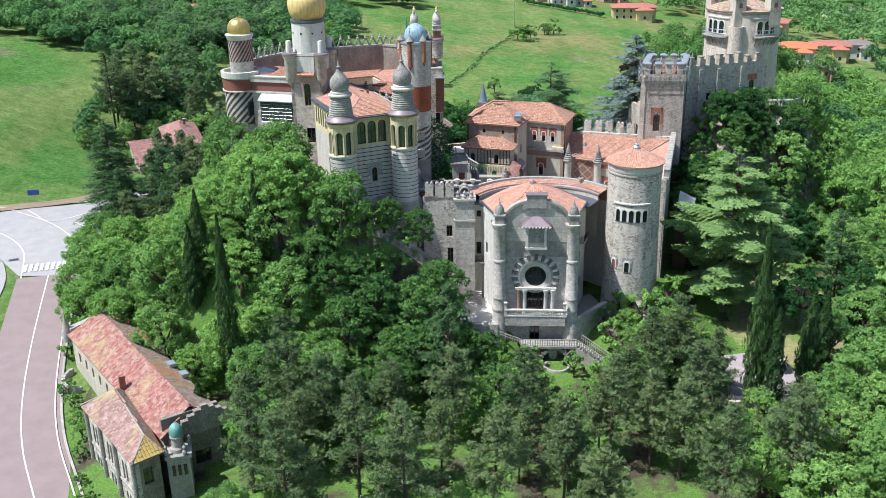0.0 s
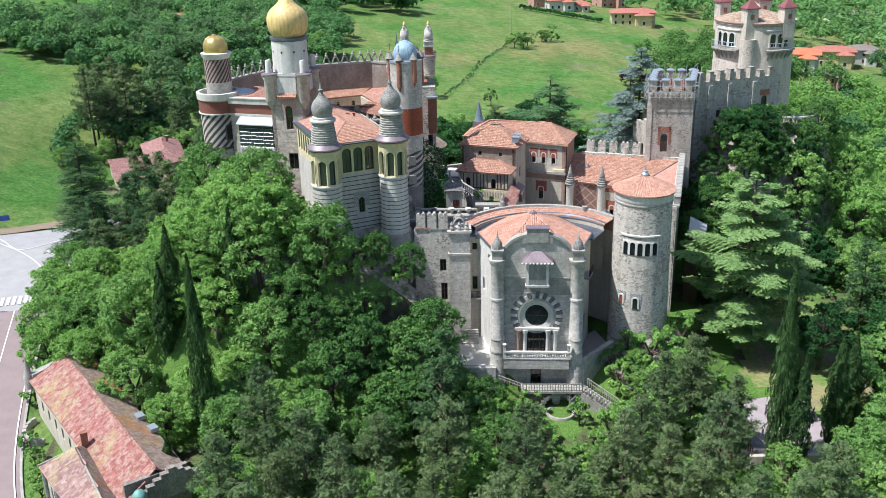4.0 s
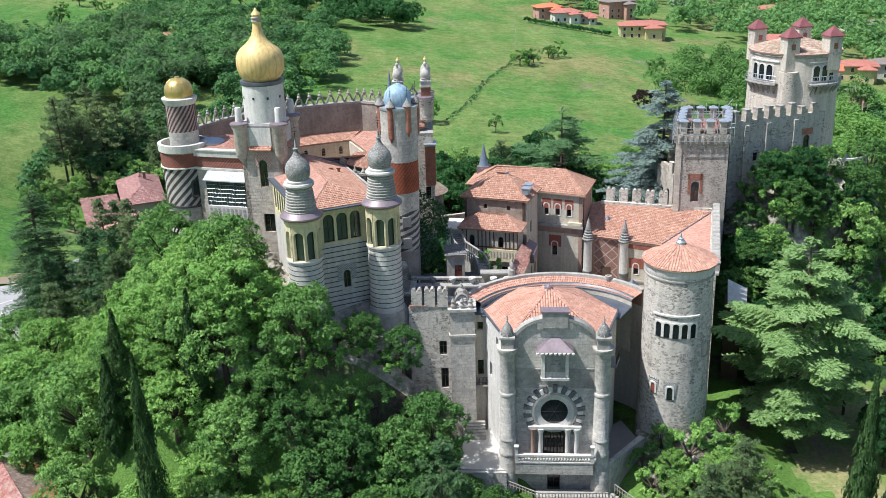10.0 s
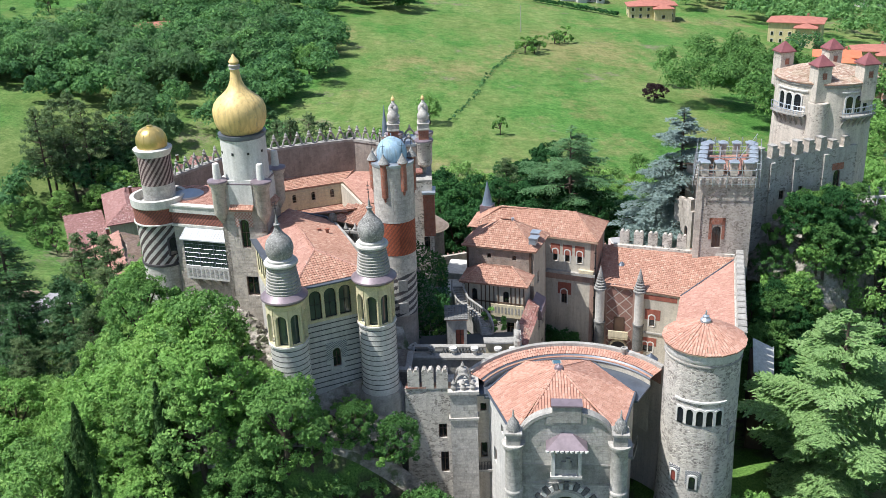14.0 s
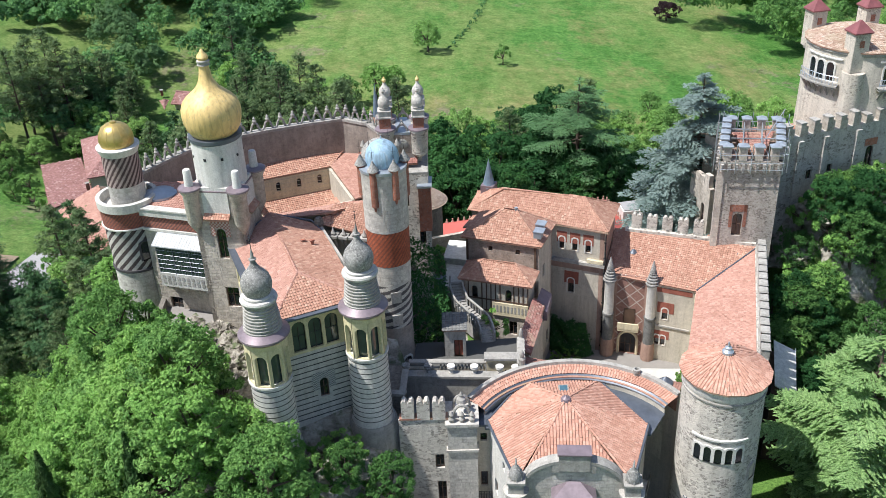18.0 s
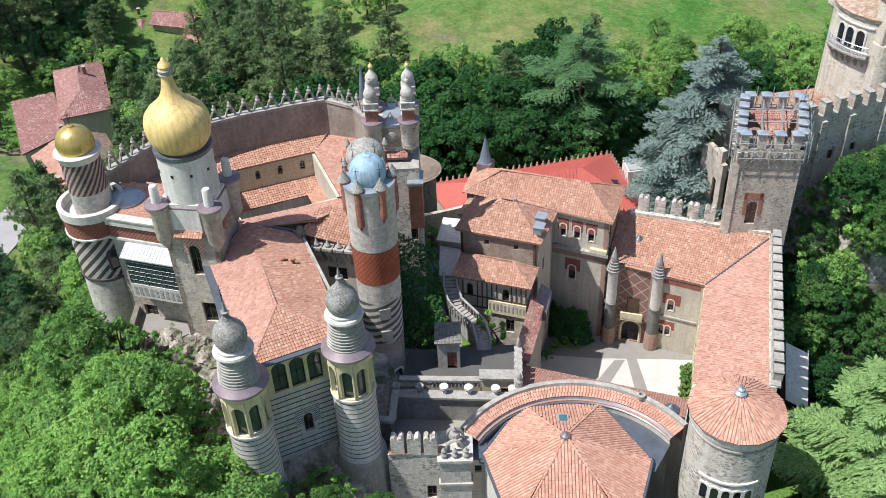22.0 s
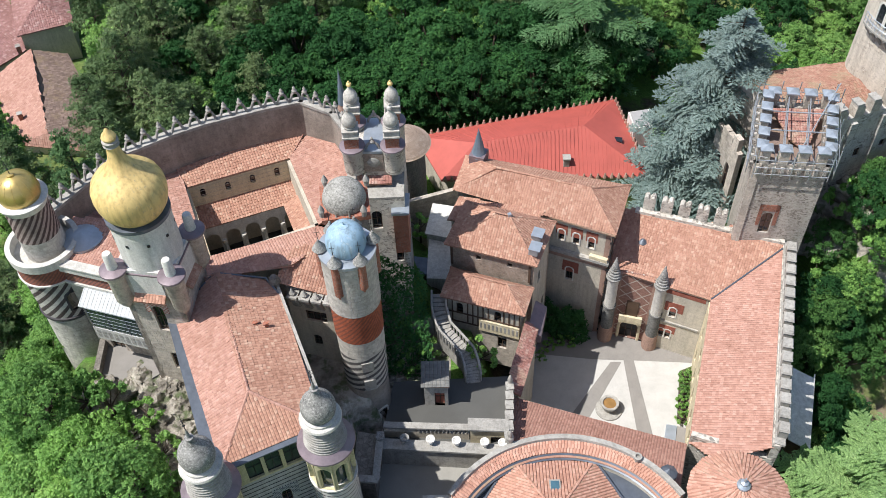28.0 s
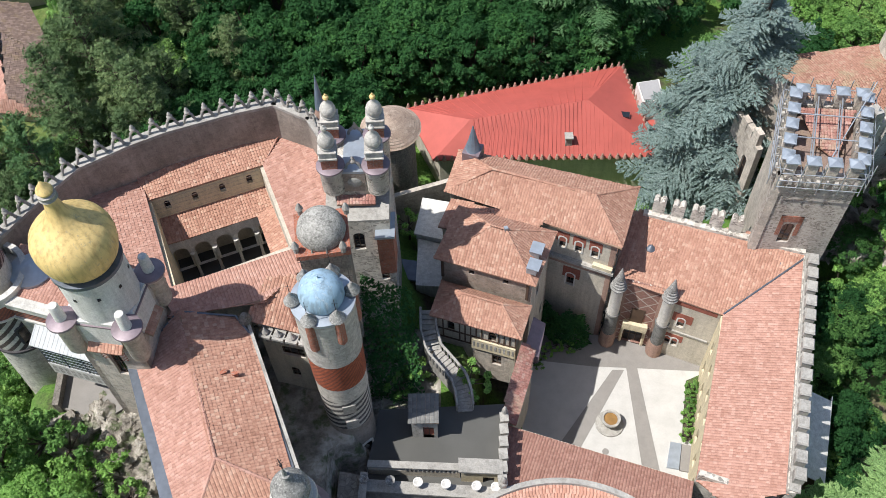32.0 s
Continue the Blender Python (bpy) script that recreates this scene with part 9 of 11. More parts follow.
part("wall", Mesh().prism([(40.3, 158.4), (50.6, 162.6), (47.3, 170.6), (34.0, 168.6)], 12, 27.0), STONE_WARM, yr)

kp = thing("round_keep", "round stone keep with four red-capped turrets and arcaded windows", "tower")
KEEPRED = sheet("dull_red_metal", (0.24, 0.085, 0.09), 0.5)
KX, KY, KR = 51.3, 168.0, 6.1
part("shaft", Mesh().lathe(KX, KY, [(6.6, 14), (6.3, 26), (KR, 38.7)], 48), KEEPSTONE, kp, "warm grey stone shaft")
part("cornice", Mesh().lathe(KX, KY, [(KR, 38.4), (KR + 0.2, 38.6), (KR + 0.2, 38.95)], 48), COPING, kp)
N = 20
for i in range(N):
    a0, a1 = math.tau * (i - 0.5) / N, math.tau * (i + 0.5) / N
    p = (KX + 6.45 * math.cos(a0), KY + 6.45 * math.sin(a0), 38.95)
    q = (KX + 6.45 * math.cos(a1), KY + 6.45 * math.sin(a1), 38.95)
    tiled(kp, [p, q, (KX, KY, 40.7)], Vector(q) - Vector(p), KEEPTILE, 0.3, 0.36, depth=0.1)
for x, y in ((48.75, 163.0), (54.6, 163.2), (47.2, 172.6), (53.9, 173.2)):
    k = part("turret", Mesh().turned_box(x, y, 36.7, 41.2, 0.95, 0.95, 12).turned_box(x, y, 36.3, 36.7, 0.7, 0.7, 12), KEEPSTONE, kp)
    part("turret_roof", Mesh().turned_box(x, y, 41.2, 41.35, 1.15, 1.15, 12).turned_box(x, y, 41.35, 42.6, 1.15, 1.15, 12, 0.05), KEEPRED, k, "dull red metal pyramid roof")
    c, sn = math.cos(radians(12)), math.sin(radians(12))
    part("turret_window", Mesh().turned_box(x + 0.95 * sn, y - 0.95 * c, 39.6, 40.4, 0.28, 0.05, 12), REDBRICK, k)
part("buttress_shaft", Mesh().lathe(48.75, 162.6, [(1.3, 20), (1.3, 36.6)], 16), KEEPSTONE, kp)
for deg0 in (-152, -68):
    for i in range(3):
        round_window(kp, KX, KY, 6.15, deg0 - 12 + i * 12, 0.95, 35.2, 36.9, WHITESTONE)
    a0, a1 = radians(deg0 - 22), radians(deg0 + 24)
    part("window_band", Mesh().lathe(KX, KY, [(6.15, 37.75), (6.3, 37.8), (6.3, 37.95), (6.15, 38.0)], 12, a0, a1), WHITESTONE, kp)
    part("balcony_floor", Mesh().lathe(KX, KY, [(6.1, 34.60), (7.1, 34.70), (7.1, 34.90), (6.1, 34.95)], 12, a0, a1), COPING, kp)
    for i in range(13):
        a = a0 + (a1 - a0) * i / 12
        part("railing_post", Mesh().bar((KX + 7.0 * math.cos(a), KY + 7.0 * math.sin(a), 34.90), (KX + 7.0 * math.cos(a), KY + 7.0 * math.sin(a), 36.00), 0.04, 4), ZINC, kp)
    m = Mesh()
    for z in (35.40, 36.00):
        for i in range(12):
            b0, b1 = a0 + (a1 - a0) * i / 12, a0 + (a1 - a0) * (i + 1) / 12
            m.bar((KX + 7.0 * math.cos(b0), KY + 7.0 * math.sin(b0), z), (KX + 7.0 * math.cos(b1), KY + 7.0 * math.sin(b1), z), 0.05, 4)
    part("balcony_rail", m, ZINC, kp, "blue-grey metal railing")["kind"] = "stuff"
    for i in range(6):
        a = a0 + (a1 - a0) * (i + 0.5) / 6
        part("corbel", Mesh().bar((KX + 6.1 * math.cos(a), KY + 6.1 * math.sin(a), 33.40), (KX + 6.9 * math.cos(a), KY + 6.9 * math.sin(a), 34.60), 0.12, 5, 0.2), COPING, kp)

bt = thing("rock_terrace", "terrace on a rock bastion with a pale stone balustrade", "terrace", "", "structure")
arcp = [(57.0 + 4.2 * math.cos(radians(d)), 163.6 + 4.2 * math.sin(radians(d))) for d in range(-170, 31, 20)]
part("bastion", Mesh().prism(arcp + [(57.5, 167), (53, 166)], 10, 23.6), CURTAIN, bt)
part("balustrade_rail", Mesh().lathe(57.0, 163.6, [(4.0, 24.5), (4.3, 24.5), (4.3, 24.75), (4.0, 24.75), (4.0, 24.5)], 20, radians(-170), radians(30)), WHITESTONE, bt)
for i in range(30):
    a = radians(-170 + i * 6.8)
    part("baluster", Mesh().lathe(57.0 + 4.15 * math.cos(a), 163.6 + 4.15 * math.sin(a), [(0.12, 23.6), (0.15, 23.9), (0.08, 24.3), (0.12, 24.5)], 6), WHITESTONE, bt)

# ---- red metal-roofed hall behind the houses ----
rm = thing("red_roofed_hall", "long hall with a bright red metal roof and crested eaves", "building")
RP = [(1.9, 172.3), (27.5, 172.2), (24.9, 186.8), (-1.5, 180.4)]
RZ0, RZ1 = 9.0, 12.4
RA, RB = (6.2, 175.3, RZ1), (19.7, 178.0, RZ1)
m = Mesh()
e = [(x, y, RZ0) for x, y in RP]
m.add(e + [RA, RB] + [(x, y, RZ0 - 0.2) for x, y in RP], [(0, 1, 5, 4), (1, 2, 5), (2, 3, 4, 5), (3, 0, 4), (0, 6, 7, 1), (1, 7, 8, 2), (2, 8, 9, 3), (3, 9, 6, 0)])
part("roof", m, REDMETAL, rm, "bright red metal roof")
m = Mesh()
for i in range(52):
    t = (i + 0.5) / 52
    a = Vector(e[0]).lerp(Vector(e[1]), t)
    x = a.x
    if RA[0] <= x <= RB[0]:
        b = Vector(RA).lerp(Vector(RB), (x - RA[0]) / (RB[0] - RA[0]))
    elif x < RA[0]:
        continue
    else:
        b = Vector(e[1]).lerp(Vector(RB), (e[1][0] - x) / (e[1][0] - RB[0]))
    m.bar(a + Vector((0, 0, 0.01)), b + Vector((0, 0, 0.01)), 0.02, 4)
for i in range(24):
    t = (i + 0.5) / 24
    a = Vector(e[2]).lerp(Vector(e[3]), t)
    b = Vector(RB).lerp(Vector(RA), min(max((t - 0.15) / 0.7, 0), 1)) if 0.15 < t < 0.85 else a.lerp(Vector(RB if t < 0.5 else RA), 0.6)
    m.bar(a + Vector((0, 0, 0.03)), b + Vector((0, 0, 0.03)), 0.04, 4)
part("standing_seams", m, REDMETAL, rm)["kind"] = "stuff"
for a, b in ((0, 1), (1, 2), (2, 3)):
    p, q = Vector(e[a]), Vector(e[b])
    n = int((q - p).length / 0.85)
    for i in range(n):
        c = p.lerp(q, (i + 0.5) / n)
        part("eave_crest", Mesh().lathe(c.x, c.y, [(0.26, 8.9), (0.22, 9.2), (0.1, 9.45), (0.15, 9.55), (0.0, 9.75)], 6), RENDER_PINK, rm)
wp = [(2.6, 173.0), (26.6, 173.0), (24.3, 185.8), (-0.6, 179.9)]
for a, b in ((0, 1), (1, 2), (2, 3), (3, 0)):
    Wall(wp[a], wp[b], 0, 8.8, 0.4).build("wall", RENDERED, rm)
part("chimney", Mesh().turned_box(17.3, 173.8, 9.4, 10.9, 0.35, 0.35, 0).turned_box(17.3, 173.8, 10.9, 11.1, 0.48, 0.48, 0), COPING, rm)
part("roof_window", Mesh().turned_box(24.0, 177.5, 10.2, 10.4, 0.6, 0.4, -10), GLASS, rm)
wb = thing("white_lift_box", "white boxy stair head with a grey flat top", "outbuilding")
part("body", Mesh().prism([(26.2, 179.0), (28.7, 179.3), (28.6, 182.6), (25.9, 182.1)], 0, 10.8), RENDER_WHITE, wb)
part("top", Mesh().prism([(26.4, 179.2), (28.5, 179.5), (28.4, 182.4), (26.1, 181.9)], 10.8, 10.95), ASPHALT_GREY, wb)
part("red_canopy", Mesh().prism([(26.8, 177.2), (29.4, 177.3), (29.3, 179.0), (26.8, 178.9)], 7.6, 7.8), REDMETAL, wb)

# ---- the long house by the road ----
lh = thing("roadside_house", "long stone house with mossy red roof beside the road", "house")
GB = -7.0
mp = [(-50.9, 114.6), (-31.2, 88.4), (-25.3, 92.8), (-44.9, 120.6)]
ra, rb = (-46.8, 116.2, 7.2), (-28.6, 91.4, 7.2)
c = [(x, y, 4.7) for x, y in mp]
tiled(lh, [c[0], c[1], rb, ra], Vector(c[1]) - Vector(c[0]), HOUSETILE, 0.36, 0.42)
tiled(lh, [c[2], c[3], ra, rb], Vector(c[3]) - Vector(c[2]), BACKTILE, 0.36, 0.42)
tiled(lh, [c[3], c[0], ra], Vector(c[0]) - Vector(c[3]), HOUSETILE, 0.36, 0.42)
ridge(lh, ra, rb, HOUSETILE)
inn = [(-50.3, 114.4), (-31.2, 89.2), (-26.0, 93.0), (-45.0, 119.9)]
w0 = Wall(inn[0], inn[1], GB, 4.6, 0.5)
for i in range(7):
    w0.hole(2.6 + i * 2.6, 0.7, 1.6, 3.0, False)
w0.build("road_wall", RENDERED, lh, "stained beige render")
for a, b in ((1, 2), (2, 3), (3, 0)):
    w1 = Wall(inn[a], inn[b], GB, 4.6 if a != 1 else 6.6, 0.5)
    if a == 1:
        w1.hole(4.2, 1.9, -0.4, 1.4, False).hole(4.4, 1.2, -5.0, -2.6, False)
    w1.build("wall", STONE_DARK, lh)
part("west_parapet", Mesh().prism([(-51.2, 115.4), (-50.4, 114.8), (-44.6, 120.9), (-45.2, 121.6)], 3, [5.4, 5.4, 6.4, 6.4]), COPING, lh)
part("corner_pinnacle", Mesh().lathe(-51.2, 115.2, [(0.6, 3.5), (0.65, 5.0), (0.5, 5.3), (0.05, 7.4), (0, 7.5)], 12), GREYSTONE, lh)
part("corner_chimney", Mesh().turned_box(-46.2, 119.4, 5, 7.6, 0.35, 0.35, 30), WOOD, lh)
for i in range(9):
    part("stepped_gable", Mesh().turned_box(-29.6 + i * 0.62, 89.6 + i * 0.44, 4.2, 5.4 + 1.9 * (1 - abs(i - 4) / 4.5), 0.38, 0.3, 35), STONE_DARK, lh)
for i in range(2):
    part("roof_light", Mesh().turned_box(-34.2 + i * 2.2, 104.2 - i * 2.6, 5.3, 5.75, 0.6, 0.45, -52), ZINC, lh)
# cross wing
cwp = [(-42.6, 96.2), (-33.0, 83.8), (-30.3, 86.2), (-38.6, 99.8)]
wa, wb2 = (-38.6, 96.9, 6.2), (-32.4, 86.9, 6.2)
c = [(x, y, 4.6) for x, y in cwp]
cw2 = thing("road_wing", "three-storey stone wing with mossy tiled roof", "house")
tiled(cw2, [c[0], c[1], wb2, wa], Vector(c[1]) - Vector(c[0]), WINGTILE, 0.36, 0.42)
tiled(cw2, [c[1], c[2], wb2], Vector(c[2]) - Vector(c[1]), tile_mat("yellow_lichen_tiles", [(0, (0.34, 0.24, 0.07)), (1, (0.46, 0.36, 0.13))], 0.5), 0.36, 0.42)
tiled(cw2, [c[2], c[3], wa, wb2], Vector(c[3]) - Vector(c[2]), BACKTILE, 0.36, 0.42)
for p, q in ((wa, wb2), (c[1], wb2), (c[2], wb2), (c[0], wa)):
    ridge(cw2, p, q, COPING, 0.11)
ci = [(-42.0, 96.1), (-33.0, 84.5), (-30.9, 86.4), (-38.4, 98.9)]
w0 = Wall(ci[0], ci[1], -9, 4.5, 0.5)
for k in range(3):
    for i in range(3):
        for j in (0, 0.9):
            w0.hole(1.7 + i * 4.6 + j, 0.6, -7.6 + k * 4.0, -5.4 + k * 4.0)
w0.build("road_front", STONE, cw2, "grey stone front with paired windows")
for u in (0.1, 4.6, 9.2, w0.len - 0.1):
    part("corner_shaft", Mesh().lathe(*w0.at(u, 0, -0.15)[:2], [(0.26, -9), (0.24, 4.5)], 10), DOMESTONE, cw2)
for z in (-4.2, -0.2, 3.8):
    part("string_course", Mesh().prism([w0.at(0, 0, -0.12)[:2], w0.at(w0.len, 0, -0.12)[:2], w0.at(w0.len, 0, 0.05)[:2], w0.at(0, 0, 0.05)[:2]], z, z + 0.25), COPING, cw2)
w1 = Wall(ci[1], ci[2], -9, 4.5, 0.5)
w1.hole(1.4, 1.1, 1.2, 3.2, False).hole(1.4, 1.1, -3.6, -1.2, False)
w1.build("end_wall", STONE_DARK, cw2)
Wall(ci[2], ci[3], -9, 4.5, 0.5).build("wall", STONE_DARK, cw2)
part("chimney", Mesh().turned_box(-38.5, 98.9, 5, 6.9, 0.35, 0.35, 30), REDBRICK, cw2)
# its turret with the green dome
tt = thing("green_dome_turret", "slim square stone turret with a green copper dome", "tower")
tx, ty = -29.4, 88.1
part("shaft", Mesh().turned_box(tx, ty, -9, 3.4, 1.2, 1.2, 14), GREYSTONE, tt)
part("cornice", Mesh().turned_box(tx, ty, 3.3, 3.6, 1.4, 1.4, 14), COPING, tt)
part("lantern", Mesh().lathe(tx, ty, [(0.85, 3.6), (0.8, 4.0), (0.62, 4.2), (0.6, 5.2), (0.75, 5.35), (0.72, 5.5)], 14), GREYSTONE, tt)
part("dome", Mesh().lathe(tx, ty, [(0.68, 5.5), (0.74, 5.9), (0.66, 6.4), (0.4, 6.75), (0.05, 6.9), (0.0, 7.0)], 20), COPPER, tt, "ribbed green copper dome")
for sx in (-1, 1):
    for sy in (-1, 1):
        part("corner_knob", Mesh().lathe(tx + 1.0 * sx, ty + 1.0 * sy, [(0.2, 3.6), (0.28, 4.0), (0.14, 4.3), (0.2, 4.6), (0, 4.9)], 8), GREYSTONE, tt)
for z in (1.2, -3.2):
    for i in range(3):
        a = radians(14)
        ox = -0.6 + i * 0.6
        part("slit_window", Mesh().turned_box(tx + ox * math.cos(a) + 1.2 * math.sin(a), ty + ox * math.sin(a) - 1.2 * math.cos(a), z, z + 1.3, 0.17, 0.05, 14), GLASS, tt)
# retaining wall and gate by the road
gw = thing("roadside_wall", "low pale curved garden wall beside the road", "wall", "", "structure")
for i in range(9):
    a = radians(150 + i * 16)
    x, y = -48.4 + 2.4 * math.cos(a), 111.4 + 2.6 * math.sin(a)
    part("wall_block", Mesh().turned_box(x, y, on_ground(x, y) - 0.6, on_ground(x, y) + 0.8, 0.22, 0.38, 150 + i * 16), COPING, gw)

# ---- terrace with the pergola among the cypresses ----
pg = thing("garden_terrace", "paved garden terrace with railing and white statues", "terrace", "", "structure")
part("paving", Mesh().prism([(32.5, 97.5), (42.5, 97.5), (42.5, 111), (31.5, 109)], -1.0, 2.7), asphalt_mat("mottled_terrace_paving", (0.36, 0.315, 0.33), 0.7), pg, "mottled grey paved floor")
part("front_wall", Mesh().prism([(32.2, 97.0), (42.7, 97.0), (42.7, 97.5), (32.2, 97.5)], -3, 3.2), RENDERED, pg)
m = Mesh()
for i in range(24):
    m.bar((31.4 + i * 0.05, 109.3 - i * 0.5, 2.7), (31.4 + i * 0.05, 109.3 - i * 0.5, 3.8), 0.05, 4)
m.bar((31.4, 109.3, 3.8), (32.6, 97.5, 3.8), 0.06, 4)
part("railing", m, WOOD, pg)
for x, y in ((33.0, 100.2), (34.2, 98.2), (31.5, 104.5), (32.0, 106.5)):
    part("pergola_post", Mesh().lathe(x, y, [(0.18, -2), (0.16, 3.6), (0.3, 3.8), (0.3, 4.0)], 10), COPING, pg)
for x, y in ((33.6, 106.8), (37.4, 100.5)):
    part("white_statue", Mesh().lathe(x, y, [(0.3, 2.7), (0.3, 3.3), (0.18, 3.4), (0.26, 4.0), (0.3, 4.4), (0.12, 4.7), (0.17, 4.9), (0, 5.1)], 10), WHITESTONE, pg)
part("cross_beam", Mesh().bar((33.0, 100.2, 4.0), (34.2, 98.2, 4.0), 0.1, 5).bar((31.5, 104.5, 4.0), (32.0, 106.5, 4.0), 0.1, 5), COPING, pg)

# ---- roadside furniture ----
lp = thing("solar_street_lamp", "grey steel street lamp with a solar panel", "street lamp")
lz = on_ground(-74.4, 143.4)
part("pole", Mesh().lathe(-74.4, 143.4, [(0.1, lz), (0.08, lz + 0.4), (0.06, lz + 7)], 8), SCAFFOLD, lp)
part("lamp_arm", Mesh().bar((-74.4, 143.4, lz + 6.4), (-72.7, 143.0, lz + 6.7), 0.05, 5), SCAFFOLD, lp)
part("solar_panel", Mesh().turned_box(-74.4, 143.4, lz + 7.0, lz + 7.08, 0.7, 0.45, 20), GLASS, lp)
part("sign_plate", Mesh().turned_box(-74.3, 143.3, lz + 2.4, lz + 3.0, 0.3, 0.03, 20), sheet("blue_sign", (0.03, 0.09, 0.35), 0.4), lp, "blue sign plate")
bs = thing("blue_road_sign", "blue road sign on a post at the verge", "road sign")
bz = on_ground(-77.8, 171.4)
part("post", Mesh().lathe(-77.8, 171.4, [(0.05, bz), (0.05, bz + 2.2)], 6), SCAFFOLD, bs)
part("plate", Mesh().turned_box(-77.8, 171.3, bz + 1.6, bz + 2.6, 1.0, 0.04, 15), sheet("sign_blue", (0.03, 0.10, 0.40), 0.4), bs)

# ---- trees ----
def leaf_mesh(name, P, N, S, material, rng, aspect=0.6, up=None):
    n = len(P)
    N = N / np.maximum(np.linalg.norm(N, axis=1, keepdims=True), 1e-6)
    T = rng.normal(size=(n, 3)) if up is None else up + rng.normal(0, 0.25, (n, 3))
    T -= N * np.sum(T * N, 1, keepdims=True)
    T /= np.maximum(np.linalg.norm(T, axis=1, keepdims=True), 1e-6)
    B = np.cross(N, T)
    S = S[:, None]
    k = rng.uniform(0.7, 1.2, (n, 1))
    v = np.stack([P - T * S, P + B * S * aspect * k - N * S * 0.12, P + T * S, P - B * S * aspect - N * S * 0.12], 1).reshape(-1, 3)
    ob = mesh_of(name, v, [(0, 1, 2, 3)], n, 4, material)
    return ob


SOURCES = []


def sphere(rng, n):
    d = rng.normal(size=(n, 3))
    return d / np.linalg.norm(d, axis=1, keepdims=True)


def wrap(name, label, trunk, crown, group):
    t = thing(name, label, "tree", group)
    part("trunk", trunk, BARK, t)
    crown.name = "crown"
    crown.parent = t
    SOURCES.append(t)
    return t


def broadleaf(seed, R, H, material, clumps=140, per=42, size=0.213, group="castle wood", label="leafy green broadleaf tree on the wooded slope", name="oak_tree"):
    rng = np.random.default_rng(seed)
    d = sphere(rng, clumps)
    d[:, 2] = np.where(d[:, 2] < -0.7, -d[:, 2], d[:, 2])
    f = rng.uniform(0.62, 1.0, clumps) ** 0.5
    lean = rng.normal(0, 0.07, 2)
    C = d * np.array([R, R, H * 0.46]) * (f * 0.86)[:, None] * rng.uniform(0.82, 1.18, (clumps, 1)) + (0, 0, H * 0.52)
    C[:, :2] += C[:, 2:3] * lean
    r = R * rng.uniform(0.11, 0.215, clumps)
    P, N, S = [], [], []
    for c, rr, dd in zip(C, r, d):
        k = int(per * (rr / (R * 0.165)) ** 1.6)
        e = sphere(rng, k)
        side = e @ dd
        e = np.where((side < -0.2)[:, None], e - 2 * side[:, None] * dd, e)
        e[:, 2] = np.where((e[:, 2] < -0.2) & (rng.random(k) < 0.65), -e[:, 2], e[:, 2])
        P.append(c + e * rr * rng.uniform(0.6, 1.12, (k, 1)) * (1.05, 1.05, 0.8))
        N.append(e * 0.7 + rng.normal(0, 0.45, (k, 3)) + (0, 0, 0.35))
        S.append(size * rng.uniform(0.6, 1.25, k))
    tr = Mesh()
    tr.bar((0, 0, -1.5), (lean[0] * H * 0.4, lean[1] * H * 0.4, H * 0.45), R * 0.085, 7, R * 0.05)
    for c in C[:9]:
        tr.bar((lean[0] * H * 0.3, lean[1] * H * 0.3, H * 0.34), c, R * 0.04, 5, R * 0.012)
    return wrap(name, label, tr, leaf_mesh("crown", np.concatenate(P), np.concatenate(N), np.concatenate(S), material, rng), group)


def pine(seed, H, spreadr, material, tufts=5, group="pines on the slope", label="grey-green pine with ragged tufts and a bare lower trunk", low=0.30, name="pine_tree", size=0.30):
    rng = np.random.default_rng(seed)
    P, N, S = [], [], []
    tr = Mesh()
    bend = rng.normal(0, 0.03, 2)
    tr.bar((0, 0, -1.5), (bend[0] * H, bend[1] * H, H * 0.97), 0.26, 7, 0.05)
    levels = 14
    for i in range(levels):
        t = i / (levels - 1)
        L0 = spreadr * (1 - t ** 1.6) ** 0.8 * (0.55 + 0.45 * min(1, t * 2.6 + 0.25)) + 0.4
        for j in range(5):
            z = H * (low + (0.97 - low) * (i + rng.uniform(-0.4, 0.4)) / (levels - 1))
            L = L0 * rng.uniform(0.5, 1.2)
            a = rng.uniform(0, math.tau)
            rise = rng.uniform(-0.05, 0.25) + 0.25 * t
            base = np.array([bend[0] * z, bend[1] * z, z])
            tip = base + np.array([L * math.cos(a), L * math.sin(a), L * rise])
            tr.bar(base, tip, 0.06, 4, 0.015)
            for q in range(max(2, int(tufts * L / spreadr * 1.3))):
                c = base + (tip - base) * rng.uniform(0.5, 1.05) + rng.normal(0, 0.3, 3) * (1, 1, 0.4)
                k = 11
                e = sphere(rng, k)
                e[:, 2] = e[:, 2] * 0.45 + 0.12
                P.append(c + e * rng.uniform(0.2, 0.75, (k, 1)))
                N.append(e * 0.5 + rng.normal(0, 0.5, (k, 3)) + (0, 0, 0.5))
                S.append(size * rng.uniform(0.7, 1.35, k))
    return wrap(name, label, tr, leaf_mesh("crown", np.concatenate(P), np.concatenate(N), np.concatenate(S), material, rng, 0.55), group)


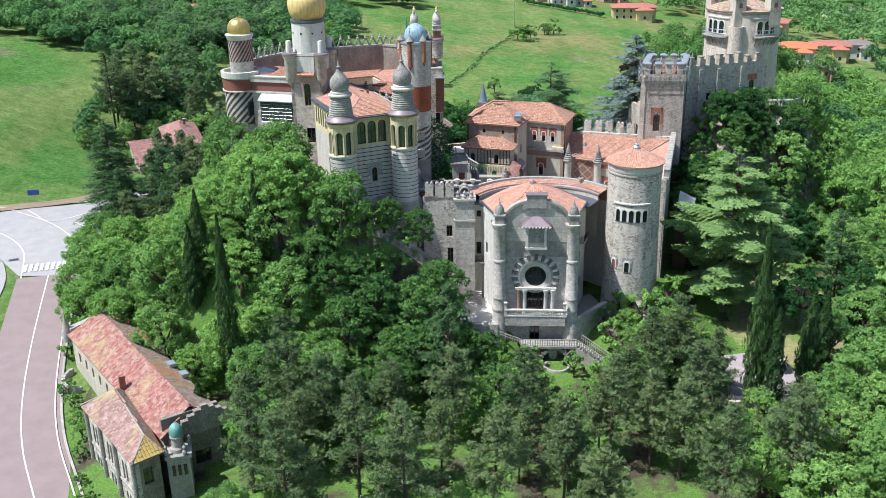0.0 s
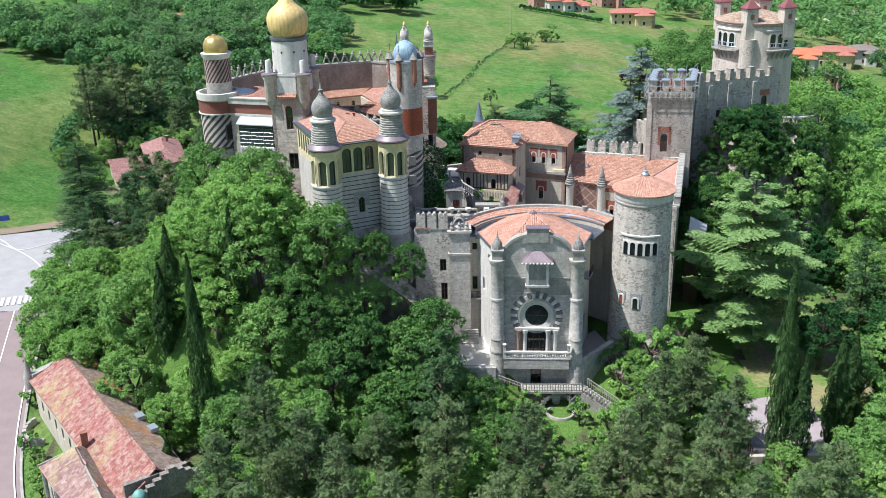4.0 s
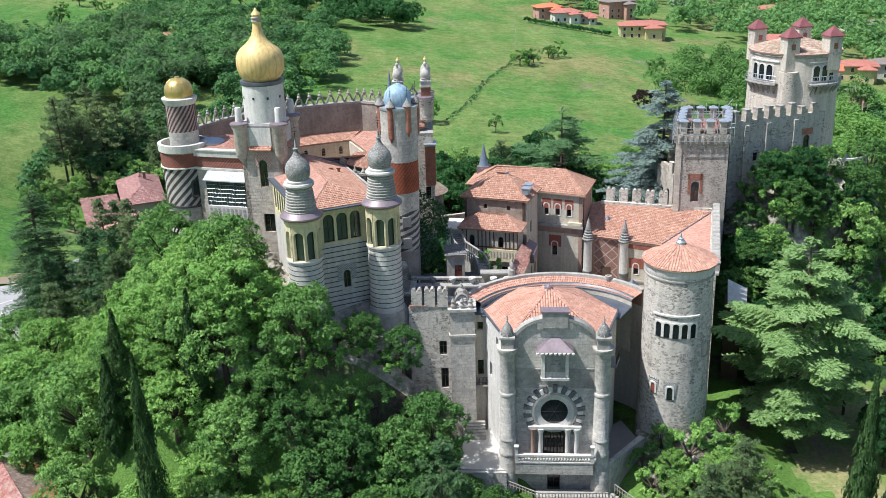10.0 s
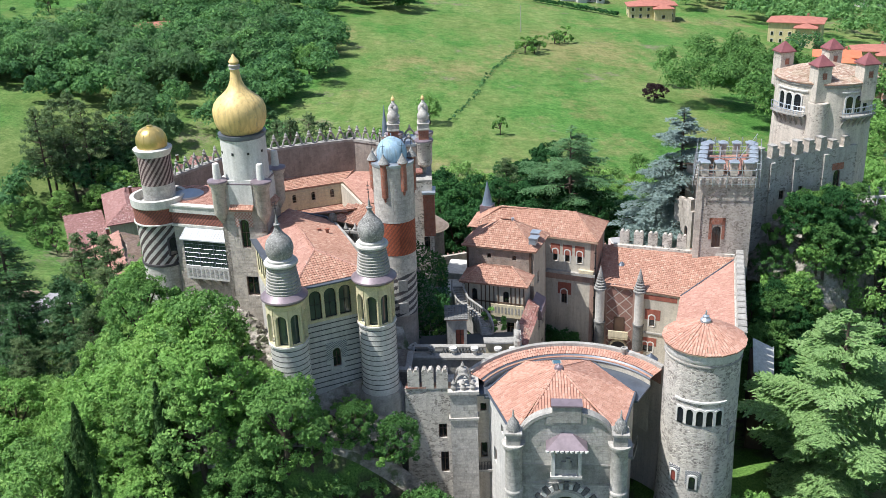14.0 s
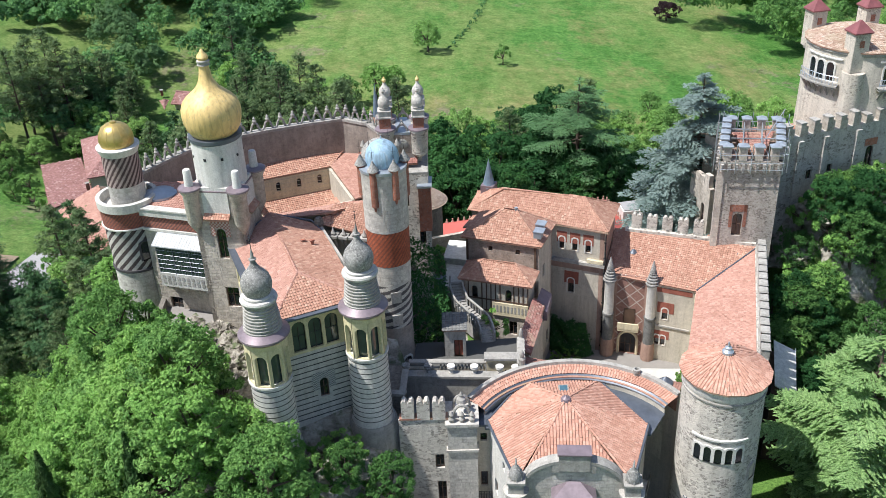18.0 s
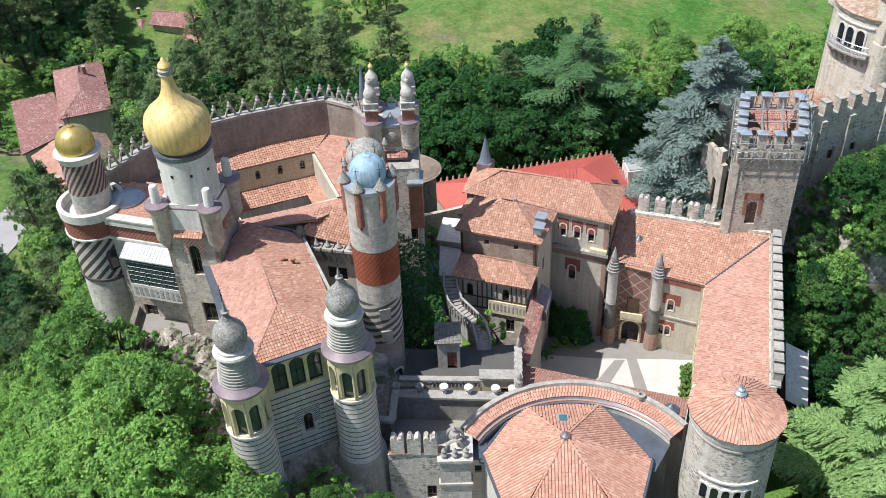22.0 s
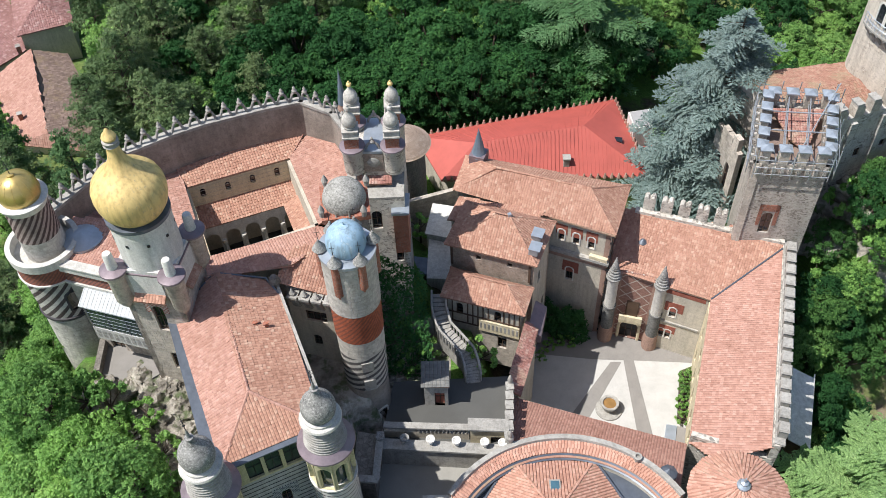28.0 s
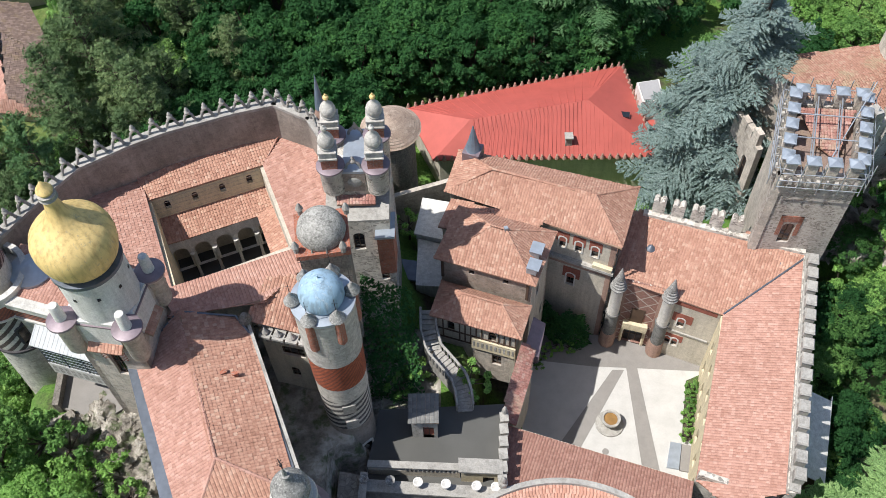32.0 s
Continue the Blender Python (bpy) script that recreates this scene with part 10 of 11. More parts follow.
def cypress(seed, H, R, material=CYPRESSLEAF):
    rng = np.random.default_rng(seed)
    n = 4000
    t = rng.uniform(0, 1, n) ** 0.9
    prof = R * np.clip(np.sin(np.pi * np.clip(t * 0.93 + 0.05, 0, 1) ** 0.75), 0.02, 1) * (1 - 0.35 * t)
    a = rng.uniform(0, math.tau, n)
    wob = 1 + 0.22 * np.sin(a * 3 + t * 24) + 0.14 * np.sin(a * 5 - t * 37)
    r = prof * wob * rng.uniform(0.72, 1.08, n)
    z = 0.6 + t * (H - 0.6)
    P = np.stack([r * np.cos(a), r * np.sin(a), z], 1)
    N = np.stack([np.cos(a), np.sin(a), np.full(n, 0.15)], 1) + rng.normal(0, 0.35, (n, 3))
    tr = Mesh().bar((0, 0, -1.5), (0, 0, H * 0.85), 0.2, 6, 0.04)
    return wrap("cypress_tree", "slender dark green columnar cypress", tr, leaf_mesh("crown", P, N, 0.30 * rng.uniform(0.7, 1.3, n), material, rng, 0.45, np.array([[0, 0, 1.0]])), "cypresses")


def cedar(seed, H, R, material, label, name, cone=False, density=1.0, first=0.14):
    """Tiers of boughs; each bough carries side twigs with short needle sprays that hang a little at their ends."""
    rng = np.random.default_rng(seed)
    P, N, S, T = [], [], [], []
    tr = Mesh()
    tr.bar((0, 0, -1.5), (0, 0, H * 0.95), 0.55, 9, 0.08)
    levels = 24 if cone else 13
    for i in range(levels):
        t = i / (levels - 1)
        L0 = R * ((1 - t) ** 0.62 if cone else (1 - t ** 2.4) ** 0.8 * (0.80 + 0.20 * math.sin(t * 3.1))) + 0.7
        for j in range(8 if cone else 7):
            z = H * (first + (0.96 - first) * t) + rng.uniform(-0.4, 0.4) * H / levels
            L = L0 * rng.uniform(0.62, 1.1)
            a = rng.uniform(0, math.tau)
            d = np.array([math.cos(a), math.sin(a), 0])
            o = np.array([-d[1], d[0], 0])
            droop = rng.uniform(-0.18, -0.04) if cone else rng.uniform(-0.03, 0.12)
            base = np.array([0, 0, z])
            tr.bar(base, base + d * L * 0.9 + (0, 0, L * droop * 0.9), 0.11 * L / R + 0.03, 4, 0.02)
            for s in np.arange(0.18, 1.0, 0.36 / L / density):
                for side in (-1, 1):
                    l = L * 0.46 * (1 - s) ** 0.75 * rng.uniform(0.6, 1.15) + 0.45
                    way = d * rng.uniform(0.5, 0.8) + o * side * rng.uniform(0.6, 0.95)
                    way /= np.linalg.norm(way)
                    k = max(2, int(l / 0.27))
                    q = (np.arange(k) + rng.uniform(0.2, 0.9, k)) / k * l
                    p = base + d * s * L + (0, 0, L * (droop * s + 0.16 * s * (1 - s))) + q[:, None] * way
                    p[:, 2] -= 0.10 * q * q / max(l, 1.0) + 0.05 * q - rng.normal(0, 0.06, k)
                    P.append(p)
                    T.append(np.repeat((way + (0, 0, -0.2))[None], k, 0))
                    N.append(np.array([[0, 0, 1.0]]) + rng.normal(0, 0.32, (k, 3)))
                    S.append(0.33 * rng.uniform(0.7, 1.25, k))
    return wrap(name, label, tr, leaf_mesh("crown", np.concatenate(P), np.concatenate(N), np.concatenate(S), material, rng, 0.42, np.concatenate(T)), "")


def put(kind, x, y, s=1.0, turn=None, z=None, tall=1.0):
    turn = random.uniform(0, 360) if turn is None else turn
    z = on_ground(x, y) - 0.2 if z is None else z
    return copy_thing(kind, Matrix.LocRotScale((x, y, z), Euler((0, 0, radians(turn))), (s, s, s * tall)))


random.seed(11)
OAK = [broadleaf(k, 4.0, 10.0, m, 150, 42, 0.225) for k, m in ((1, LEAF), (2, LEAF), (3, LEAF_LIGHT), (4, LEAF), (5, LEAF_LIGHT))]
MIDOAK = [broadleaf(k, 3.9, 10.0, LEAF_MID, 140, 40, 0.225) for k in (14, 15)]
FAROAK = [broadleaf(k, 4.2, 10.0, m, 120, 34, 0.265, "trees round the castle", "leafy green tree beside the castle park", "broadleaf_tree") for k, m in ((11, LEAF), (12, LEAF), (13, LEAF_LIGHT))]
DEEP = [broadleaf(k, 4.6, 12.5, LEAF_DEEP, 120, 44, 0.30, "tall trees behind the castle", "tall deep green tree behind the castle", "linden_tree") for k in (7, 8, 9)]
PINES = [pine(k, h, r, NEEDLE) for k, h, r in ((21, 15, 3.3), (22, 13, 3.0), (23, 17, 3.6))]
FIRS = [pine(k, h, r, FIRLEAF, 7, "conifers by the road", "dark conical conifer with drooping branches", 0.08, "fir_tree", 0.33) for k, h, r in ((31, 17, 4.6), (32, 14, 4.0))]
CYP = [cypress(41, 16, 1.6), cypress(42, 12, 1.35)]
BUSH = [broadleaf(k, 1.6, 2.6, m, 16, 60, 0.2, "bushes", "low rounded green bush", "bush") for k, m in ((51, LEAF_LIGHT), (52, LEAF))]
for b in BUSH:
    b["category"] = "bush"
CEDAR = cedar(61, 23, 9.4, CEDARLEAF, "broad green cedar with flat tiers of foliage", "cedar_tree", density=2.2)
CEDAR_BACK = cedar(62, 23, 10.5, CEDARDARK, "spreading green cedar behind the houses", "cedar_tree")
BLUECEDAR = cedar(63, 29, 11.5, BLUELEAF, "tall blue-grey conical cedar", "blue_cedar_tree", True, 1.35, 0.05)

DARKFIR = cedar(64, 20, 7.0, FIRLEAF, "dark drooping conifer beside the road junction", "conifer_tree", True, 0.8, 0.05)

# the named trees
for x, y, top, k in ((-32.0, 114.8, 24.6, 0), (-27.0, 105.1, 24.4, 0), (-24.3, 114.2, 26.6, 1), (-32.9, 113.4, 20.4, 1), (-29.1, 96.8, 7.2, 0), (34.9, 97.6, 25.0, 0), (36.6, 96.4, 15.5, 0), (41.9, 100.3, 15.8, 1), (38.6, 105.0, 14.5, 1), (32.0, 101.5, 8.2, 1), (45.0, 104.0, 14.0, 1)):
    g = on_ground(x, y)
    h = (16, 12)[k]
    s = 0.9 if h > 14 else 1.0
    put(CYP[k], x, y, s, None, g - 0.2, max(top - g, 5) / (h * s))
for x, y, s in ((-0.1, 94.8, 1.0), (8.0, 91.0, 0.85), (-14.0, 92.0, 0.95), (-18.5, 97.0, 0.9), (-10.0, 86.0, 0.95), (4.0, 82.0, 0.9), (12.5, 86.5, 0.9), (17.5, 90.5, 0.85), (20.5, 97.0, 0.75), (24.5, 88.0, 0.95), (28.0, 93.0, 0.9), (-21.5, 87.0, 0.95),
                (-4.5, 78.0, 0.95), (15.0, 78.0, 0.95), (27.0, 80.0, 0.95), (24.0, 103.0, 0.8), (28.5, 108.0, 0.85), (-16.0, 79.0, 1.0), (9.5, 99.0, 0.6), (35.0, 84.0, 1.0), (31.0, 99.5, 0.7), (-7.0, 97.0, 0.75)):
    put(random.choice(PINES), x, y, s * random.uniform(0.92, 1.08))
for x, y, s in ((-53.0, 172.0, 1.0), (-48.0, 170.0, 1.0), (-49.0, 152.0, 0.85), (-44.0, 160.0, 0.9), (-40.0, 168.0, 1.1), (-36.0, 158.0, 0.8)):
    put(random.choice(FIRS + PINES[:1]), x, y, s)

put(FIRS[0], -0.2, 102.5, 0.95)

KEEP_OUT = ((46.5, 142, 5), (49, 147, 3.5), (44.5, 137, 3.5), (-66, 190, 9), (-59, 184, 6), (-70, 198, 6), (-56, 240, 7), (-54, 227, 5), (-67, 230, 4), (-62.5, 218, 10), (-60, 204, 7), (-68, 210, 8), (-54, 192, 8), (-50, 185, 6), (-47, 177, 5), (-55, 251, 8), (-50, 242, 7), (-62, 254, 6), (-54, 199, 7), (-52, 235, 5), (-14, 138, 17), (-9.5, 122.5, 6.5), (-23.5, 133.5, 5), (2, 134, 12), (11, 121, 11.5), (18, 140, 13), (31.5, 140, 6.3), (25, 121, 5.5), (14, 153, 11), (36, 155, 8), (50, 164, 9), (14, 178, 15), (2, 118, 4.5),
            (38, 103, 9), (-40, 105, 9.5), (-46, 113, 8.5), (-33, 93, 8.5), (-27, 95, 4), (-31, 84, 7), (12, 110.5, 5.5), (39.3, 124.5, 5), (18, 110, 4), (-27, 103.6, 2.6), (-32.5, 111.5, 2.2), (-0.2, 101.5, 2.5), (57, 164, 6), (1.5, 104.5, 3.5), (43, 121, 5), (48, 133, 6.5), (45, 128, 6.5), (50, 119, 7), (53, 137, 5), (55, 128, 4))
PLACED = []


def free(x, y, gap):
    if any((x - a) ** 2 + (y - b) ** 2 < (r + gap * 0.45) ** 2 for a, b, r in KEEP_OUT):
        return False
    for i in range(len(ROAD) - 1):
        a, b = Vector(ROAD[i]), Vector(ROAD[i + 1])
        t = max(0, min(1, (Vector((x, y)) - a).dot(b - a) / (b - a).length_squared))
        if (a + (b - a) * t - Vector((x, y))).length < 5.2 + gap * 0.6:
            return False
    return all((x - a) ** 2 + (y - b) ** 2 > ((gap + g) / 2) ** 2 for a, b, g in PLACED)


def fill(x0, x1, y0, y1, count, kinds, lo, hi, gap, where=None, tall=(0.9, 1.1)):
    got = tries = 0
    while got < count and tries < count * 30:
        tries += 1
        x, y = random.uniform(x0, x1), random.uniform(y0, y1)
        s = random.uniform(lo, hi)
        if (where and not where(x, y)) or not free(x, y, gap * s):
            continue
        PLACED.append((x, y, gap * s))
        put(random.choice(kinds), x, y, s, None, None, random.uniform(*tall))
        got += 1


# the wooded slope below the stronghold
for x, y, sc in ((-51.0, 121.0, 0.95), (-52.2, 126.5, 1.0), (-53.6, 132.0, 1.0), (-54.6, 137.5, 0.95), (-54.8, 143.0, 0.9), (-48.0, 124.5, 1.05), (-49.2, 131.0, 1.1), (-50.4, 138.5, 1.05), (-45.5, 118.5, 1.0), (-44.0, 127.0, 1.1)):
    PLACED.append((x, y, 3.6))
    put(random.choice(OAK), x, y, sc)
for x, y, sc in ((-19.5, 117.8, 1.15), (-22.5, 122.5, 1.05), (-26.5, 126.0, 1.0), (-25.0, 119.0, 1.0), (-16.5, 112.8, 0.65), (-31.0, 130.5, 0.95), (-34.0, 136.0, 0.9), (-30.0, 120.0, 1.05), (-35.5, 126.0, 1.05), (-4.5, 110.5, 1.1), (-1.0, 113.5, 0.95), (-9.5, 110.0, 0.95), (-13.0, 107.5, 1.0), (-7.0, 105.5, 0.9), (0.8, 109.0, 0.75), (-7.8, 117.0, 0.5), (-4.0, 117.2, 0.6), (-3.0, 106.8, 0.95), (-21.5, 115.6, 1.15), (-18.2, 114.0, 0.85), (-24.6, 120.6, 1.05), (-14.6, 110.6, 0.72), (-11.4, 111.4, 0.62), (-37.0, 116.5, 1.1), (-36.2, 110.5, 0.9), (-39.0, 121.5, 1.0), (-32.2, 106.0, 0.75), (-28.0, 118.5, 0.9), (-20.6, 110.5, 1.0), (-23.6, 108.8, 0.85)):
    PLACED.append((x, y, 4.0 * sc))
    put(random.choice(OAK if x < -18 else MIDOAK), x, y, sc)
fill(-47.5, -12, 101, 142, 60, OAK, 0.7, 1.1, 3.7, lambda x, y: x < -13 - (y - 112) * 0.35)
fill(-14, 6, 101, 112, 6, MIDOAK, 0.5, 0.8, 4.6)
fill(-26, 32, 64, 98, 27, FAROAK[1:] + PINES + PINES[:1], 0.6, 0.85, 5.0)
fill(-36, -22, 64, 82, 8, FAROAK[:2], 0.6, 0.8, 5.0, lambda x, y: x > -30 + (y - 80) * -0.3)
fill(20, 32, 105, 117, 7, OAK, 0.4, 0.6, 4.0)
fill(-49.5, -34, 138, 184, 28, OAK[:2] + FAROAK + PINES, 0.6, 0.95, 4.6, lambda x, y: y < 166 or x > -43 + (y - 166) * -0.2)
for x, y, sc in ((-60.5, 190.5, 1.4), (-58.0, 186.5, 1.5), (-55.0, 181.5, 1.5), (-51.0, 177.0, 1.6), (-48.0, 172.0, 1.6), (-54.0, 174.0, 1.5), (-58.0, 179.0, 1.5), (-63.0, 195.0, 1.4), (-51.0, 168.0, 1.6), (-45.0, 168.0, 1.5), (-72.0, 206.0, 1.3), (-75.0, 212.0, 1.3)):
    put(random.choice(BUSH), x, y, sc, None, None, 1.2)
# east side
fill(44, 104, 80, 172, 88, FAROAK, 0.8, 1.3, 5.2)
fill(30, 60, 62, 96, 24, FAROAK, 0.6, 0.95, 5.0)
fill(37, 58, 126, 160, 56, DEEP + FAROAK, 0.45, 0.75, 3.3)
fill(60, 76, 140, 175, 16, FAROAK, 0.6, 0.9, 4.6)
for x, y, sc in ((41.5, 152.5, 0.62), (45.0, 154.5, 0.62), (49.0, 156.5, 0.58), (53.0, 157.5, 0.62), (43.2, 148.5, 0.75), (47.0, 150.5, 0.75), (51.0, 152.5, 0.8), (40.2, 146.6, 0.7), (44.2, 144.6, 0.8), (48.4, 146.2, 0.85), (38.8, 141.8, 0.65), (42.6, 140.2, 0.75), (57.5, 157.0, 0.8), (61.0, 161.0, 0.85), (55.0, 150.0, 0.9), (38.4, 136.6, 0.55)):
    PLACED.append((x, y, 3.4 * sc))
    put(random.choice(MIDOAK), x, y, sc)
for x, y, sc in ((42.6, 155.0, 1.3), (46.8, 156.4, 1.4), (51.2, 158.0, 1.4), (55.6, 159.6, 1.3), (40.6, 149.6, 1.5), (44.8, 151.6, 1.5), (39.6, 144.0, 1.4), (37.6, 139.2, 1.3), (49.4, 153.8, 1.5), (58.8, 160.0, 1.4)):
    put(random.choice(BUSH), x, y, sc, None, None, 1.4)
# behind the castle
for x, y, sc in ((-2.5, 187.2, 0.85), (2.0, 188.4, 0.9), (6.3, 189.0, 0.95), (10.6, 189.8, 0.9), (14.8, 190.2, 0.95), (19.0, 190.6, 0.9), (23.0, 190.0, 0.85)):
    PLACED.append((x, y, 3.6))
    put(random.choice(DEEP), x, y, sc)
fill(-12, 26, 186, 199, 30, DEEP, 0.8, 1.1, 4.1)
fill(-26, -5, 160, 199, 30, DEEP + DEEP + PINES[:1], 0.8, 1.1, 4.1)
fill(-46, -16, 164, 228, 64, PINES + PINES + PINES + FAROAK[:1] + DEEP[:1], 1.0, 1.25, 3.9)
fill(-20, 26, 196, 216, 40, FAROAK + FAROAK + DEEP[:2] + PINES[:1], 0.8, 1.1, 4.3)
fill(24, 80, 174, 212, 34, FAROAK + DEEP[:1], 0.6, 0.95, 5.0)
fill(28, 78, 196, 238, 30, FAROAK, 0.6, 0.95, 4.4)
fill(-34, -6, 159, 172, 12, FAROAK, 0.6, 0.85, 4.6)
fill(-72, -38, 184, 256, 70, FAROAK + PINES + FIRS, 0.7, 1.1, 4.4)
fill(-50, -42, 142, 164, 5, PINES[:1] + FAROAK, 0.7, 0.95, 4.4)
for x, y, sc in ((-46.5, 150.0, 1.0), (-43.0, 146.0, 0.95), (-42.0, 153.0, 0.95), (-49.0, 154.5, 0.9), (-53.5, 178.0, 0.8), (-54.0, 152.0, 0.9), (-51.0, 146.0, 0.85), (-40.0, 148.5, 0.9)):
    put(random.choice(PINES + FIRS), x, y, sc)
for x, y, sc in ((-40.0, 178.0, 1.15), (-36.5, 172.5, 1.1), (-33.5, 178.5, 1.15), (-38.0, 184.5, 1.2), (-31.0, 171.5, 1.0)):
    PLACED.append((x, y, 4.0))
    put(random.choice(PINES), x, y, sc)
for x, y, sc in ((-77.0, 232.0, 1.25), (-80.5, 228.0, 1.2), (-75.0, 237.0, 1.2), (-82.0, 234.0, 1.15), (-79.0, 240.0, 1.2), (-84.0, 242.0, 1.1), (-73.0, 243.0, 1.1)):
    put(random.choice(PINES), x, y, sc)
for x, y, sc in ((-79.0, 214.0, 0.5), (-81.0, 219.5, 0.55), (-77.5, 223.0, 0.6), (-83.0, 213.0, 0.5), (-76.0, 208.0, 0.4), (-84.5, 223.5, 0.6), (-72.5, 229.0, 0.65)):
    put(random.choice(FAROAK), x, y, sc)
for x, y, sc in ((-46.5, 262.0, 1.1), (-41.5, 258.0, 1.0), (-40.0, 248.0, 1.0)):
    put(random.choice(FIRS + DEEP), x, y, sc)
for i in range(170):
    x, y = random.uniform(-50, 30), random.uniform(96, 121)
    if free(x, y, 1.2):
        put(random.choice(BUSH), x, y, random.uniform(0.6, 1.2))
for x, y, z in ((26.1, 138.9, 7.2), (26.35, 140.0, 7.2), (26.6, 141.0, 7.2), (26.85, 142.0, 7.2), (27.1, 143.0, 7.2), (27.3, 143.9, 7.2), (12.3, 146.6, 7.2), (13.2, 148.0, 7.2), (14.4, 148.8, 7.2), (15.6, 148.6, 7.2), (9.7, 139.4, 7.2)):
    put(random.choice(BUSH), x, y, 0.55, None, z)
for x, y, z, s in ((5.6, 139.6, 16.6, 1.2), (-0.6, 139.6, 16.8, 0.9), (1.0, 141.2, 16.8, 0.8), (-1.0, 143.5, 16.4, 0.9), (-24.2, 132.4, 16.2, 0.7), (54.8, 163.6, 23.4, 0.9), (56.5, 164.6, 23.4, 0.7), (-0.2, 157.8, 15.5, 1.0)):
    put(random.choice(BUSH), x, y, s, None, z)

# undergrowth on the bank beside the church
for x, y, sc in ((19.6, 107.4, 1.2), (21.4, 105.6, 1.3), (23.6, 107.6, 1.4), (20.2, 103.4, 1.1), (22.8, 102.4, 1.2), (25.8, 104.6, 1.3), (26.2, 109.6, 1.4), (28.6, 104.2, 1.2), (17.4, 104.2, 0.9), (15.0, 101.6, 1.0), (12.2, 101.2, 0.9), (30.2, 111.0, 1.4), (29.4, 114.6, 1.3), (32.4, 113.0, 1.2)):
    put(random.choice(BUSH), x, y, sc)
for x, y, sc in ((-49.4, 108.6, 0.9), (-47.6, 105.6, 0.9), (-45.8, 102.2, 1.0), (-44.4, 99.4, 0.9), (-43.6, 96.0, 0.7), (-42.0, 91.6, 0.6), (-40.6, 88.8, 0.7), (-52.0, 117.4, 1.2), (-51.0, 120.0, 1.3)):
    put(random.choice(BUSH), x, y, sc)

for i in range(20):
    put(BUSH[0], random.uniform(2.6, 11.0), random.uniform(103.6, 109.6), random.uniform(0.8, 1.4), None, None, random.uniform(0.8, 1.3))
for i in range(12):
    put(random.choice(BUSH), random.uniform(18.5, 27.0), random.uniform(104.0, 112.5), random.uniform(0.9, 1.5), None, None, random.uniform(1.0, 1.5))

# ivy on the shaded bank beside the blue-domed tower, and creeper in the court corner
def creeper(name, a, b, c, d, count, bulge, label, seed):
    rng = np.random.default_rng(seed)
    u, v = rng.uniform(0, 1, (count, 1)), rng.uniform(0, 1, (count, 1))
    a, b, c, d = (np.array(q, float) for q in (a, b, c, d))
    p = (a * (1 - u) + b * u) * (1 - v) + (d * (1 - u) + c * u) * v
    n = np.cross(b - a, d - a)
    n = n / np.linalg.norm(n)
    wave = 0.5 + 0.25 * np.sin(p[:, :1] * 3.1 + p[:, 2:] * 1.7) + 0.25 * np.sin(p[:, 1:2] * 2.3 - p[:, 2:] * 2.9)
    p = p + n * bulge * wave * np.sin(np.pi * u) ** 0.5 + rng.normal(0, 0.12, (count, 3))
    ob = leaf_mesh(name, p, n + rng.normal(0, 0.5, (count, 3)) + (0, 0, 0.4), 0.2 * rng.uniform(0.6, 1.3, count), LEAF_DEEP, rng)
    return tagged(ob, label, "ivy", "", "stuff")


creeper("ivy_bank", (-3.0, 139.0, 16.8), (1.4, 138.6, 16.8), (0.7, 145.3, 24.0), (-3.4, 145.2, 26.8), 2300, 0.7, "dark green ivy covering the shaded bank", 301)
creeper("wall_creeper", (12.9, 150.6, 7.3), (17.8, 149.2, 7.3), (17.0, 150.6, 11.0), (13.2, 151.6, 11.6), 2600, 1.5, "dark creeper on the court wall", 302)
# shrubs at the feet of the front towers and round the church rock
for x, y, sc in ((-11.6, 118.6, 0.9), (-9.8, 119.6, 0.8), (-8.6, 120.2, 0.9), (-13.0, 116.2, 0.8), (-10.6, 117.4, 0.8), (-8.4, 116.6, 1.1), (-11.6, 114.6, 1.3), (-9.2, 113.4, 1.6), (-6.6, 114.2, 1.5), (-5.4, 116.6, 1.2), (-3.6, 119.4, 1.0), (-7.2, 119.6, 0.8), (-15.4, 116.6, 0.9), (-16.6, 120.0, 1.0), (-14.6, 113.6, 1.2),
                 (22.6, 116.4, 1.2), (25.2, 114.8, 1.6), (27.8, 115.8, 1.7), (29.6, 118.0, 1.6), (20.4, 114.6, 1.1), (23.0, 112.6, 1.2), (4.0, 110.6, 1.3), (1.6, 111.6, 1.4), (6.6, 108.6, 1.2), (9.4, 108.0, 1.0), (15.6, 107.8, 1.0), (3.0, 107.6, 1.2),
                 (-22.6, 131.2, 1.0), (-25.6, 131.4, 1.4), (-20.6, 127.4, 1.3), (-27.6, 131.8, 1.5), (-24.0, 128.4, 1.6), (-21.8, 124.8, 1.6), (-18.6, 122.8, 1.6)):
    put(random.choice(BUSH), x, y, sc * random.uniform(0.9, 1.1), None, None, random.uniform(0.9, 1.4))

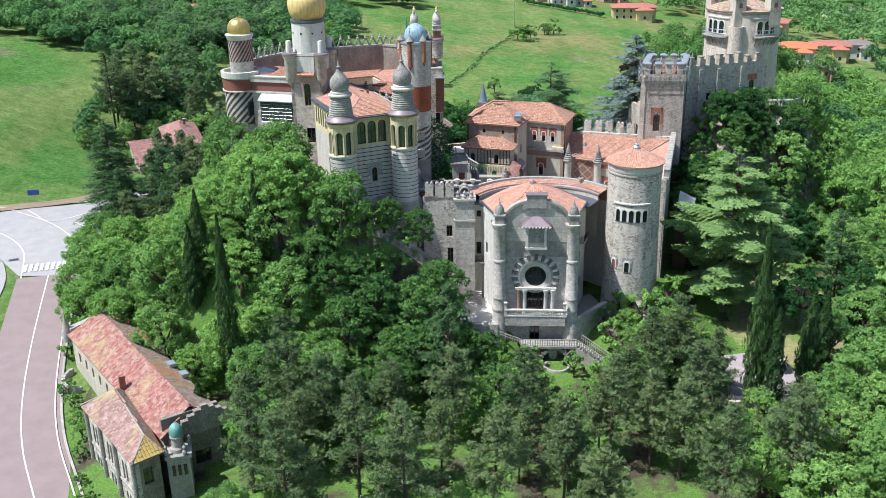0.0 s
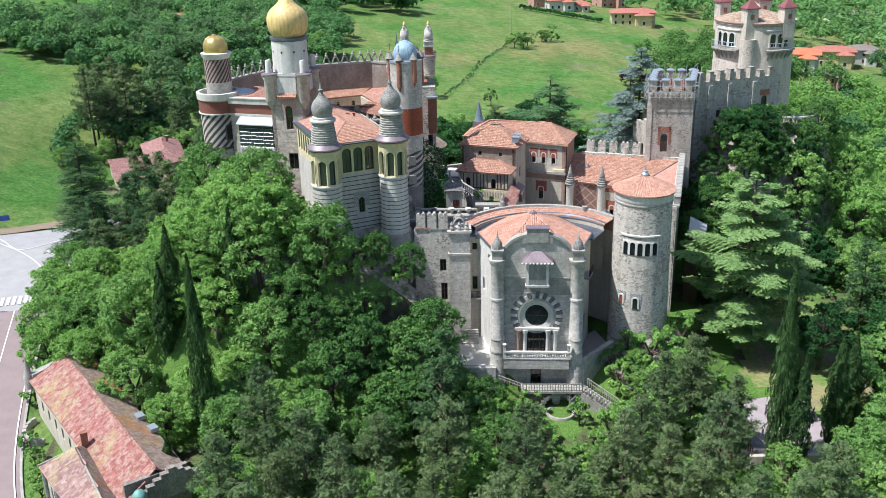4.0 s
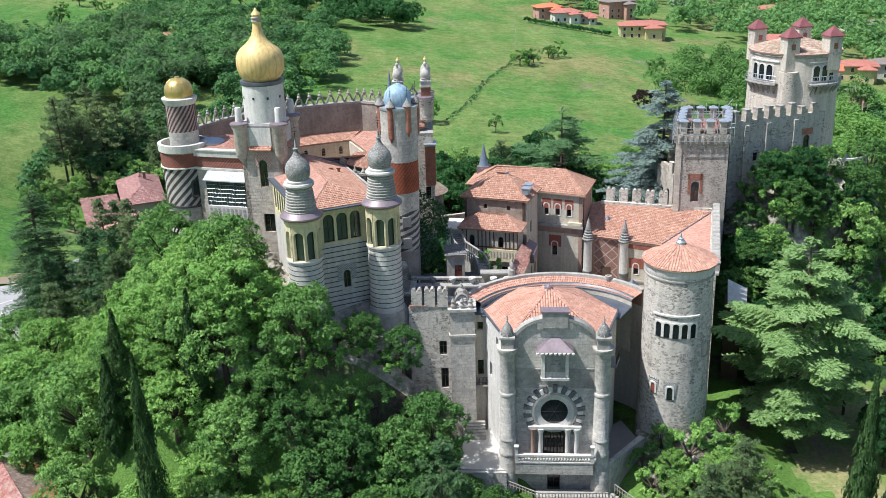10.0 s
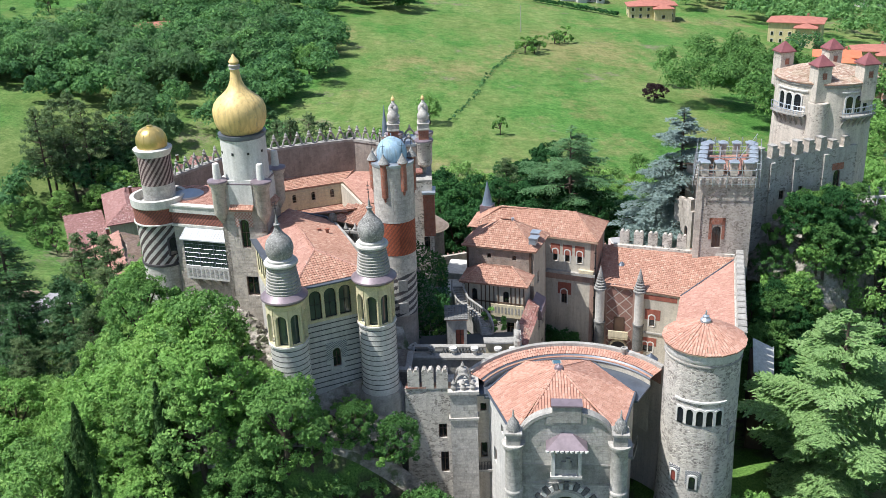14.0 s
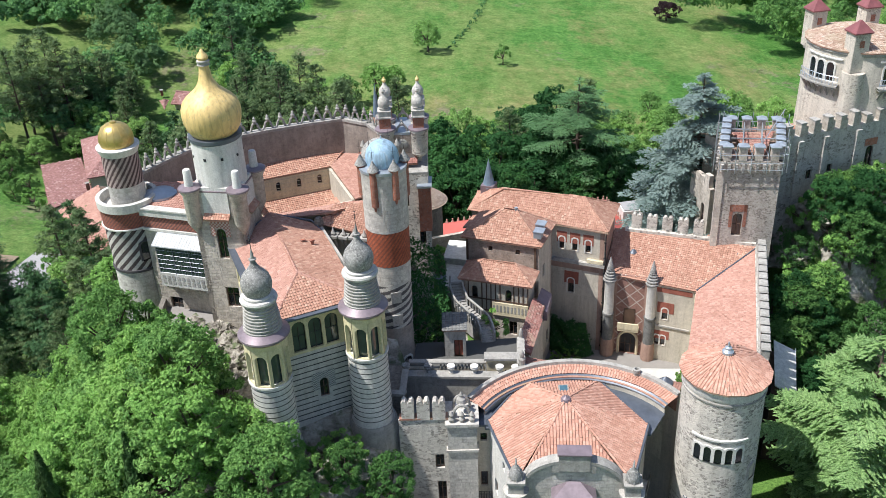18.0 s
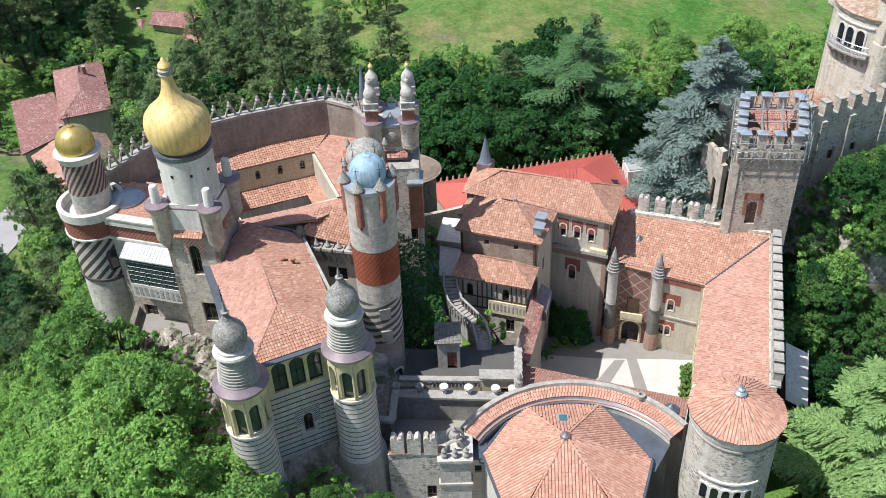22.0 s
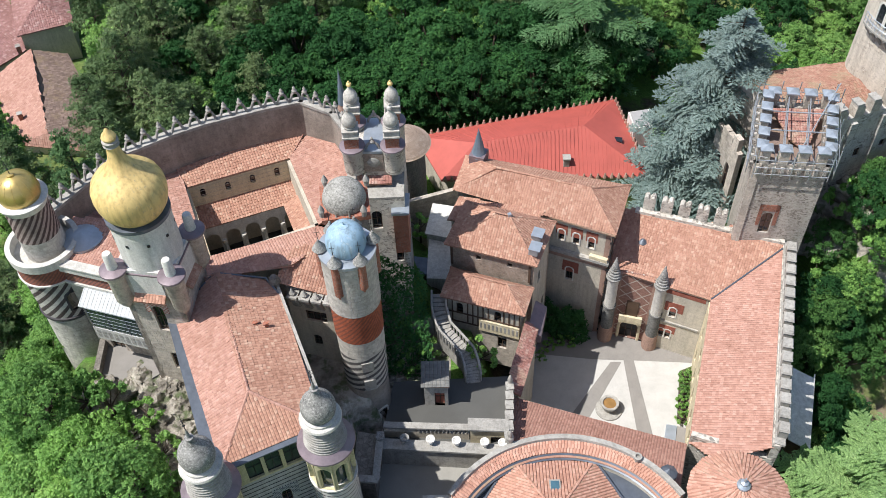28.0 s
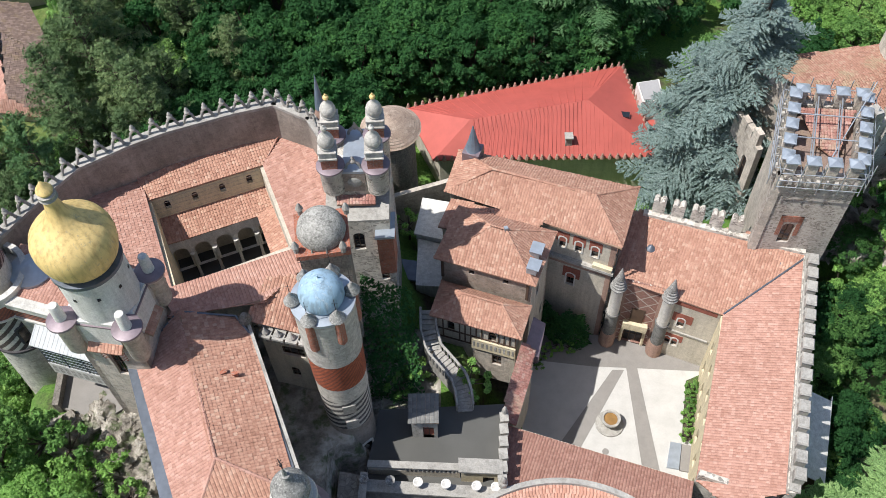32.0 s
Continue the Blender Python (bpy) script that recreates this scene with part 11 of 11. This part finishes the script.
# ---- far woods: one mass ----
def far_wood(name, spots, material, label, leaves=420, size=1.0):
    rng = np.random.default_rng(77)
    P, N, S = [], [], []
    for x, y, r, h in spots:
        k = leaves
        c = max(5, int(r * 2))
        d = sphere(rng, c)
        d[:, 2] = np.abs(d[:, 2])
        C = d * (r * 0.65, r * 0.65, h * 0.40) * rng.uniform(0.7, 1.15, (c, 1)) + (0, 0, h * 0.45)
        pick = rng.integers(0, c, k)
        e = sphere(rng, k)
        e[:, 2] = np.where(e[:, 2] < -0.3, -e[:, 2], e[:, 2])
        p = C[pick] + e * r * 0.42 * rng.uniform(0.7, 1.1, (k, 1))
        P.append(p + (x, y, on_ground(x, y)))
        N.append(e + rng.normal(0, 0.4, (k, 3)) + (0, 0, 0.3))
        S.append(size * rng.uniform(0.5, 1.1, k))
    ob = leaf_mesh(name, np.concatenate(P), np.concatenate(N), np.concatenate(S), material, rng, 0.7)
    return tagged(ob, label, "woods", "", "stuff")


def scatter(n, box, lo, hi, where=None, tall=1.7):
    out = []
    while len(out) < n:
        x, y = random.uniform(box[0], box[1]), random.uniform(box[2], box[3])
        if where and not where(x, y):
            continue
        r = random.uniform(lo, hi)
        out.append((x, y, r, r * tall * random.uniform(0.85, 1.2)))
    return out


VILLAGE = ((91, 473, 13), (61, 513, 10), (53, 521, 9), (72, 514, 8), (92, 545, 11), (141, 431, 14), (134, 370, 11), (156, 392, 11), (171, 402, 9), (150, 640, 12), (190, 600, 13), (129.4, 326, 4), (230, 560, 16), (260, 520, 20), (290, 600, 18), (240, 470, 10))


def clear_of_houses(x, y):
    """Keeps trees off the houses, their front gardens and the open meadow."""
    if any(abs(x - a - (y - b) * 0.22) < r + 1 and b - 26 < y < b + r for a, b, r in VILLAGE):
        return False
    if 118 < x < 150 and 296 < y < 350:
        return False
    return not (x < 118 and 250 < y < 460)


random.seed(23)
def glade(x, y):
    return math.sin(x * 0.071 + 0.6 * math.sin(y * 0.03)) * math.sin(y * 0.047 + 1.2) > 0.42


HOLLOW = ((-65, 218, 16), (-56, 202, 12), (-56, 250, 11), (-51, 238, 9), (-62, 255, 7))


def off_roofs(x, y):
    return all(math.hypot(x - a, y - b) > r for a, b, r in HOLLOW) and math.hypot(x + 94, y - 352) > 12


dense = scatter(230, (-132, -54, 246, 392), 3.4, 6.2, lambda x, y: off_roofs(x, y) and not (x < -80 and y < 274 + (x + 80) * -0.5) and y < 330 - (x + 85) * -0.1 - abs(x + 85) * 0.4 + (70 if x > -112 else 0) and not (x > -66 - (y - 270) * 0.1 and y > 262 and y < 300), 1.9)
far_wood("far_mixed_wood", dense[:130], LEAF_FAR, "tall mixed trees behind the old houses", 560, 0.62)
far_wood("far_dark_wood", dense[130:], FIRLEAF, "dark green trees behind the old houses", 560, 0.6)
left_wood = scatter(500, (-170, -32, 215, 440), 2.6, 5.6, lambda x, y: off_roofs(x, y) and (x + 32) < -(y - 215) * 0.03 - 6 * math.sin(y * 0.05) and not (x < -85 and y < 268 + (x + 85) * -0.5) and math.hypot(x + 94, y - 352) > 12 and not (x < -120 and y > 330) and not glade(x, y))
far_wood("far_woods", left_wood, LEAF_FAR, "dense green mixed woodland on the far slope", 460, 0.62)
scrub = scatter(320, (-230, -50, 300, 700), 1.2, 3.2, lambda x, y: math.hypot(x + 94, y - 352) > 12 and math.sin(x * 0.05) * math.sin(y * 0.033) > -0.35, 1.3)
far_wood("hill_scrub", scrub, LEAF_FAR, "low green scrub on the grassy hill", 150, 0.6)
mid_wood = scatter(110, (-75, -8, 430, 560), 4.0, 6.5, lambda x, y: x < -8 - (y - 430) * 0.15)
far_wood("hill_copse", mid_wood, LEAF_DEEP, "deep green copse on the hill", 420, 0.8)
copse = scatter(50, (58, 116, 284, 374), 4.2, 6.2, lambda x, y: y > 306 - (x - 62) * 1.15 and y < 335 + (x - 60) * 0.75 and x > 60 + (y - 306) * 0.12, 2.4)
far_wood("meadow_copse", copse, LEAF_MID, "dense green copse in the meadow", 1000, 0.5)
park_wood = scatter(250, (60, 140, 168, 334), 3.4, 5.4, lambda x, y: x > 64 + (y - 172) * 0.26 and clear_of_houses(x, y) or (x > 88 and y < 300), 1.8)
far_wood("park_woods", park_wood, LEAF_LIGHT, "dense light green woods below the keep", 560, 0.48)
right_wood = scatter(1150, (60, 460, 400, 900), 4.0, 8, lambda x, y: y > 525 - x * 0.6 and y > 560 - (x - 60) * 1.2 and clear_of_houses(x, y))
far_wood("village_trees", right_wood, LEAF_FAR, "green trees scattered round the far village", 210, 1.15)
back_wood = scatter(300, (-420, 460, 700, 1150), 7, 12)
far_wood("distant_woods", back_wood, LEAF_FAR, "distant woods", 240, 1.9)
low_right = scatter(330, (84, 260, 120, 400), 3.4, 6, lambda x, y: x > 88 + (y - 150) * 0.12 and clear_of_houses(x, y))
far_wood("valley_trees", low_right, LEAF_FAR, "green trees in the valley", 520, 0.6)
for i in range(46):
    x, y = random.uniform(-170, -60), random.uniform(380, 640)
    BX = random.choice(BUSH)
    put(BX, x, y, random.uniform(1.5, 3.5))
for x, y in ((27.5, 371), (30, 374), (33, 379), (31, 371.5), (40, 392), (44, 397), (42, 394)):
    put(random.choice(BUSH), x, y, random.uniform(1.6, 2.6))
for k, x, y, sc in ((FAROAK[0], -3.5, 274.5, 0.8), (FAROAK[2], -14.0, 247.0, 0.8), (FAROAK[1], -19.5, 243.0, 0.75), (FAROAK[2], -10.5, 250.5, 0.6), (FAROAK[0], -39.0, 318.0, 1.0), (FIRS[1], -36.2, 231.0, 0.85)):
    put(k, x, y, sc)
put(BUSH[1], 13.4, 266.8, 1.3, None, None, 1.5)
pb = broadleaf(91, 4.0, 6.0, PURPLELEAF, 90, 50, 0.26, "", "dark purple-leaved tree in the meadow", "purple_tree")
ditch = [(1.5 + 6.2 * k + 1.1 * math.sin(k * 2.1), 277 + 26.5 * k, random.uniform(0.7, 1.3), 1.2) for k in range(5)]
ditch = [(a[0] + (b[0] - a[0]) * q / 9, a[1] + (b[1] - a[1]) * q / 9 + random.uniform(-1, 1), random.uniform(0.5, 1.3), random.uniform(0.5, 1.2)) for a, b in zip(ditch, ditch[1:]) for q in range(9)]
far_wood("ditch_growth", ditch, LEAF_FAR, "rank grass and low shrubs along the meadow ditch", 22, 0.4)
hedge_spots = [(40.7 + i * 1.3, 499 - i * 1.15, 1.4, 2.2) for i in range(28)]
far_wood("clipped_hedge", hedge_spots, LEAF_DEEP, "long clipped green hedge", 90, 0.7)

# ---- far houses ----
def far_house(x, y, w, d, h, deg, wall, roof, label, name="village_house", rise=1.6, storeys=2):
    z = on_ground(x, y)
    t = thing(name, label, "house", "village houses")
    part("wall", Mesh().turned_box(0, 0, -3, h, w / 2, d / 2, 0), wall, t)
    e = 0.9
    m = Mesh()
    a = [(-w / 2 - e, -d / 2 - e, h), (w / 2 + e, -d / 2 - e, h), (w / 2 + e, d / 2 + e, h), (-w / 2 - e, d / 2 + e, h), (-w / 2 + d * 0.42, 0, h + rise), (w / 2 - d * 0.42, 0, h + rise)]
    m.add(a + [(p[0], p[1], h - 0.25) for p in a[:4]], [(0, 1, 5, 4), (1, 2, 5), (2, 3, 4, 5), (3, 0, 4), (0, 6, 7, 1), (1, 7, 8, 2), (2, 8, 9, 3), (3, 9, 6, 0), (9, 8, 7, 6)])
    part("roof", m, roof, t)
    part("chimney", Mesh().turned_box(w * 0.2, 0.5, h, h + rise + 0.9, 0.4, 0.4, 0), REDBRICK, t)
    # a cross wing that stands forward, with its own roof
    cw, cd, cx = w * 0.36, d * 0.34, w * 0.22
    part("cross_wing", Mesh().box(cx - cw / 2, -d / 2 - cd, -3, cx + cw / 2, -d / 2, h * 0.86), wall, t)
    m = Mesh()
    z0, z1 = h * 0.86, h * 0.86 + rise * 0.8
    a = [(cx - cw / 2 - e, -d / 2 - cd - e, z0), (cx + cw / 2 + e, -d / 2 - cd - e, z0), (cx + cw / 2 + e, 0, z0), (cx - cw / 2 - e, 0, z0), (cx, -d / 2 - cd * 0.4, z1), (cx, 0, z1)]
    m.add(a + [(p[0], p[1], z0 - 0.22) for p in a[:4]], [(0, 1, 4), (1, 2, 5, 4), (3, 0, 4, 5), (0, 6, 7, 1), (1, 7, 8, 2), (3, 9, 6, 0), (9, 8, 7, 6)])
    part("wing_roof", m, roof, t)
    for k in range(storeys):
        if 2.4 + k * 2.9 < h * 0.86:
            f = part("window", Mesh().turned_box(cx, -d / 2 - cd, 0.8 + k * 2.9, 2.4 + k * 2.9, 0.75, 0.06, 0), WHITESTONE, t)
            part("pane", Mesh().turned_box(cx, -d / 2 - cd - 0.03, 0.9 + k * 2.9, 2.3 + k * 2.9, 0.6, 0.06, 0), GLASS, f)
    n = max(2, int(w / 3.2))
    for k in range(storeys):
        for i in range(n):
            u = -w / 2 + (i + 0.5) * w / n
            zz = 0.9 + k * 2.9
            if zz + 1.4 < h:
                f = part("window", Mesh().turned_box(u, -d / 2, zz - 0.1, zz + 1.5, 0.62, 0.06, 0), WHITESTONE, t)
                part("pane", Mesh().turned_box(u, -d / 2 - 0.03, zz, zz + 1.4, 0.5, 0.06, 0), GLASS, f)
        f = part("window", Mesh().turned_box(-w / 2, 0, 0.8 + k * 2.9, 2.4 + k * 2.9, 0.06, 0.62, 0), WHITESTONE, t)
        part("pane", Mesh().turned_box(-w / 2 - 0.03, 0, 0.9 + k * 2.9, 2.3 + k * 2.9, 0.06, 0.5, 0), GLASS, f)
    t.matrix_basis = pose(x, y, z, 0, 0, deg)
    return t


VY = plaster("village_yellow", (0.62, 0.54, 0.30), 0.9)
VW = plaster("village_white", (0.66, 0.65, 0.62), 0.9)
VP = plaster("village_pink", (0.52, 0.30, 0.25), 0.85)
VR = sheet("village_roof", (0.42, 0.17, 0.13), 0.8, 0, 0.75, 0.6, 0.2)
VO = sheet("orange_roof", (0.60, 0.19, 0.10), 0.8, 0, 0.85, 0.6, 0.2)
VG = sheet("brown_roof", (0.22, 0.19, 0.17), 0.8, 0, 0.8, 0.6, 0.2)
for a in ((91, 473, 20, 11, 6.0, -4, VY, VR, "yellow house with a pink-red roof"), (61, 513, 13, 10, 5, 10, VW, VR, "pale house with a red roof by the hedge"), (53, 521, 12, 9, 6, 15, VP, VO, "pink house with an orange roof"),
          (72, 514, 9, 8, 3.5, 0, VW, VR, "small house with a red roof"), (92, 545, 15, 11, 9, 20, VP, VG, "brick-red house with a brown roof"), (141, 431, 20, 13, 9, -25, VY, VR, "cream house with a pink-grey roof"),
          (134, 370, 14, 11, 7, -20, VW, VO, "white house with a bright orange roof"), (156, 392, 14, 10, 6, -14, VY, VR, "cream house with a red roof and porch"), (171, 402, 11, 9, 6, -10, VW, VG, "white house with a grey roof"),
          (-92, 352, 15, 10, 4.5, 12, VW, VR, "low white house among the woods"), (129.4, 326, 4, 4, 7, 10, VP, VG, "small pink brick tower hut"), (150, 640, 14, 10, 6, 0, VW, VR, "far white house among village trees"), (190, 600, 16, 10, 6, 20, VW, VR, "far white house with a red roof"),
          (230, 560, 22, 14, 5, 10, VW, VG, "long pale shed with grey roof"), (110, 680, 15, 10, 6, 5, VP, VR, "far pink house among village trees"), (240, 470, 13, 10, 6, 15, VP, VR, "pink house in the valley"), (260, 520, 30, 14, 5, -8, VW, VG, "long pale industrial shed in the valley"),
          (290, 600, 26, 14, 5, 12, VW, VG, "pale industrial shed in the valley"), (215, 690, 15, 10, 6, 5, VY, VO, "far yellow house with orange roof")):
    far_house(*a)
def old_house(label, slopes, plan, wall, chimneys=()):
    """An old house: tiled slopes as (corners, eave from, eave to, tiles), and a walled plan as (corners, top)."""
    t = thing("old_house", label, "house", "old houses beside the road")
    for pts, a, b, mt in slopes:
        tiled(t, pts, Vector(pts[b]) - Vector(pts[a]), mt, 0.34, 0.4, under=mt)
    for corners, top in plan:
        part("wall", Mesh().prism(corners, -2.5, top), wall, t)
    for x, y, z in chimneys:
        k = part("chimney", Mesh().turned_box(x, y, z - 1.2, z, 0.28, 0.28, 20), REDBRICK, t)
        part("chimney_cap", Mesh().turned_box(x, y, z, z + 0.1, 0.36, 0.36, 20), COPING, k)
    return t


RN, RS = (-64.0, 223.3, 8.1), (-60.7, 214.6, 7.9)
EN, ES, EE, EF = (-69.8, 226.3, 5.9), (-63.0, 208.9, 5.5), (-55.1, 211.9, 5.6), (-61.8, 229.7, 6.1)
old_house("old hipped house with dull pink roof tiles", [([ES, EE, RS], 0, 1, DULLTILE), ([EN, ES, RS, RN], 0, 1, DULLTILE), ([EE, EF, RN, RS], 0, 1, DULLTILE), ([EF, EN, RN], 0, 1, DULLTILE)],
          [([(-69.1, 225.9), (-62.7, 209.5), (-55.8, 212.2), (-62.0, 229.0)], 5.4)], RENDERED, ((-62.0, 221.5, 8.9),))
old_house("long low house with worn red roof tiles", [([(-67.7, 202.0, 3.0), (-62.2, 208.2, 3.4), (-68.0, 220.3, 4.7), (-74.4, 217.2, 4.8)], 0, 1, DULLTILE)],
          [([(-67.5, 202.6), (-62.6, 208.2), (-68.2, 219.8), (-74.0, 216.8)], [2.6, 3.0, 4.3, 4.4])], RENDERED, ((-61.6, 205.4, 6.3),))
old_house("low house with pink and brown roof slopes", [([(-65.6, 200.6, 3.9), (-56.6, 186.2, 3.9), (-52.0, 186.2, 6.0), (-59.4, 204.8, 5.9)], 0, 1, PINKTILE), ([(-46.4, 184.4, 4.0), (-47.6, 193.2, 4.0), (-55.8, 198.2, 6.0), (-52.0, 186.2, 6.0)], 0, 1, BROWNTILE), ([(-47.6, 193.4, 4.0), (-54.8, 206.0, 4.2), (-59.4, 204.8, 5.9), (-55.8, 198.2, 6.0)], 0, 1, BROWNTILE), ([(-56.6, 186.2, 3.9), (-46.4, 184.4, 4.0), (-52.0, 186.2, 6.0)], 0, 1, PINKTILE)],
          [([(-65.0, 200.6), (-56.4, 186.8), (-47.0, 185.0), (-48.2, 193.2), (-55.4, 205.4), (-59.6, 204.4)], [3.7, 3.7, 3.7, 3.8, 3.9, 5.4])], RENDERED, ((-57.2, 190.6, 5.8),))
old_house("farmhouse with faded red roofs among the trees", [([(-59.2, 251.8, 3.1), (-50.4, 249.2, 3.1), (-48.8, 251.8, 4.9), (-58.5, 254.6, 4.9)], 0, 1, DULLTILE), ([(-48.0, 255.2, 3.1), (-58.0, 258.0, 3.1), (-58.5, 254.6, 4.9), (-48.8, 251.8, 4.9)], 0, 1, DULLTILE)],
          [([(-58.6, 252.4), (-50.0, 249.9), (-48.6, 254.6), (-57.6, 257.2)], 3.0)], RENDERED, ((-62.3, 256.6, 4.6),))
old_house("lower wing with a worn red roof beside the farmhouse", [([(-53.0, 242.4, 1.4), (-47.4, 236.0, 1.4), (-45.4, 242.0, 3.0), (-50.6, 249.0, 3.0)], 0, 1, REDTILE), ([(-43.6, 244.0, 1.4), (-48.4, 250.4, 1.4), (-50.6, 249.0, 3.0), (-45.4, 242.0, 3.0)], 0, 1, REDTILE)],
          [([(-52.4, 242.8), (-47.4, 237.0), (-44.4, 243.6), (-49.2, 249.6)], 1.3)], RENDERED)
old_house("small outbuilding with a hipped red roof", [([(-65.4, 255.6, 1.6), (-60.8, 251.6, 1.6), (-61.6, 255.2, 3.0)], 0, 1, DULLTILE), ([(-60.8, 251.6, 1.6), (-59.4, 257.4, 1.6), (-61.6, 255.2, 3.0)], 0, 1, DULLTILE), ([(-59.4, 257.4, 1.6), (-65.4, 255.6, 1.6), (-61.6, 255.2, 3.0)], 0, 1, DULLTILE)],
          [([(-64.6, 255.5), (-61.0, 252.4), (-59.9, 256.8)], 1.5)], RENDERED)
ps = thing("utility_pole", "grey wooden utility pole in the meadow", "pole")
part("pole", Mesh().lathe(29.3, 413, [(0.16, on_ground(29.3, 413)), (0.1, on_ground(29.3, 413) + 10)], 6), COPING, ps)

# the first tree of each kind stands in the wood too
spots = [(47 + (i % 5) * 9.5, 96 + (i // 5) * 11.0) for i in range(40)]
for i, t in enumerate(SOURCES):
    x, y = spots[i]
    small = 0.8
    if t in (CEDAR, CEDAR_BACK, BLUECEDAR, DARKFIR, pb) or t.name.startswith("cypress"):
        x, y, small = {CEDAR.name: (39.3, 124.5, 1.02), CEDAR_BACK.name: (21.5, 196.0, 0.98), BLUECEDAR.name: (33.6, 170.0, 1.0), DARKFIR.name: (-58.5, 160.0, 1.0), pb.name: (60, 312, 0.9)}.get(t.name, (46.5 + i * 0.3, 108.0 + i * 0.2, 0.7))
    t.matrix_basis = Matrix.LocRotScale((x, y, on_ground(x, y) - 0.2), Euler((0, 0, i * 1.3)), (small, small, small))
